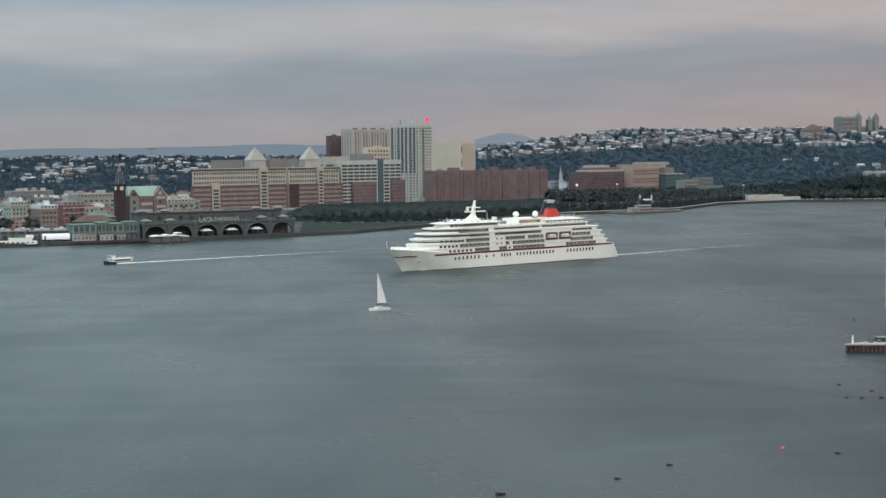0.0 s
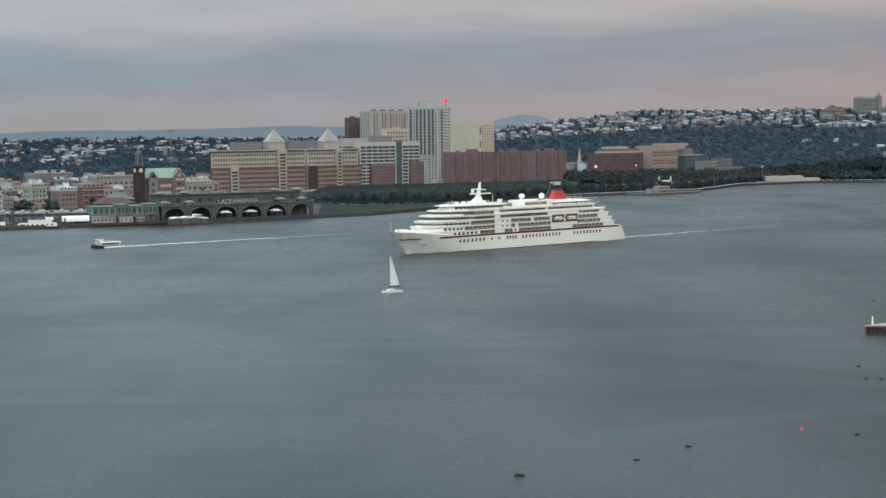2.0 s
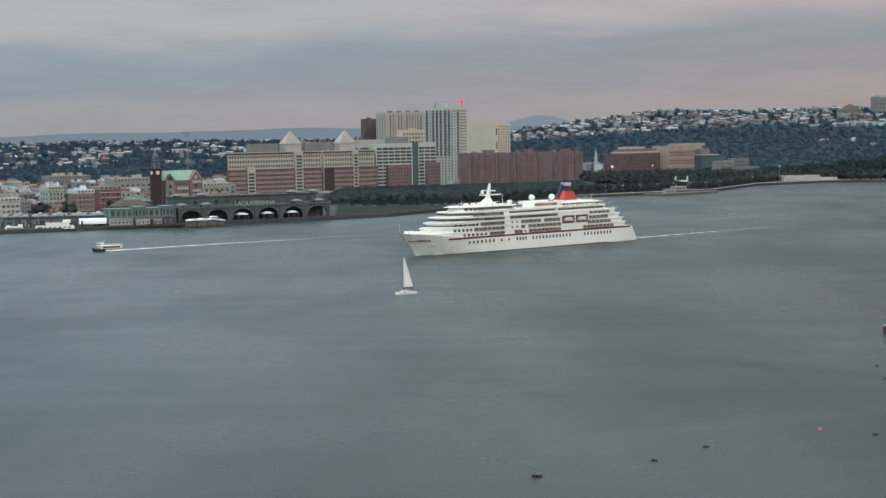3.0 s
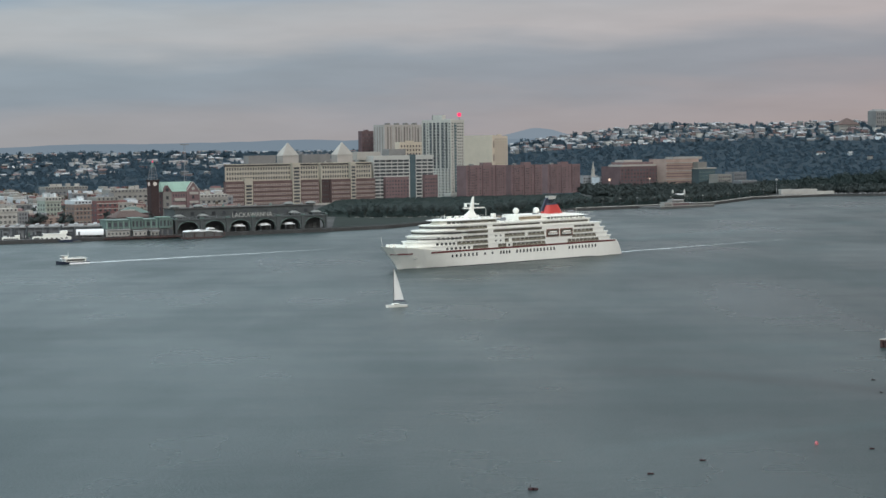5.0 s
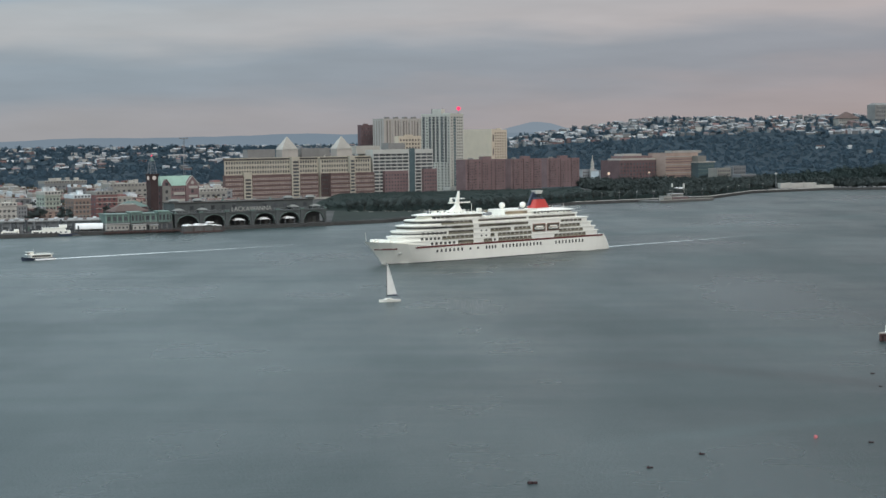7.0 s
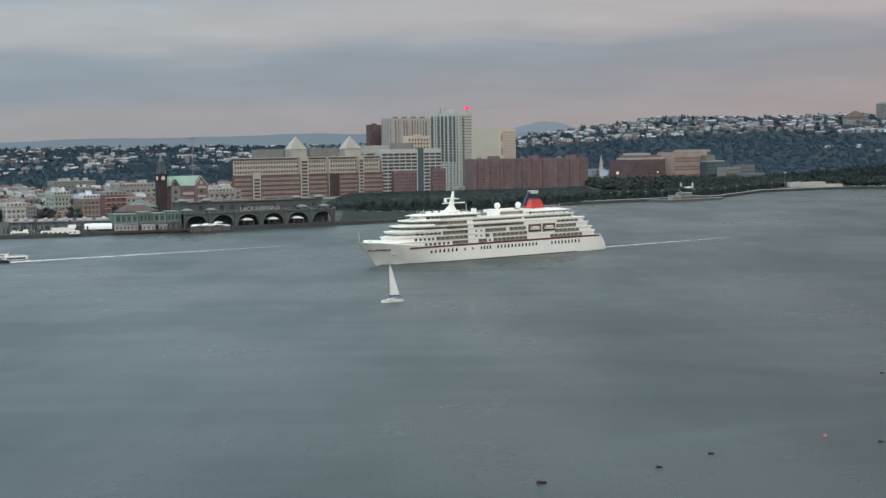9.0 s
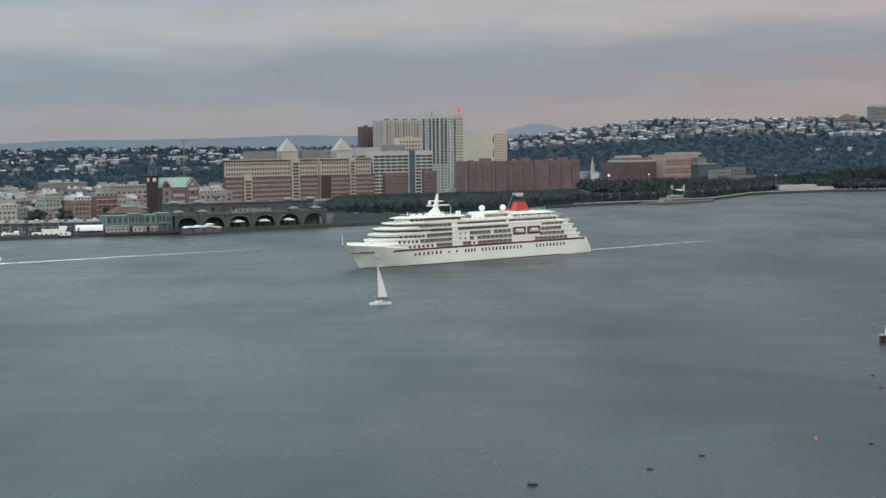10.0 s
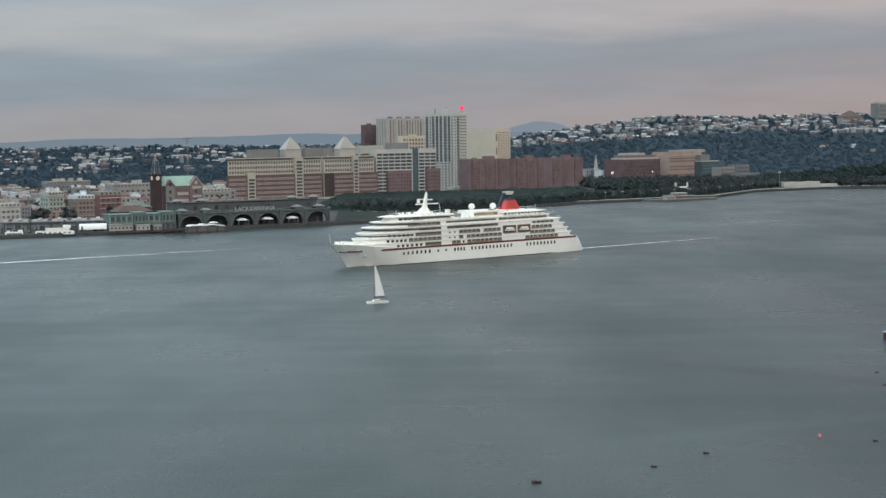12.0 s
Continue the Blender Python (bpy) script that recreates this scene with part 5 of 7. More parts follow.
    part("pole", rod(BM(), (0, 0, -0.3), (0, 0, z - 3), 0.5, 6, 0.3), STEEL, p)
    part("lamp_head", box(BM(), -1.6, 1.6, -0.5, 0.5, z - 3.2, z - 1.6), PANEL, p)
    for px in ((190.3, 2400.0, 22.5), (246.0, 2390.0, 23.8)):
        x, y, z = px
        p = thing("street_lamp", pose(x, y, 3), "tall street lamp glowing warm", "lamp post", "glowing lamps")
        part("pole", rod(BM(), (0, 0, -0.3), (0, 0, z - 4), 0.3), STEEL, p)
        part("lamp", ball(BM(), 0, 0, z - 3, 2.0 if x < 210 else 1.2), WARM_LAMP, p)


def ridge_church():
    x, y, z = 806.3, 3480.0, 132.5
    g = ground_height(x, y)
    b = thing("hilltop_church", pose(x, y, g, 0, 0, 20), "large grey stone church with domed towers on the hilltop", "church")
    h = z - g
    part("nave", box(BM(), 14, 62, 0, 30, -3, h), GREY_ROOF, b)
    part("nave_roof", prism(BM(), [(14, 0), (62, 0), (62, 30), (14, 30)], h, h + 4, [(18, 12), (58, 12), (58, 18), (18, 18)]), GREY_ROOF, b)
    for a, k in ((50, 1.0), (76, 0.8), (92, 0.95)):
        tw = part("tower", box(BM(), a, a + 9, -4, 6, -3, h * k + 3), GREY_ROOF, b)
        part("dome", prism(BM(), round_plan(a + 4.5, 1, 5.5, 10), h * k + 3, h * k + 10, round_plan(a + 4.5, 1, 1.2, 10)), COPPER_DULL, tw)
        part("finial", rod(BM(), (a + 4.5, 1, h * k + 10), (a + 4.5, 1, h * k + 14), 0.5), DARK, tw)
    windows_front(b, 16, 48, 4, h - 2, 7, 4, 0.4, 0.6)
    x, y, z = 758.2, 3450.0, 117.5
    g = ground_height(x, y)
    b = thing("hilltop_hall", pose(x, y, g, 0, 0, 12), "pale hall with a broad brown pyramid roof on the ridge", "building")
    h = max(8, z - g - 12)
    part("wall", box(BM(), -22, 22, 0, 26, -4, h), TOWN_MATS[0], b)
    part("roof", prism(BM(), [(-24, -2), (24, -2), (24, 28), (-24, 28)], h, h + 13, [(-2, 12), (2, 12), (2, 14), (-2, 14)]), ROOF_MATS[1], b)
    windows_front(b, -20, 20, 2, h - 1, 10, 2, 0.5, 0.5)


# ---------------------------------------------------------------- the ferry terminal
def arch_wall(bm, bays, w, h, spring, open_w, y0, y1):
    """A wall of round-headed openings, with its thickness."""
    n = 10
    for b in range(bays):
        x0 = b * w
        a, c = x0 + (w - open_w) / 2, x0 + (w + open_w) / 2
        box(bm, x0, a, y0, y1, -1.0, h)
        box(bm, c, x0 + w, y0, y1, -1.0, h)
        rise = min(open_w / 2, h - spring - 1.2)
        pts = [(a + open_w * i / n, spring + rise * math.sqrt(max(0, 1 - (2 * i / n - 1) ** 2))) for i in range(n + 1)]
        for (xa, za), (xb, zb) in zip(pts, pts[1:]):
            v = [bm.verts.new(p) for p in ((xa, y0, za), (xb, y0, zb), (xb, y0, h), (xa, y0, h), (xa, y1, za), (xb, y1, zb), (xb, y1, h), (xa, y1, h))]
            for f in ((0, 1, 2, 3), (5, 4, 7, 6), (4, 5, 1, 0), (3, 2, 6, 7)):
                bm.faces.new([v[i] for i in f])


def terminal():
    x0, y0, _ = -251.0, 1413.5, 0.0
    x1, y1, _ = -131.0, 1493.8, 0.0
    L = math.hypot(x1 - x0, y1 - y0)
    turn = math.degrees(math.atan2(y1 - y0, x1 - x0))
    b = thing("ferry_terminal", pose(x0, y0, 1.0, 0, 0, turn), "long weathered green-grey ferry terminal with tall arched slips", "terminal")
    h = 12.8
    bays = 6
    w = L / bays
    bm = BM()
    arch_wall(bm, bays, w, h, 5.0, w * 0.80, 0, 2.0)
    part("arcade", bm, TERM, b, "arched river front of dull copper")
    for i in range(bays):
        bm = BM()
        n = 10
        a, ow = i * w + w * 0.08, w * 0.84
        rise = min(ow / 2, 6.9)
        for k in range(n):
            p, q = [(a + ow * j / n, 5.2 + rise * math.sqrt(max(0, 1 - (2 * j / n - 1) ** 2))) for j in (k, k + 1)]
            rod(bm, (p[0], -0.1, p[1]), (q[0], -0.1, q[1]), 0.35, 5)
        part("arch_moulding", bm, COPPER_DULL, b)
    part("back_wall", box(BM(), 0, L, 12, 13, -1, h), STONE, b)
    for i in range(18):
        part("slip_gate", box(BM(), 3 + i * (L - 10) / 17, 6 + i * (L - 10) / 17, 11.6, 12.05, 0.8, 5 + (i % 3)), (COPPER_DULL, TERM, GREY_ROOF)[i % 3], b)
    part("slip_floor", box(BM(), 0, L, 3, 22, -2.0, 0.8), PILE, b)
    part("roof", box(BM(), -1, L + 1, -0.8, 34, h, h + 1.2), TERM, b)
    part("upper_storey", box(BM(), 4, L - 8, 9, 32, h + 1.2, h + 9.3), TERM, b)
    part("upper_roof", box(BM(), 3, L - 7, 8, 33, h + 9.3, h + 10.0), ROOF_DARK, b)
    for i in range(13):
        part("window", pane(3.2, 3.2, GLASS), GLASS, b, at=pose(10 + i * (L - 26) / 12, 8.95, h + 5.2))
    for i in range(7):
        xx = 6 + i * (L - 14) / 6
        if abs(xx - L * 0.495) < 23:
            continue
        st = part("roof_lantern", box(BM(), xx - 3.5, xx + 3.5, 3, 8, h + 1.2, h + 3.4), TERM, b)
        part("lantern_roof", prism(BM(), [(xx - 4.6, 2), (xx + 4.6, 2), (xx + 4.6, 9), (xx - 4.6, 9)], h + 3.4, h + 5.2, [(xx - 1.6, 5), (xx + 1.6, 5), (xx + 1.6, 6), (xx - 1.6, 6)]), LANTERN, st)
        top = part("roof_lantern", box(BM(), xx - 3, xx + 3, 12, 17, h + 10.0, h + 11.2), TERM, b)
        part("lantern_roof", prism(BM(), [(xx - 4.4, 11), (xx + 4.4, 11), (xx + 4.4, 18), (xx - 4.4, 18)], h + 11.2, h + 13.0, [(xx - 1.6, 14), (xx + 1.6, 14), (xx + 1.6, 15), (xx - 1.6, 15)]), LANTERN, top)
    for i in range(2, 5):
        xx = (i + 0.5) * w
        c = part("slip_canopy", prism(BM(), [(xx - 5.0, -1), (xx + 5.0, -1), (xx + 5.0, 8), (xx - 5.0, 8)], 6.4, 8.2, [(xx - 2, 2), (xx + 2, 2), (xx + 2, 5), (xx - 2, 5)]), TENT, b, "white slip canopy")
        for s in (-4.6, 4.6):
            part("canopy_post", box(BM(), xx + s - 0.2, xx + s + 0.2, -0.5, -0.1, -1, 6.0), STEEL, c)
    for i in range(bays + 1):
        part("arcade_pier", box(BM(), max(0, i * w - 1.3), min(L, i * w + 1.3), -0.9, 0.0, -1, h + 0.6), TERM, b)
        part("pier_cap", box(BM(), max(-0.4, i * w - 1.8), min(L + 0.4, i * w + 1.8), -1.3, 0.3, h + 1.2, h + 2.4), COPPER_DULL, b)
    for i in range(24):
        part("roof_post", box(BM(), 1 + i * (L - 2) / 23, 1.3 + i * (L - 2) / 23, 0.4, 0.7, h + 1.2, h + 3.0 + 0.7 * (i % 3 == 0)), STEEL, b)
    for i in range(9):
        part("roof_vent", prism(BM(), round_plan(9 + i * (L - 22) / 8, 22, 1.6, 8), h + 9.8, h + 12.2, round_plan(9 + i * (L - 22) / 8, 22, 0.6, 8)), (COPPER_DULL, LANTERN, GREY_ROOF)[i % 3], b)
    part("roof_rail", box(BM(), 1, L - 1, 0.45, 0.65, h + 2.7, h + 2.9), STEEL, b)
    # sign along the roof
    curve = bpy.data.curves.new("roof_sign", "FONT")
    curve.body, curve.size, curve.extrude, curve.align_x = "LACKAWANNA", 5.6, 0.25, "CENTER"
    tmp = new("tmp_sign", curve)
    me = bpy.data.meshes.new_from_object(tmp.evaluated_get(bpy.context.evaluated_depsgraph_get()))
    bpy.data.objects.remove(tmp)
    me.materials.clear()
    me.materials.append(CONCRETE)
    k = 38.0 / max(v.co.x - u.co.x for v in (max(me.vertices, key=lambda a: a.co.x),) for u in (min(me.vertices, key=lambda a: a.co.x),))
    me.transform(Matrix.Diagonal((k, 1, 1, 1)))
    part("roof_sign", me, CONCRETE, b, "pale metal letters standing on the roof edge", at=pose(L * 0.495, -0.5, h + 1.4, 90, 0, 0))
    bm = BM()
    box(bm, L * 0.495 - 20, L * 0.495 + 20, 0.2, 0.5, h + 1.2, h + 1.5)
    for i in range(9):
        box(bm, L * 0.495 - 20 + i * 5, L * 0.495 - 19.8 + i * 5, 0.2, 0.5, h + 1.2, h + 5.5)
    part("sign_frame", bm, DARK, b)
    # the floating landing with white roofs before the first slips
    lx, ly, _ = -226.3, 1401.1, 0.0
    f = thing("ferry_landing", pose(lx, ly, 0, 0, 0, turn), "floating ferry landing with white vaulted roofs", "pier")
    part("pontoon", soften(box(BM(), -17, 17, -4, 5, -0.5, 1.2), 0.2), PILE, f)
    part("shed", box(BM(), -16, 12, -3, 4, 1.2, 5.5), STONE, f)
    for cx, hw, y0, y1, z, rise in ((-10.5, 5.4, -4.5, 4.6, 5.6, 1.2), (-2.0, 4.6, -3.6, 5.0, 5.5, 1.7), (5.0, 3.9, -4.2, 3.6, 5.9, 1.0), (12.4, 4.8, -3.0, 5.2, 4.7, 1.3), (9.0, 3.2, 1.0, 6.0, 7.4, 1.0)):
        bm = BM()
        n = 8
        ends = [[bm.verts.new((cx - hw * math.cos(math.pi * i / n), yy, z + rise * math.sin(math.pi * i / n))) for i in range(n + 1)] for yy in (y0, y1)]
        for i in range(n):
            bm.faces.new((ends[0][i], ends[0][i + 1], ends[1][i + 1], ends[1][i]))
        bm.faces.new(ends[0][::-1])
        bm.faces.new(ends[1])
        bm.faces.new((ends[0][0], ends[1][0], ends[1][n], ends[0][n]))
        part("vaulted_roof", bm, TENT, f, "white vaulted roof")
    part("shed_annex", box(BM(), 12, 16.6, -2, 4, 1.2, 4.7), STONE, f)
    part("roof_support", box(BM(), 6.4, 11.6, 2, 5, 5.4, 7.5), STONE, f)
    for i in range(7):
        part("gangway_rail", box(BM(), -16 + i * 4.4, -15.8 + i * 4.4, -3.9, -3.7, 1.2, 2.6), STEEL, f)
    for i in range(5):
        part("fender_post", rod(BM(), (-18 + i * 9, -4.6, -2), (-18 + i * 9, -4.6, 5), 0.4), PILE, f)


def green_wing():
    """The two-storey copper-clad wing beside the slips."""
    x0, y0, _ = -302.1, 1379.9, 0.0
    x1, y1, _ = -252.3, 1405.2, 0.0
    L = math.hypot(x1 - x0, y1 - y0)
    turn = math.degrees(math.atan2(y1 - y0, x1 - x0))
    b = thing("terminal_wing", pose(x0, y0 + 6, 2.0, 0, 0, turn), "two-storey wing clad in green copper over stone arches", "terminal")
    part("lower_wall", box(BM(), 0, L, 0, 24, -3, 7), STONE, b)
    part("upper_wall", box(BM(), 0, L, 1, 24, 7, 13.4), COPPER_DULL, b, "green copper cladding")
    part("roof", box(BM(), -0.6, L + 0.6, 0.2, 25, 13.4, 14.2), COPPER_DULL, b)
    for i in range(12):
        part("window", pane(2.6, 3.4, GLASS), GLASS, b, at=pose((i + 0.5) * L / 12, 0.95, 10.3))
        # openings are solid dark panes, their inner shade put into the colour
        part("opening", pane(3.2, 4.2, DARK), DARK, b, at=pose((i + 0.5) * L / 12, -0.02, 3.0))
        part("pilaster", box(BM(), i * L / 12 - 0.4, i * L / 12 + 0.4, 0.2, 1.1, 7, 13.4), VERDIGRIS, b)
    for a in (0.36, 0.78):
        part("pavilion", box(BM(), L * a, L * (a + 0.17), -1.2, 12, 6.5, 15.0), COPPER_DULL, b)
        part("cornice", box(BM(), L * a - 0.5, L * (a + 0.17) + 0.5, -1.8, 12, 15.0, 15.8), VERDIGRIS, b)
        for i in range(3):
            part("window", pane(1.6, 4.5, GLASS), GLASS, b, at=pose(L * a + (i + 0.5) * L * 0.17 / 3, -1.2, 10.6))
    q = thing("wing_quay", pose(x0, y0, 0, 0, 0, turn), "dark timber quay apron before the green wing", "quay")
    part("deck", box(BM(), -2, L + 6, -3.4, 6, 1.2, 2.0), PILE, q)
    for i in range(22):
        part("fender_post", rod(BM(), (i * L / 21, -3.6, -2), (i * L / 21, -3.6, 2.4 + (i * 7 % 5) * 0.3), 0.4), PILE, q)
    for a, c, hh in ((0.02, 0.36, 6.0), (0.42, 0.62, 5.0), (0.68, 0.80, 4.2)):
        k = thing("quay_office", pose(x0, y0, 2.0, 0, 0, turn), "low pale quay office with dark windows", "building", "quay offices")
        part("wall", box(BM(), L * a, L * c, 0.5, 4.8, -0.1, hh), TOWN_MATS[0], k)
        part("roof", soften(box(BM(), L * a - 0.5, L * c + 0.5, -0.2, 4.9, hh, hh + 0.5), 0.08), ROOF_MATS[2], k)
        n = int(L * (c - a) / 3)
        for i in range(n):
            part("window", pane(1.3, 1.6, GLASS), GLASS, k, at=pose(L * a + (i + 0.5) * L * (c - a) / n, 0.45, hh * 0.5 + 0.2))


def headhouse():
    x, y, z = -297.3, 1590.0, 35.2
    tall = z - 4
    # clock tower
    tx, ty, tz = -304.3, 1590.0, 44.5
    t = thing("clock_tower", pose(tx, ty, 4, 0, 0, TURN), "dark brick clock tower with lit faces and a metal lantern top", "tower")
    w, h = 8.2, tz - 4
    part("shaft", box(BM(), 0, w, 0, w, -2, h), BRICK_TOWER, t)
    for s in ((w / 2, -0.1, 0), (-0.1, w / 2, 90)):
        bm = BM()
        bmesh.ops.create_cone(bm, cap_ends=True, segments=20, radius1=2.0, radius2=2.0, depth=0.3, matrix=pose(s[0], s[1], h - 3.3, 90, 0, s[2] if s[2] == 0 else -90))
        part("clock_face", bm, CLOCK, t, "pale lit clock face")
    for i in range(3):
        part("corbel", box(BM(), -0.4 - 0.2 * i, w + 0.4 + 0.2 * i, -0.4 - 0.2 * i, w + 0.4 + 0.2 * i, h - 1 + i * 0.5, h - 0.5 + i * 0.5), BRICK_TOWER, t)
    lan = BM()
    for a in (0.8, w - 0.8):
        for c in (0.8, w - 0.8):
            rod(lan, (a, c, h), (a * 0.5 + w * 0.25, c * 0.5 + w * 0.25, h + 13), 0.35, 6, 0.25)
    for k in range(5):
        e = 1 + 0.35 * k
        box(lan, e, w - e, e, w - e, h + 2.6 * k, h + 2.6 * k + 0.3)
    part("lantern_frame", lan, STEEL, t, "open dark metal lantern")
    part("lantern_cap", prism(BM(), [(2.2, 2.2), (w - 2.2, 2.2), (w - 2.2, w - 2.2), (2.2, w - 2.2)], h + 12.6, h + 17, [(w / 2 - 0.2, w / 2 - 0.2), (w / 2 + 0.2, w / 2 - 0.2), (w / 2 + 0.2, w / 2 + 0.2), (w / 2 - 0.2, w / 2 + 0.2)]), COPPER_DULL, t)
    part("beacon", ball(BM(), w / 2, w / 2, h + 17.6, 0.6), BEACON, t, "small red beacon")
    # gabled head house with a bright copper roof
    x, y, lu, lv, hh = -295.5, 1600.0, 39.0, 12.5, 29.3
    lv = max(lv, 20)
    b = thing("station_headhouse", pose(x, y, 4, 0, 0, TURN), "red brick gabled station house with a bright green copper roof", "station")
    part("wall", box(BM(), 0, lu, 0, lv, -2, hh), BRICK, b)
    for x0, gw, rise, wall in ((0, lu * 0.23, 6.0, TOWN_MATS[6]), (lu * 0.64, lu * 0.36, 8.8, BRICK)):
        g = part("gable", box(BM(), x0, x0 + gw, -1.2, -0.01, -2, hh), wall, b)
        c = x0 + gw / 2
        part("gable_top", prism(BM(), [(x0, -1.2), (x0 + gw, -1.2), (x0 + gw, 3), (x0, 3)], hh + 0.01, hh + rise, [(c - 0.3, -1.2), (c + 0.3, -1.2), (c + 0.3, 3), (c - 0.3, 3)]), BRICK, g)
        cope = BM()
        for s2 in (-1, 1):
            rod(cope, (c + s2 * (gw / 2 + 0.3), -1.3, hh - 0.2), (c, -1.3, hh + rise + 0.2), 0.4, 5)
        part("coping", cope, LIMESTONE if x0 else BRICK_DARK, g)
        bm = BM()
        bmesh.ops.create_cone(bm, cap_ends=True, segments=16, radius1=1.7, radius2=1.7, depth=0.4, matrix=pose(c, -1.3, hh + rise * 0.3, 90, 0, 0))
        part("round_window", bm, LIMESTONE if x0 else GLASS, g)
        for k in range(4):
            part("window", pane(2.4, 3.0, GLASS), GLASS, g, at=pose(c, -1.25, 5 + k * (hh - 8) / 3.4))
    part("roof", prism(BM(), [(-0.6, -0.6), (lu + 0.6, -0.6), (lu + 0.6, lv + 0.6), (-0.6, lv + 0.6)], hh, hh + 9.2, [(3, lv / 2 - 0.4), (lu - 3, lv / 2 - 0.4), (lu - 3, lv / 2 + 0.4), (3, lv / 2 + 0.4)]), COPPER, b, "bright green copper roof")
    for k in range(2):
        part("stone_band", box(BM(), lu * 0.32, lu * 0.62, -0.7, 0.1, hh - 9 - 6.5 * k, hh - 6.2 - 6.5 * k), LIMESTONE, b)
        part("stone_band", box(BM(), lu * 0.72, lu * 0.96, -1.6, -1.1, hh - 3 - 8.5 * k, hh - 0.6 - 8.5 * k), LIMESTONE, b)
    windows_front(b, lu * 0.26, lu * 0.62, 2, hh - 1, 5, 5, 0.45, 0.4)
    windows_side(b, 2, lv - 2, 4, hh - 1, 3, 4, 0.4, 0.5)
    # low concourse roofs between the wing and the tower
    for bx, m, lab in (((-316.9, 1490.0, 31.8, 6.7, 10.8), ROOF_MATS[1], "low concourse with a dark brown hipped roof"), ((-319.2, 1540.0, 23.8, 4.5, 12.7), COPPER_DULL, "low concourse with a dull green hipped roof")):
        x, y, lu, lv, hh = bx
        c = thing("station_concourse", pose(x, y, 3.2, 0, 0, TURN), lab, "station", "concourses")
        part("wall", box(BM(), 0, lu, 0, 18, -1, hh), BRICK_DARK, c)
        part("roof", prism(BM(), [(-1, -1), (lu + 1, -1), (lu + 1, 19), (-1, 19)], hh, hh + 5.5, [(8, 8.5), (lu - 8, 8.5), (lu - 8, 9.5), (8, 9.5)]), m, c)
        part("skylight", prism(BM(), [(9, 8), (lu - 9, 8), (lu - 9, 10), (9, 10)], hh + 5.2, hh + 6.4), CONCRETE, c)
        for i in range(6):
            part("window", pane(2.4, 2.2, GLASS), GLASS, c, at=pose((i + 0.5) * lu / 6, 0.05, hh - 2.5))
    # tall slim radio mast behind
    mx, my, mz = -299.5, 1750.0, 78.6
    m = thing("radio_mast", pose(mx, my, 3), "tall thin steel lattice mast with a crosshead", "mast")
    bm = BM()
    hgt = mz - 3
    for a in range(3):
        c, s = math.cos(a * 2.1), math.sin(a * 2.1)
        rod(bm, (1.7 * c, 1.7 * s, -0.5), (0.8 * c, 0.8 * s, hgt), 0.16, 5)
    for k in range(24):
        a = k * 2.1
        r0, r1 = 1.7 - 0.9 * k / 24, 1.7 - 0.9 * (k + 1) / 24
        rod(bm, (r0 * math.cos(a), r0 * math.sin(a), hgt * k / 24), (r1 * math.cos(a + 2.1), r1 * math.sin(a + 2.1), hgt * (k + 1) / 24), 0.1, 4)
    part("lattice", bm, STEEL, m)
    part("crosshead", box(BM(), -4.5, 4.5, -0.6, 0.6, hgt - 1.0, hgt + 0.3), STEEL, m)


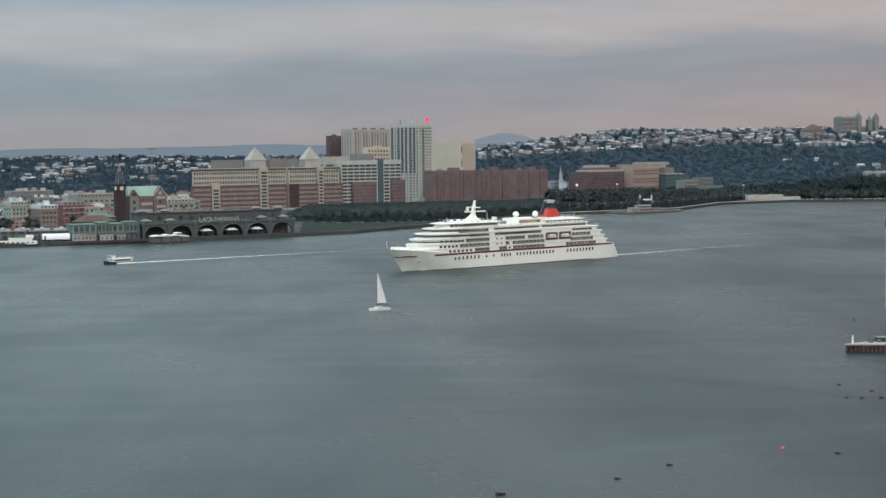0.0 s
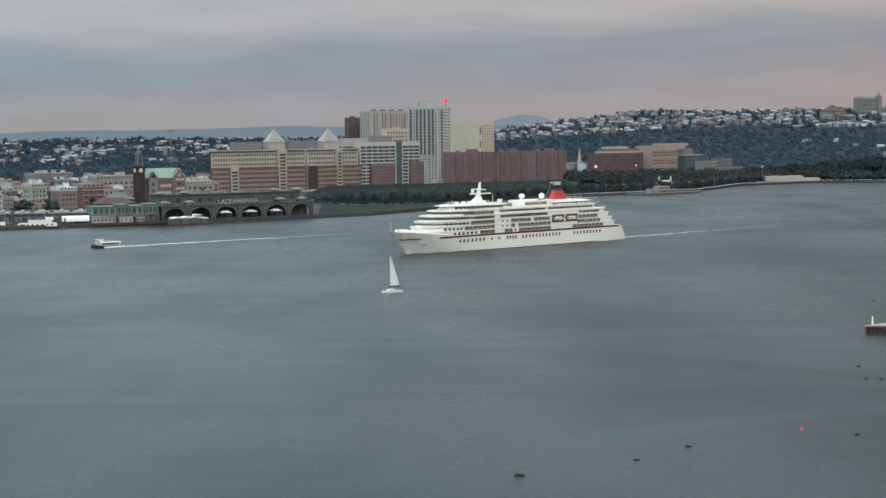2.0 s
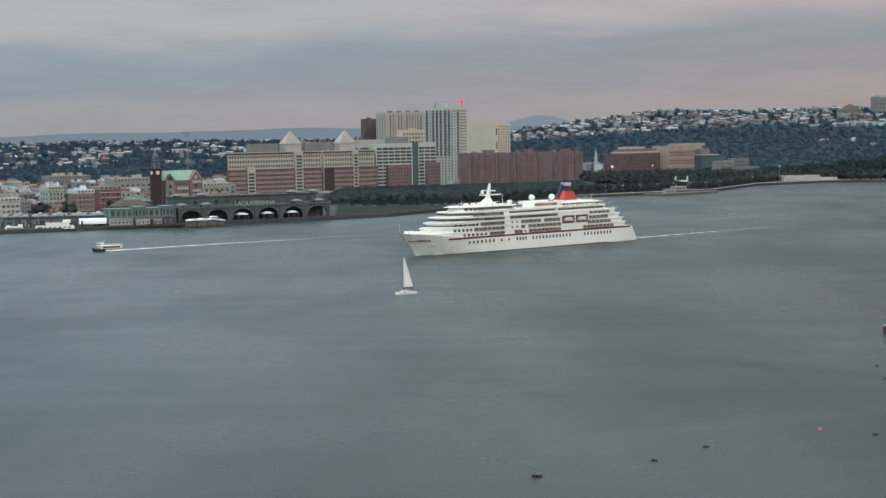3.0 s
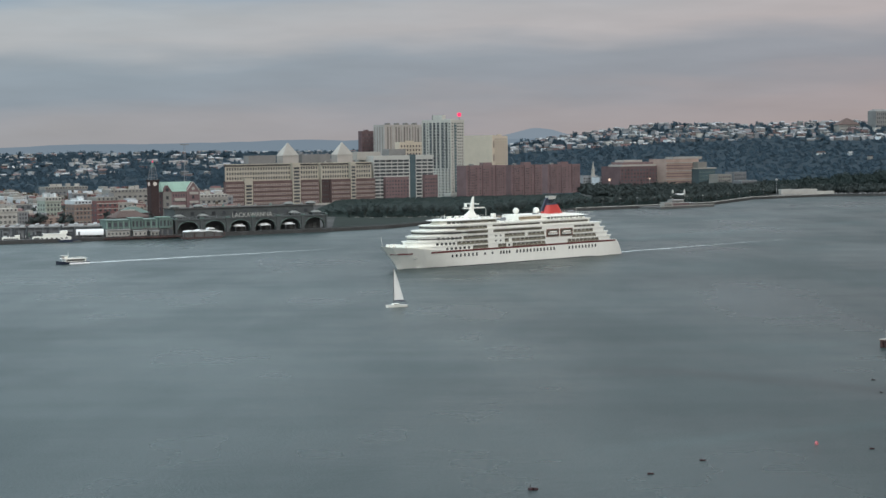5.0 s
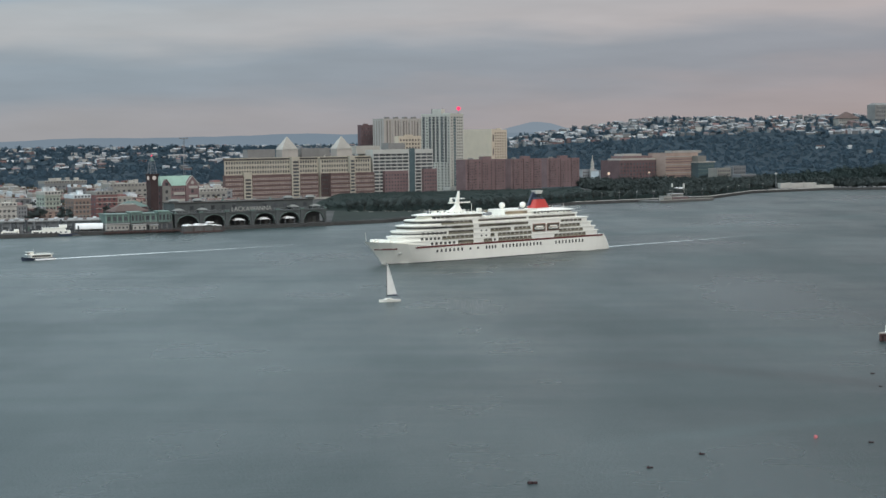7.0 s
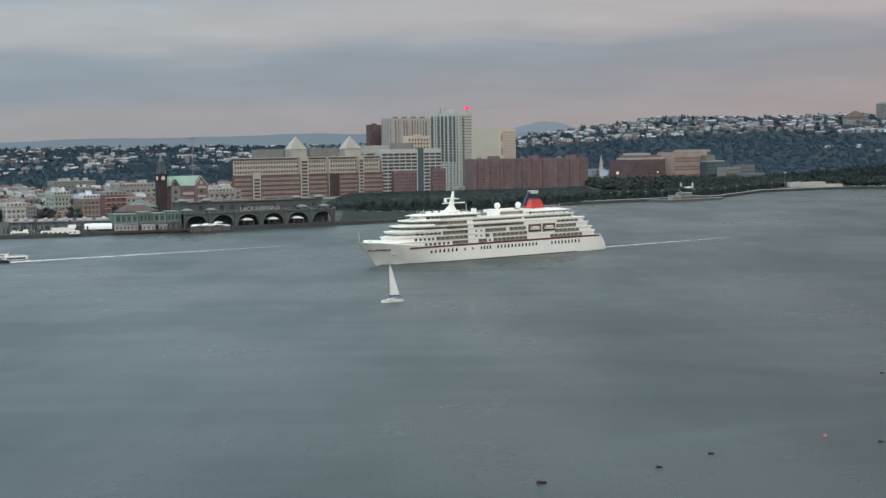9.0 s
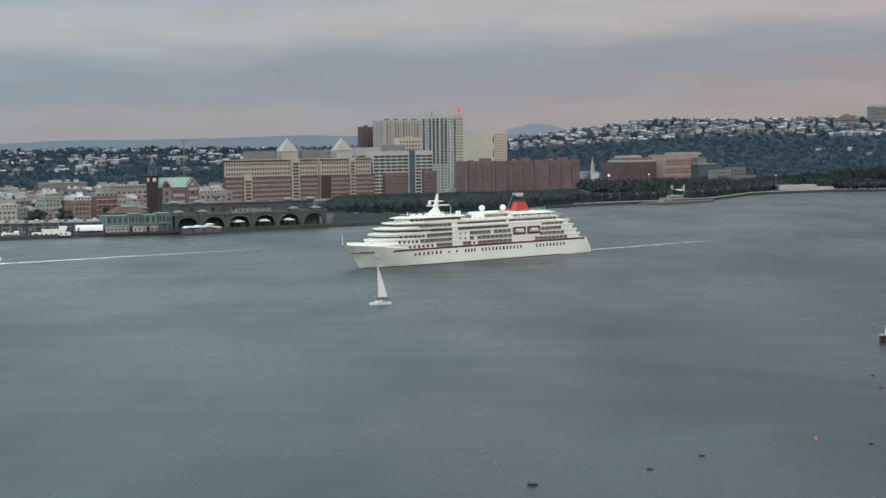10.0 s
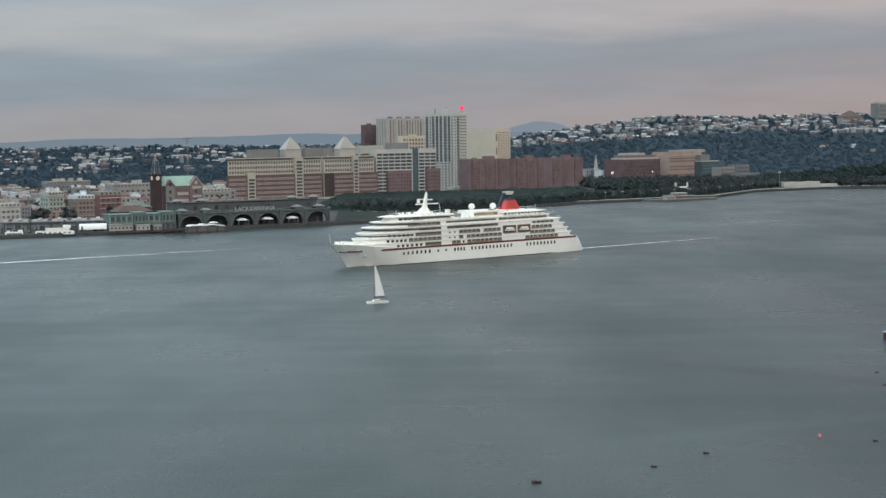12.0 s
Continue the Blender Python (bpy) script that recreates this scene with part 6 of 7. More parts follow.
def quay():
    """Sheds, pontoons and moored boats on the quay west of the wing."""
    x0, y0, _ = -390.4, 1361.4, 0.0
    x1, y1, _ = -305.0, 1380.3, 0.0
    L = math.hypot(x1 - x0, y1 - y0)
    turn = math.degrees(math.atan2(y1 - y0, x1 - x0))
    s = thing("train_shed", pose(x0, y0 + 22, 3, 0, 0, turn), "long low train shed with a pale flat roof", "shed")
    part("roof", box(BM(), 0, L, 0, 40, 7.6, 8.6), ROOF_MATS[2], s)
    for i in range(11):
        part("roof_vent", prism(BM(), [(4 + i * L / 11, 4), (7 + i * L / 11, 4), (7 + i * L / 11, 36), (4 + i * L / 11, 36)], 8.6, 9.2 + 0.5 * (i % 2)), ROOF_MATS[1 + i % 2], s)
    part("back_wall", box(BM(), 0, L, 3, 4, -0.5, 7.6), TOWN_MATS[3], s)
    for i in range(9):
        part("shed_door", box(BM(), 3 + i * (L - 8) / 9, 7 + i * (L - 8) / 9, 2.8, 3.05, -0.4, 3.6 + 0.8 * (i % 2)), (DARK, STONE, COPPER_DULL)[i % 3], s)
    for i in range(14):
        part("post", box(BM(), 2 + i * (L - 4) / 13, 3 + i * (L - 4) / 13, 0.5, 1.5, -0.5, 7.6), STEEL, s)
    d = thing("quay_deck", pose(x0, y0, 0, 0, 0, turn), "dark timber quay deck on piles", "quay")
    part("deck", box(BM(), 0, L, -3, 22, 1.6, 2.6), PILE, d)
    for i in range(30):
        part("fender_post", rod(BM(), (i * L / 30, -3.2, -2), (i * L / 30, -3.2, 3.4), 0.45), PILE, d)
    for i in range(7):
        part("mooring_post", rod(BM(), (6 + i * 9 + 2 * (i % 3), -5.5, -2), (6 + i * 9 + 2 * (i % 3), -5.5, 8.5 + 2.5 * (i % 3)), 0.8), DARK, d)
    # floating pontoons, gangways and stacked gear along the quay
    for k, (a, w, dp) in enumerate(((2, 12, 4), (18, 9, 3.4), (60, 10, 4))):
        p = thing("pontoon", pose(x0, y0, 0, 0, 0, turn), "low grey floating pontoon beside the quay", "pontoon", "quay pontoons")
        part("float", soften(box(BM(), a, a + w, -9.5 - dp, -9.5, -0.4, 0.9), 0.1), STONE, p)
        part("deck", box(BM(), a - 0.2, a + w + 0.2, -9.6 - dp, -9.4, 0.9, 1.1), TOWN_MATS[3], p)
        for i in range(3):
            part("guide_post", rod(BM(), (a + 1 + i * (w - 2) / 2, -9.2, -2), (a + 1 + i * (w - 2) / 2, -9.2, 8.0 + 2.5 * ((i + k) % 2)), 0.7), DARK, p)
        part("gangway", prism(BM(), [(a + w / 2 - 0.8, -9.6), (a + w / 2 + 0.8, -9.6), (a + w / 2 + 0.8, -2.8), (a + w / 2 - 0.8, -2.8)], 1.1, 2.7), STEEL, p)
    for k in range(16):
        a = 3 + k * (L - 8) / 15
        g = thing("quay_crate", pose(x0, y0, 2.6, 0, 0, turn), ("grey storage crate on the quay deck", "white storage crate on the quay deck", "dark gear locker on the quay deck")[k % 3], "crate", "quay crates")
        part("body", soften(box(BM(), a, a + 1.8 + (k * 7 % 4), 8 + (k * 5 % 7), 10.5 + (k * 5 % 7), -0.02, 1.6 + 0.5 * (k % 3)), 0.1), (STONE, TENT, DARK)[k % 3], g)
        part("lid", box(BM(), a - 0.1, a + 1.9 + (k * 7 % 4), 7.9 + (k * 5 % 7), 10.6 + (k * 5 % 7), 1.6 + 0.5 * (k % 3), 1.75 + 0.5 * (k % 3)), (GREY_ROOF, CONCRETE, STEEL)[k % 3], g)
    # white barrel-roofed tent
    tx, ty, _ = -316.5, 1382.1, 0.0
    t = thing("barrel_tent", pose(tx, ty + 4, 2.6, 0, 0, turn), "white barrel-roofed tent on the quay", "tent")
    bm = BM()
    n = 12
    a = [[bm.verts.new((x, -5 * math.cos(math.pi * i / n), 2.0 + 4.6 * math.sin(math.pi * i / n))) for i in range(n + 1)] for x in (-11, 11)]
    for i in range(n):
        bm.faces.new((a[0][i], a[0][i + 1], a[1][i + 1], a[1][i]))
    bm.faces.new(a[0][::-1])
    bm.faces.new(a[1])
    part("canvas", bm, TENT, t)
    fr = BM()
    for x in (-10.5, 0, 10.5):
        for s2 in (-4.9, 4.9):
            rod(fr, (x, s2, -0.2), (x, s2, 2.2), 0.15)
    part("frame", fr, STEEL, t)
    for px, ln, hh in ((-336.9, 31, 1.05), (-349.7, 16, 0.8), (-370.9, 20, 0.9)):
        yy = y0 + (px - x0) * (y1 - y0) / (x1 - x0) - 12
        f = thing("moored_ferry", pose(px, yy, 0, 0, 0, turn + 4), "white double-deck boat moored at the quay", "ferry", "moored boats")
        part("hull", prism(BM(), [(-ln / 2, -2.6), (ln / 2 - 4, -2.6), (ln / 2, 0), (ln / 2 - 4, 2.6), (-ln / 2, 2.6)], -0.5, 2.0, [(-ln / 2, -3), (ln / 2 - 4, -3), (ln / 2 + 1, 0), (ln / 2 - 4, 3), (-ln / 2, 3)]), BLUE_DARK, f)
        c = part("cabin", soften(box(BM(), -ln / 2 + 1, ln / 2 - 5, -2.6, 2.6, 2.0, 4.6), 0.2), WHITE, f)
        for i in range(6):
            part("window", pane(1.6, 1.0, GLASS), GLASS, c, at=pose(-ln / 2 + 3 + i * (ln - 8) / 6, -2.5, 3.4))
        part("upper_deck", box(BM(), -ln / 2 + 1.5, ln / 2 - 6, -2.7, 2.7, 4.6, 4.9), WHITE, f)
        if ln > 25:
            part("middle_deck", soften(box(BM(), -ln / 2 + 4, ln / 2 - 9, -2.4, 2.4, 4.9, 6.9), 0.2), WHITE, f)
            part("sun_deck", box(BM(), -ln / 2 + 3, ln / 2 - 8, -2.7, 2.7, 6.9, 7.15), WHITE, f)
        part("wheelhouse", soften(box(BM(), ln * 0.05, ln * 0.25, -2, 2, 4.9 + (ln > 25) * 2.25, 7.0 * hh + (ln > 25) * 2), 0.2), WHITE, f)


# ---------------------------------------------------------------- town houses
def town_block(i, w, d, h):
    b = block("town_house", "", 0, 0, w, d, h, TOWN_MATS[i % 7], category="house", group="town houses", roof=ROOF_MATS[i % 3], parapet=0.9)
    b.matrix_basis = pose(0, 0, -80, 0, 0, TURN)
    rows, cols = 3 if h > 11 else 2, 3
    windows_front(b, 0.8, w - 0.8, 1.5, h - 0.8, cols, rows, 0.45, 0.52)
    part("chimney", box(BM(), w * 0.75, w * 0.75 + 1.0, d * 0.4, d * 0.4 + 1.6, h, h + 2.4), BRICK_DARK, b)
    if i % 3 == 0:
        tank = BM()
        drum(tank, w * 0.2, d * 0.6, h + 1.6, h + 4.4, 1.5, 1.5, 10)
        for a in (-1, 1):
            rod(tank, (w * 0.2 + a, d * 0.6, h), (w * 0.2 + a, d * 0.6, h + 1.7), 0.12)
        part("water_tank", tank, BARK, b)
    else:
        part("roof_terrace", box(BM(), w * 0.05, w * (0.35 + 0.1 * (i % 4)), d * 0.15, d * 0.9, h + 0.2, h + 2.0 + i % 3), TOWN_MATS[(i + 2) % 7], b)
    sx, sy, sw, sh = RNG.uniform(0.35, 0.6) * w, RNG.uniform(0.1, 0.5) * d, RNG.uniform(2.5, 5.0), RNG.uniform(1.6, 3.4)
    part("rooftop_shed", box(BM(), sx, min(w - 0.2, sx + sw), sy, min(d - 0.2, sy + sw * 0.8), h + 0.01, h + sh), TOWN_MATS[(4, 0, 4, 1, 3)[i % 5]], b)
    part("cornice", box(BM(), -0.35, w + 0.35, -0.4, 0.25, h - 0.3, h + 0.5), LIMESTONE, b)
    return b


TOWN_LABELS = ["cream town building with a flat roof", "peach-coloured brick town building with pale cornice", "red brick town building with a flat roof", "grey town building with a flat roof",
               "white town building with regular windows", "rose-brown brick town building", "tan town building with a dark roof"]


def town():
    kinds = []
    for i in range(14):
        b = town_block(i, 10 + 3.4 * (i % 5), 11 + 3 * (i % 3), 7.0 + 3.0 * ((i * 5) % 4))
        b["label"] = TOWN_LABELS[i % 7]
        kinds.append(b)
    u = (math.cos(radians(TURN)), math.sin(radians(TURN)))
    v = (-u[1], u[0])
    # streets parallel to the river front, house beside house
    k = placed = 0
    for r in range(20):
        s = -640.0 + 37 * (r % 3)
        while s < 700:
            src = kinds[k % 14]
            k = (k * 5 + 3 + r) % 997
            wd = 10 + 3.4 * (kinds.index(src) % 5)
            ox = -420 + u[0] * s + v[0] * (54 * r)
            oy = 1600 + u[1] * s + v[1] * (54 * r)
            left, right = -0.325 * oy, -0.152 * oy
            ok = left < ox < right and 1490 < oy < 2520
            if oy < 1720 and ox > -0.205 * oy:
                ok = False
            if 0.30 < noise.noise(Vector((ox * 0.01, oy * 0.01, 4))):
                ok = False
            if ok and placed < 180:
                m = pose(ox, oy, 3.2, 0, 0, TURN)
                placed += 1
                if src.name in PLACED:
                    copy_thing(src, m)
                else:
                    PLACED.add(src.name)
                    src.matrix_basis = m
            s += wd + (1.5 if k % 4 else 12)
    # a few larger blocks that stand out
    paints = [*TOWN_MATS, MINT]
    for bx, m, lab in (((-369.9, 1560.0, 16.8, 7.3, 23.8), 1, "peach brick block with white upper storey"), ((-358.0, 1600.0, 22.1, 14.7, 25.6), 2, "red brick block with a cream top storey"),
                       ((-398.9, 1850.0, 46.9, 11.1, 26.2), 0, "long low cream-roofed hall behind the houses"), ((-417.2, 1640.0, 16.3, 7.9, 24.9), 7, "pale green block with strip windows"),
                       ((-441.8, 1560.0, 19.6, 8.0, 17.2), 0, "cream warehouse with strip windows"), ((-295.5, 1820.0, 33.8, 7.5, 20.7), 6, "pale yellow stone hall with tall windows"),
                       ((-572.1, 2250.0, 60.5, 10.9, 20.9), 3, "long grey school-like block with a roof mast")):
        x, y, lu, lv, h = bx
        h -= 4.5
        b = block("town_building", lab, x, y, lu, 20, h, paints[m], base=3.2, group="larger town buildings", roof=ROOF_MATS[2])
        windows_front(b, 1, lu - 1, 2, h - 1, max(4, int(lu / 6)), max(2, int(h / 4.5)), 0.5, 0.5)
        windows_side(b, 1, 19, 2, h - 1, 3, max(2, int(h / 4.5)), 0.45, 0.5)
        part("top_storey", soften(box(BM(), -0.4, lu + 0.4, -0.4, 20.4, h + 1.1, h + 4.6), 0.1), TOWN_MATS[4 if m == 1 else 0], b)
        n = max(5, int(lu / 4))
        for i in range(n):
            part("window", pane(1.7, 1.7, GLASS), GLASS, b, at=pose((i + 0.5) * lu / n, -0.45, h + 2.8))
        for i in range(5):
            sx, sy, sw, sh = RNG.uniform(0.02, 0.85) * lu, RNG.uniform(1, 14), RNG.uniform(2, 7), RNG.uniform(1.2, 4.2)
            part("rooftop_shed", box(BM(), sx, min(lu - 0.2, sx + sw), sy, sy + sw * 0.7, h + 4.61, h + 4.6 + sh), TOWN_MATS[(0, 4, 3)[m % 3]], b)
        for i in range(int(h / 5)):
            part("storey_band", box(BM(), -0.25, lu + 0.25, -0.25, 0.1, 4.3 + i * 5, 4.9 + i * 5), TOWN_MATS[0 if m in (1, 2, 5) else 6], b)


def hill_houses():
    kinds = []
    for i in range(10):
        w, d, h = 7 + 2.4 * (i % 4), 8 + 2 * (i % 3), 4.6 + 2.0 * (i % 3)
        hs = thing("hill_house", pose(-1500 - 30 * i, 2100, 3, 0, 0, 0), ("pale wooden hillside house with a pitched roof", "grey flat-roofed hillside house", "cream hillside apartment house")[i % 3], "house", "hillside houses")
        part("wall", box(BM(), 0, w, 0, d, -4, h), TOWN_MATS[(4, 3, 0, 4, 6, 4, 0, 5, 4, 3)[i]], hs)
        if i % 3 == 0:
            part("roof", prism(BM(), [(-0.5, -0.5), (w + 0.5, -0.5), (w + 0.5, d + 0.5), (-0.5, d + 0.5)], h, h + 2.6, [(-0.5, d / 2 - 0.1), (w + 0.5, d / 2 - 0.1), (w + 0.5, d / 2 + 0.1), (-0.5, d / 2 + 0.1)]), ROOF_MATS[(i // 3) % 3], hs)
        else:
            part("roof", box(BM(), -0.4, w + 0.4, -0.4, d + 0.4, h, h + 0.7), ROOF_MATS[i % 3], hs)
        if i % 2:
            windows_front(hs, 0.6, w - 0.6, 0.5, h - 0.5, 2, 1, 0.6, 0.4)
        kinds.append(hs)
    count = 0
    rest = {}
    for _ in range(12000):
        y = float(RNG.uniform(2800, 3640))
        x = float(RNG.uniform(-0.33, 0.31) * y)
        if not built_up(x, y):
            continue
        i = int(RNG.integers(10))
        m = pose(x, y, ground_height(x, y) + 1.5, 0, 0, float(RNG.choice((10, 14, 30, -12, 38))))
        count += 1
        if kinds[i].name not in PLACED:
            PLACED.add(kinds[i].name)
            kinds[i].matrix_basis = m
        elif count <= 285:
            copy_thing(kinds[i], m)
        else:
            rest.setdefault(i % 4, []).append((i, m))
        if count >= 1250:
            break
    # lone houses in the woods lower down
    for x, y, i in ((598.6, 2985.0, 3), (652.2, 2980.0, 0), (698.6, 2865.0, 6), (723.5, 2850.0, 5), (668.5, 2900.0, 4)):
        copy_thing(kinds[i], pose(x, y - 12, ground_height(x, y) + 3.5, 0, 0, 8))
    x, y = 712.0, 2750.0
    g = ground_height(x, y)
    b = thing("hillside_hall", pose(x, y, g + 4, 0, 0, 10), "long low white hall with a red end on the hillside", "building")
    part("wall", box(BM(), -26, 20, 0, 14, -6, 6), TOWN_MATS[4], b)
    part("red_end", box(BM(), 20, 30, -0.3, 14, -6, 7.5), FUNNEL_RED, b)
    part("roof", prism(BM(), [(-27, -1), (20, -1), (20, 15), (-27, 15)], 6, 9, [(-25, 6), (20, 6), (20, 8), (-25, 8)]), ROOF_MATS[0], b)
    windows_front(b, -24, 18, 0, 5, 8, 1, 0.5, 0.5)
    # the rest, too small to tell apart
    bm = BM()
    for k in rest:
        for i, m in rest[k]:
            w, d, h = 7 + 2.4 * (i % 4), 8 + 2 * (i % 3), 4.6 + 2.0 * (i % 3)
            n = len(bm.verts)
            box(bm, 0, w, 0, d, -4, h)
            prism(bm, [(-0.5, -0.5), (w + 0.5, -0.5), (w + 0.5, d + 0.5), (-0.5, d + 0.5)], h, h + 2.2, [(-0.5, d / 2 - 0.1), (w + 0.5, d / 2 - 0.1), (w + 0.5, d / 2 + 0.1), (-0.5, d / 2 + 0.1)])
            bm.verts.ensure_lookup_table()
            for v in bm.verts[n:]:
                v.co = m @ v.co
    ob = new("far_houses", mesh_of("far_houses", bm, FAR_HOUSE))
    tagged(ob, "crowded pale houses along the hilltop", "houses", kind="stuff")


# ---------------------------------------------------------------- pier, buoys, park
def near_pier():
    x, y, _ = 147.3, 618.6, 0.0
    p = thing("pier", pose(x, y, 0, 0, 0, -4), "old timber pier end with a pale concrete deck", "pier")
    plan = [(0, 0), (60, 0), (60, 24), (34, 20), (9, 7)]
    part("crib", soften(prism(BM(), plan, -2, 2.5), 0.15), PILE, p)
    part("deck", soften(prism(BM(), [(-0.4, -0.3), (60.3, -0.3), (60.3, 24.3), (34, 20.3), (8.8, 7.4)], 2.5, 3.2), 0.1), LIMESTONE, p)
    part("edge_beam", box(BM(), 0, 60, -0.72, -0.35, 2.2, 2.75), PILE, p)
    bm = BM()
    prism(bm, [(9, 6.2), (34, 19.0), (34, 19.8), (9, 7.0)], 3.2, 4.2)
    part("back_wall", bm, STONE, p)
    for i in range(40):
        part("fender_post", rod(BM(), (0.4 + i * 1.5 + 0.3 * math.sin(i * 2.3), -0.3, -2), (0.4 + i * 1.5, -0.3, 2.35 - 0.5 * (i % 4 == 1)), 0.42 + 0.1 * math.sin(i * 1.7), 7), PILE, p)
    for i in range(6):
        part("rubble", soften(box(BM(), 9 + i * 3.1, 10.6 + i * 3.1, 3 + i % 3, 4.4 + i % 3, 3.15, 3.9 + 0.3 * (i % 3)), 0.25), STONE, p)
    l = thing("pier_light", pose(x + 2.9, y + 1.2, 3.2), "white pier light with a tall thin pole and dark lamp", "lamp post")
    part("housing", drum(BM(), 0, 0, 0, 3.0, 0.42, 0.3), WHITE, l)
    part("pole", rod(BM(), (0, 0, 2.2), (0.4, 0, 8.6), 0.05), STEEL, l)
    part("lamp", soften(box(BM(), 0.1, 0.7, -0.3, 0.3, 8.4, 9.2), 0.1), DARK, l)
    b = thing("work_hut", pose(x + 13.2, y + 5, 3.2), "low dark hut on the pier deck", "hut")
    part("wall", box(BM(), 0, 7, 0, 4, -0.1, 1.5), DARK, b)
    part("roof", box(BM(), -0.3, 7.3, -0.3, 4.3, 1.5, 1.8), STEEL, b)
    tx, ty, _ = 175.3, 670.4, 3.2
    top, cap, ledge = 45.9, 43.2, 10.8
    v = thing("ventilation_tower", pose(tx, ty, 0, 0, 0, -16), "tall tan brick ventilation tower with a dark roof edge", "tower")
    part("foundation", soften(box(BM(), 0.3, 22.7, 0.3, 22.7, -3, 3.2), 0.2), STONE, v)
    part("base", soften(box(BM(), 0.7, 22.3, 0.7, 22.3, 3.2, ledge), 0.12), TOWER_TAN, v)
    part("ledge", soften(box(BM(), 0.2, 22.8, 0.2, 22.8, ledge, ledge + 0.7), 0.1), LIMESTONE, v)
    part("core", box(BM(), 0.9, 22.1, 0.9, 22.1, ledge + 0.7, cap), TOWER_BRICK, v)
    for px, py in ((0, 0), (20.9, 0), (0, 20.9), (20.9, 20.9)):
        part("corner_pier", soften(box(BM(), px, px + 2.1, py, py + 2.1, ledge + 0.7, cap), 0.1), TOWER_TAN, v)
    for k in range(3):
        part("pilaster", soften(box(BM(), 6.0 + k * 5.0, 7.0 + k * 5.0, 0.35, 0.9, ledge + 0.7, cap - 3), 0.08), TOWER_TAN, v)
    part("frieze", box(BM(), 0.4, 22.6, 0.4, 22.6, cap - 3.0, cap - 0.01), TOWER_TAN, v)
    part("roof_edge", soften(box(BM(), -0.2, 23.2, -0.2, 23.2, cap, top), 0.15), DARK, v)


def promenade():
    """The pale quay edge of the far park, its lamps, bandstand and parked cars."""
    pts = [p for p in SHORE if 99.2 < p[0] < 480.6]
    bm = BM()
    prism(bm, [(x, y + 0.4) for x, y in pts] + [(x - 1, y + 7) for x, y in reversed(pts)], 2.9, 3.5)
    tagged(new("pavement", mesh_of("pavement", bm, CONCRETE)), "pale riverside promenade along the seawall", "pavement", kind="structure")
    lamp = None
    for k in range(15):
        x = 143.7 + k * 21.0
        m = pose(x, shore_y(x) + 9, 3.0)
        if lamp is None:
            lamp = thing("promenade_lamp", m, "slim grey lamp post on the promenade", "lamp post", "promenade lamps")
            part("pole", rod(BM(), (0, 0, -0.2), (0, 0, 8.5), 0.16, 6, 0.1), STEEL, lamp)
            part("lamp_head", soften(box(BM(), -0.9, 0.9, -0.3, 0.3, 8.4, 8.9), 0.1), PANEL, lamp)
        else:
            copy_thing(lamp, m)
    x, y, _ = 252.7, 2148.7, 3.0
    b = thing("bandstand", pose(x, y - 40, 3.0, 0, 0, 20), "white open bandstand with two slim towers", "pavilion")
    for s in (-8, 8):
        part("tower", prism(BM(), [(s - 1.4, -1.4), (s + 1.4, -1.4), (s + 1.4, 1.4), (s - 1.4, 1.4)], -0.2, 13, [(s - 0.7, -0.7), (s + 0.7, -0.7), (s + 0.7, 0.7), (s - 0.7, 0.7)]), PANEL, b)
    part("stage_roof", prism(BM(), [(-7, -3), (7, -3), (7, 4), (-7, 4)], 6, 8, [(-6, -2), (6, -2), (6, 3), (-6, 3)]), TENT, b)
    part("stage", box(BM(), -9, 9, -4, 5, -0.2, 1.2), STONE, b)
    # low concrete pier and terraces before the bandstand
    ax, ay, _ = 208.7, 1904.3, 0.0
    bx, by, _ = 276.9, 1964.8, 0.0
    ln = math.hypot(bx - ax, by - ay)
    tn = math.degrees(math.atan2(by - ay, bx - ax))
    p = thing("pier", pose(ax, ay, 0, 0, 0, tn), "low grey concrete pier before the bandstand", "pier")
    part("deck", soften(prism(BM(), [(0, 0), (ln, 0), (ln - 4, 16), (0, 34)], -2, 2.4), 0.2), STONE, p)
    part("edge_beam", box(BM(), 0, ln - 0.5, -0.3, 0.6, 2.4, 3.2), CONCRETE, p)
    for i in range(7):
        part("bollard", drum(BM(), 4 + i * (ln - 8) / 6, 1.6, 2.4, 3.5, 0.35, 0.3, 8), DARK, p)
    c = thing("terrace_pavilion", pose(ax, ay, 2.4, 0, 0, tn), "pale low terrace pavilion with flat roofs on the pier", "pavilion")
    for a, w, y0, z0, z1, m in ((4, 14, 4, 0, 4.5, TOWN_MATS[6]), (20, 26, 5, 0, 3.2, TOWN_MATS[5]), (22, 20, 9, 3.2, 6.6, TOWN_MATS[0]), (48, 10, 6, 0, 2.6, TOWN_MATS[6])):
        part("terrace", box(BM(), a + 6, a + w + 6, y0, y0 + 7, z0 - 0.1, z1), m, c)
        part("roof", soften(box(BM(), a + 5.4, a + w + 6.6, y0 - 0.7, y0 + 7.4, z1, z1 + 0.4), 0.1), ROOF_MATS[2], c)
        for i in range(int(w / 3)):
            part("window", pane(1.5, 1.6, GLASS), GLASS, c, at=pose(a + 7.6 + i * 3, y0 - 0.05, z0 + 1.6))
    rail = thing("pier_railing", pose(0, 0, 3.0), "dark steel railing along the pier edge", "railing")
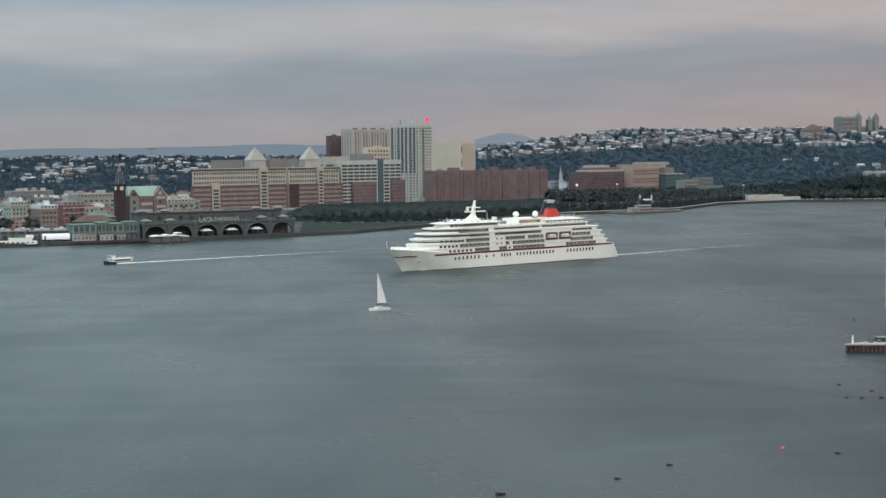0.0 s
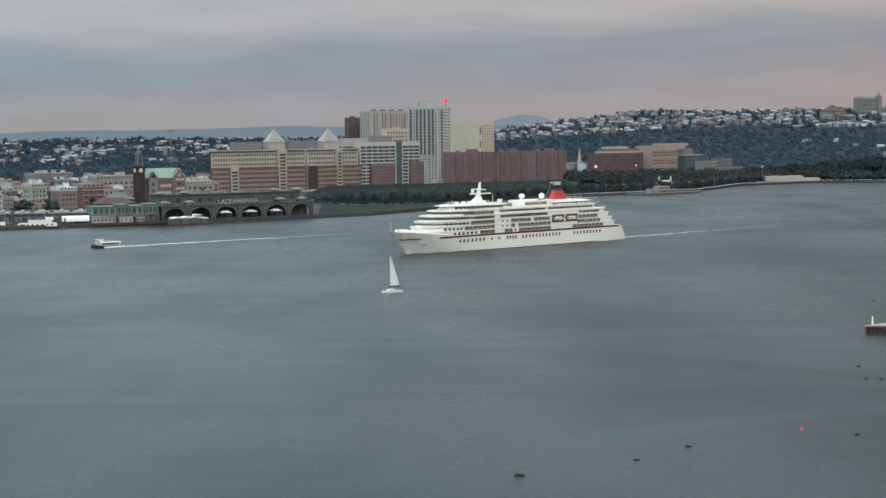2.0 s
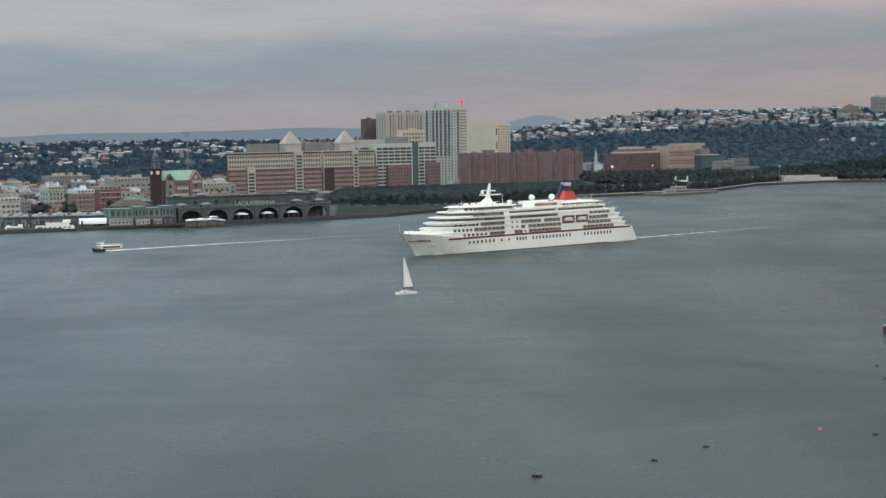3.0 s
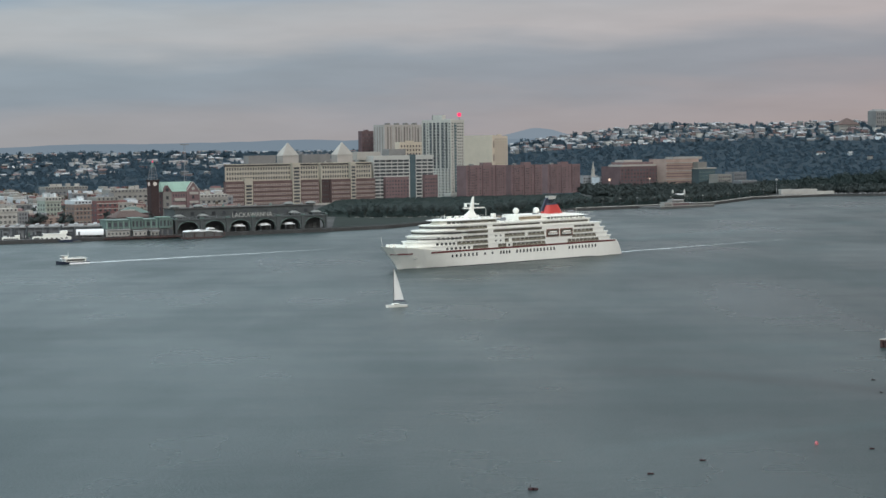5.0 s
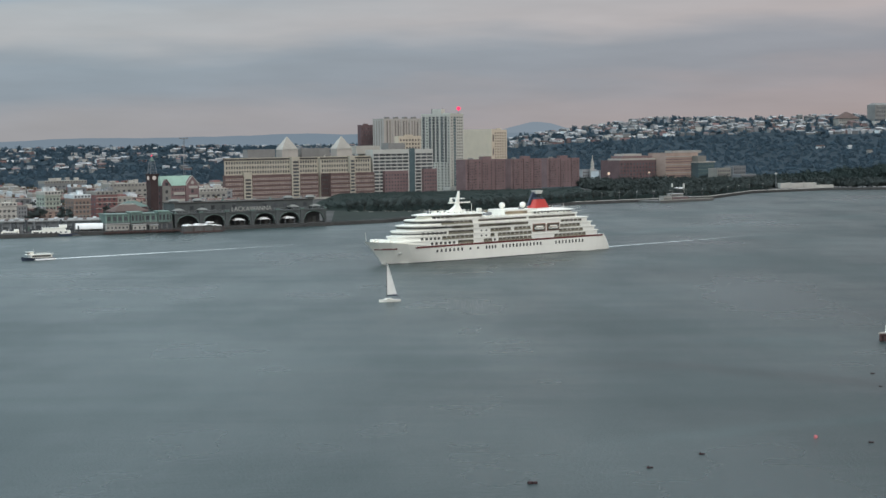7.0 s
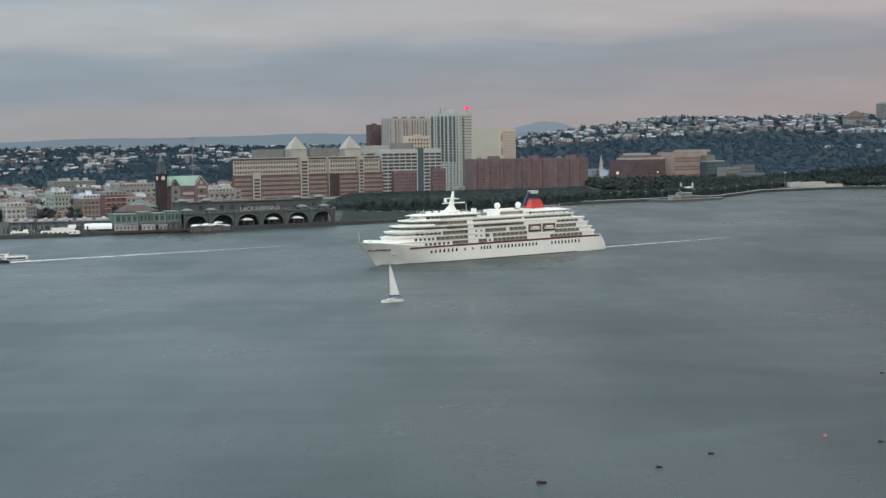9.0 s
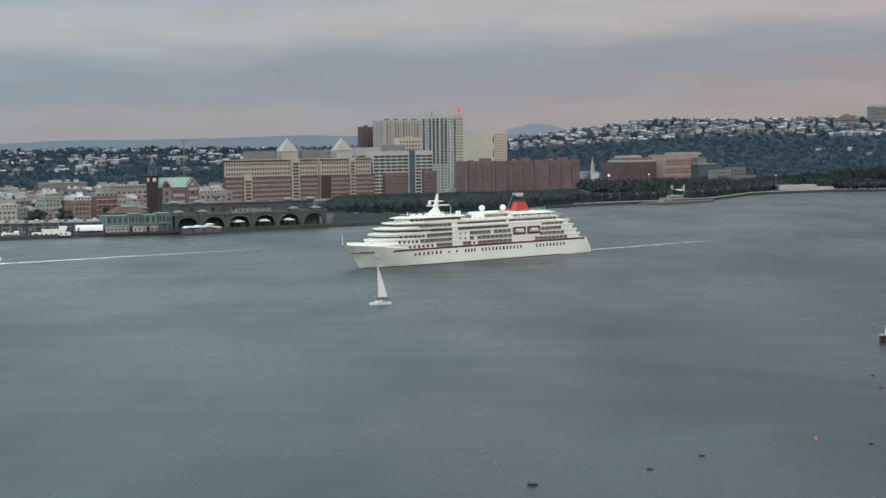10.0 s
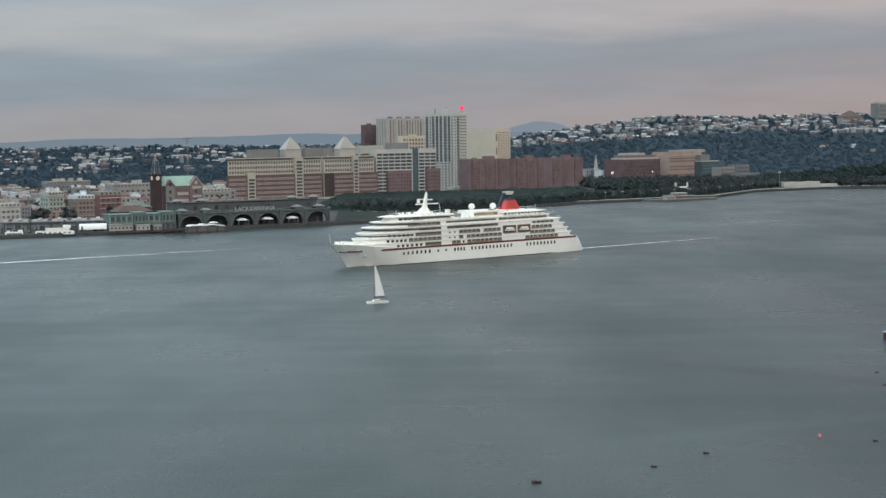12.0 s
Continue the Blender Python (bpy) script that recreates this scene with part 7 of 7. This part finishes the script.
    for (xa, ya), (xb, yb) in (((-129.7, 1484.0), (-81.3, 1524.9)), ((-81.3, 1524.9), (-13.0, 1644.0)), ((-13.0, 1644.0), (80.0, 1820.0))):
        part("top_rail", rod(BM(), (xa, ya + 1.5, 1.15), (xb, yb + 1.5, 1.15), 0.12, 5), DARK, rail)
        n = int(math.hypot(xb - xa, yb - ya) / 6)
        for k in range(n):
            f = (k + 0.5) / n
            px, py = xa + (xb - xa) * f, ya + (yb - ya) * f + 1.5
            part("post", box(BM(), px - 0.1, px + 0.1, py - 0.1, py + 0.1, -0.05, 1.15), DARK, rail)
    bench = None
    for k in range(14):
        f = k / 13
        x, y = -118 + 100 * f, 1694 + 14 * math.sin(k * 2.4)
        m = pose(x, y, 3.05, 0, 0, 38)
        if bench is None:
            bench = thing("park_bench", m, "pale stone park bench on the pier lawn", "bench", "park benches")
            part("seat", soften(box(BM(), -2.4, 2.4, -0.5, 0.5, 0.42, 0.62), 0.05), LIMESTONE, bench)
            for wx in (-1.8, 1.8):
                part("leg", box(BM(), wx - 0.2, wx + 0.2, -0.4, 0.4, -0.02, 0.42), LIMESTONE, bench)
        else:
            copy_thing(bench, m)
    car = None
    for k in range(26):
        x = 479.1 + k * 6.4
        m = pose(x, shore_y(x) + 14 + 1.5 * (k % 2), 3.0, 0, 0, 4 + (k * 37) % 9)
        if k % 7 == 5:
            continue
        if car is None:
            car = thing("parked_car", m, "small pale car parked on the quay", "car", "parked cars")
            part("body", soften(box(BM(), -2.2, 2.2, -0.9, 0.9, 0.35, 0.95), 0.15), CAR_PAINT, car)
            part("cabin", prism(BM(), [(-1.5, -0.8), (1.1, -0.8), (1.1, 0.8), (-1.5, 0.8)], 0.95, 1.5, [(-1.1, -0.65), (0.6, -0.65), (0.6, 0.65), (-1.1, 0.65)]), GLASS, car)
            for wx in (-1.4, 1.4):
                for s in (-0.85, 0.85):
                    part("wheel", rod(BM(), (wx, s - 0.1, 0.32), (wx, s + 0.1, 0.32), 0.32, 10), DARK, car)
        else:
            copy_thing(car, m)


def buoys():
    spots = [((11.6, 368.2), 0.75, BUOY_DARK), ((39.2, 384.8), 0.5, BUOY_DARK), ((53.2, 400.8), 0.5, BUOY_DARK), ((84.7, 421.4), 0.6, BUOY_RED), ((96.6, 414.5), 0.45, BUOY_DARK),
             ((124.8, 533.7), 0.45, BUOY_DARK), ((121.0, 507.1), 0.35, BUOY_DARK), ((125.1, 505.7), 0.4, BUOY_DARK), ((131.6, 519.6), 0.45, BUOY_DARK), ((130.9, 505.4), 0.5, BUOY_DARK)]
    for (x, y), r, m in spots:
        b = thing("mooring_buoy", pose(x, y, 0), "small faded red mooring buoy afloat" if m is BUOY_RED else "small dark mooring float with a ring", "buoy", "mooring buoys")
        bm = BM()
        drum(bm, 0, 0, -0.3, r * 0.7, r * 0.9, r * 0.75, 10)
        if m is BUOY_RED:
            drum(bm, 0, 0, r * 0.7, r * 1.4, r * 0.8, r * 0.4, 10)
        else:
            drum(bm, r * 1.5, 0.1, -0.3, r * 0.6, r * 0.8, r * 0.7, 8)
        part("float", bm, m, b)
        part("ring", rod(BM(), (0, 0, r * 0.6), (0, 0, r * 1.5), 0.06), DARK, b)


def belt_front(x):
    """Where the park's trees begin, behind the open pier lawn."""
    return max(shore_y(x) + 30, 1722.0)


def make_belt():
    """The closed leaf mass under the crowns of the park's trees."""
    step, nx, ny = 6.0, 52, 88
    verts, faces = [], []
    for j in range(ny):
        for i in range(nx):
            x, y = -168 + step * i, 1716 + step * j
            edge = min(1.0, max(0.0, (y - belt_front(x) - 4) / 9), max(0.0, (2105 + 0.45 * (x + 165) - y) / 9))
            verts.append((x, y, 2.9 + edge * (5.4 + 1.3 * noise.noise(Vector((x * 0.11, y * 0.11, 5))))))
    for j in range(ny - 1):
        for i in range(nx - 1):
            x, y = -168 + step * i, 1716 + step * j
            if belt_front(x) - step < y < 2105 + 0.45 * (x + 165):
                k = j * nx + i
                faces.append((k, k + 1, k + nx + 1, k + nx))
    me = bpy.data.meshes.new("park_thicket")
    me.from_pydata(verts, [], faces)
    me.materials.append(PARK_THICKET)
    tagged(new("park_thicket", me), "closed green leaf mass of the riverside park", "trees", kind="stuff")


def park():
    """The lawn and tree rows along the river from the terminal on."""
    lawn = [(-126.4, 1492.9), (-81.9, 1536.8), (-13.0, 1656.9), (111.3, 1889.6), (214.5, 1969.4), (281.8, 2028.1), (360.3, 2198.1), (377.4, 2302.1), (251.9, 2312.8), (135.3, 2296.0), (-16.6, 2133.7), (-153.7, 1892.3)]
    bm = BM()
    prism(bm, lawn, 2.9, 3.06)
    tagged(new("lawn", mesh_of("lawn", bm, GRASS)), "strip of riverside lawn", "grass", kind="structure")
    # loose rows of trees behind the lawn
    spots = []
    x = -132.0
    while x < 389.7:
        for off in (50, 70):
            spots.append((x + float(RNG.uniform(-4, 4)), belt_front(x) + off - 46 + float(RNG.uniform(-5, 7))))
        x += 7.2
    for x, y in spots:
        if y > shore_y(x) + 8:
            plant(x, y)
    more = []
    for _ in range(900):
        f = float(RNG.uniform(0, 1))
        x = 154.2 + (430.7 - 154.2) * f
        y = float(RNG.uniform(2250, 2520))
        if y > shore_y(x) + 60:
            more.append((x, y, 3.0))
    for _ in range(900):
        y = float(RNG.uniform(2290, 2560))
        x = float(RNG.uniform(0.165, 0.31)) * y
        more.append((x, y, 4.0))
    for _ in range(260):
        y = float(RNG.uniform(1560, 2500))
        more.append((float(RNG.uniform(-0.33, -0.16)) * y, y, 3.0))
    make_belt()
    # closed tree belt between the lawn and the river-front buildings
    grove, shrubs = [], []
    for _ in range(2300):
        x = float(RNG.uniform(-165, 135))
        front = 2105 + 0.45 * (x + 165)
        lo = belt_front(x) + 6
        grove.append((x, float(RNG.uniform(lo, front)), 3.0))
    for _ in range(150):
        x = float(RNG.uniform(-126, 135))
        shrubs.append((x, belt_front(x) - float(RNG.uniform(0, 30)), 2.6))
    for _ in range(420):
        x = float(RNG.uniform(135, 385))
        shrubs.append((x, shore_y(x) + float(RNG.uniform(14, 70)), 2.6))
    # old trees on the rising ground below the hill
    mound = []
    for _ in range(900):
        y = float(RNG.uniform(2330, 2470))
        k = float(RNG.uniform(0.172, 0.31))
        mound.append((k * y, y, 4.0 + min(1.0, (k - 0.172) * 14) * float(RNG.uniform(0, 17))))
    woods("town_trees", "dark leafy trees between the waterfront buildings", more, r=(4.5, 7.5), leaves=16, clumps=8, size=0.9, material=LEAF)
    woods("grove", "dense dark green trees of the riverside park", grove, r=(2.7, 3.7), leaves=16, clumps=9, size=0.7, material=PARK_LEAF)
    woods("shrubs", "low dark shrubs on the riverside lawn", shrubs, r=(1.8, 3.0), leaves=14, clumps=7, size=0.8, material=PARK_LEAF)
    woods("mound_trees", "old dark trees below the hill", mound, r=(5.0, 8.5), leaves=16, clumps=8, size=0.75, material=PARK_LEAF)


offices()
white_offices()
hotel()
towers()
brick_flats()
right_bank()
ridge_church()
terminal()
green_wing()
headhouse()
quay()
town()
hill_houses()
promenade()
near_pier()
buoys()
park()
motions()
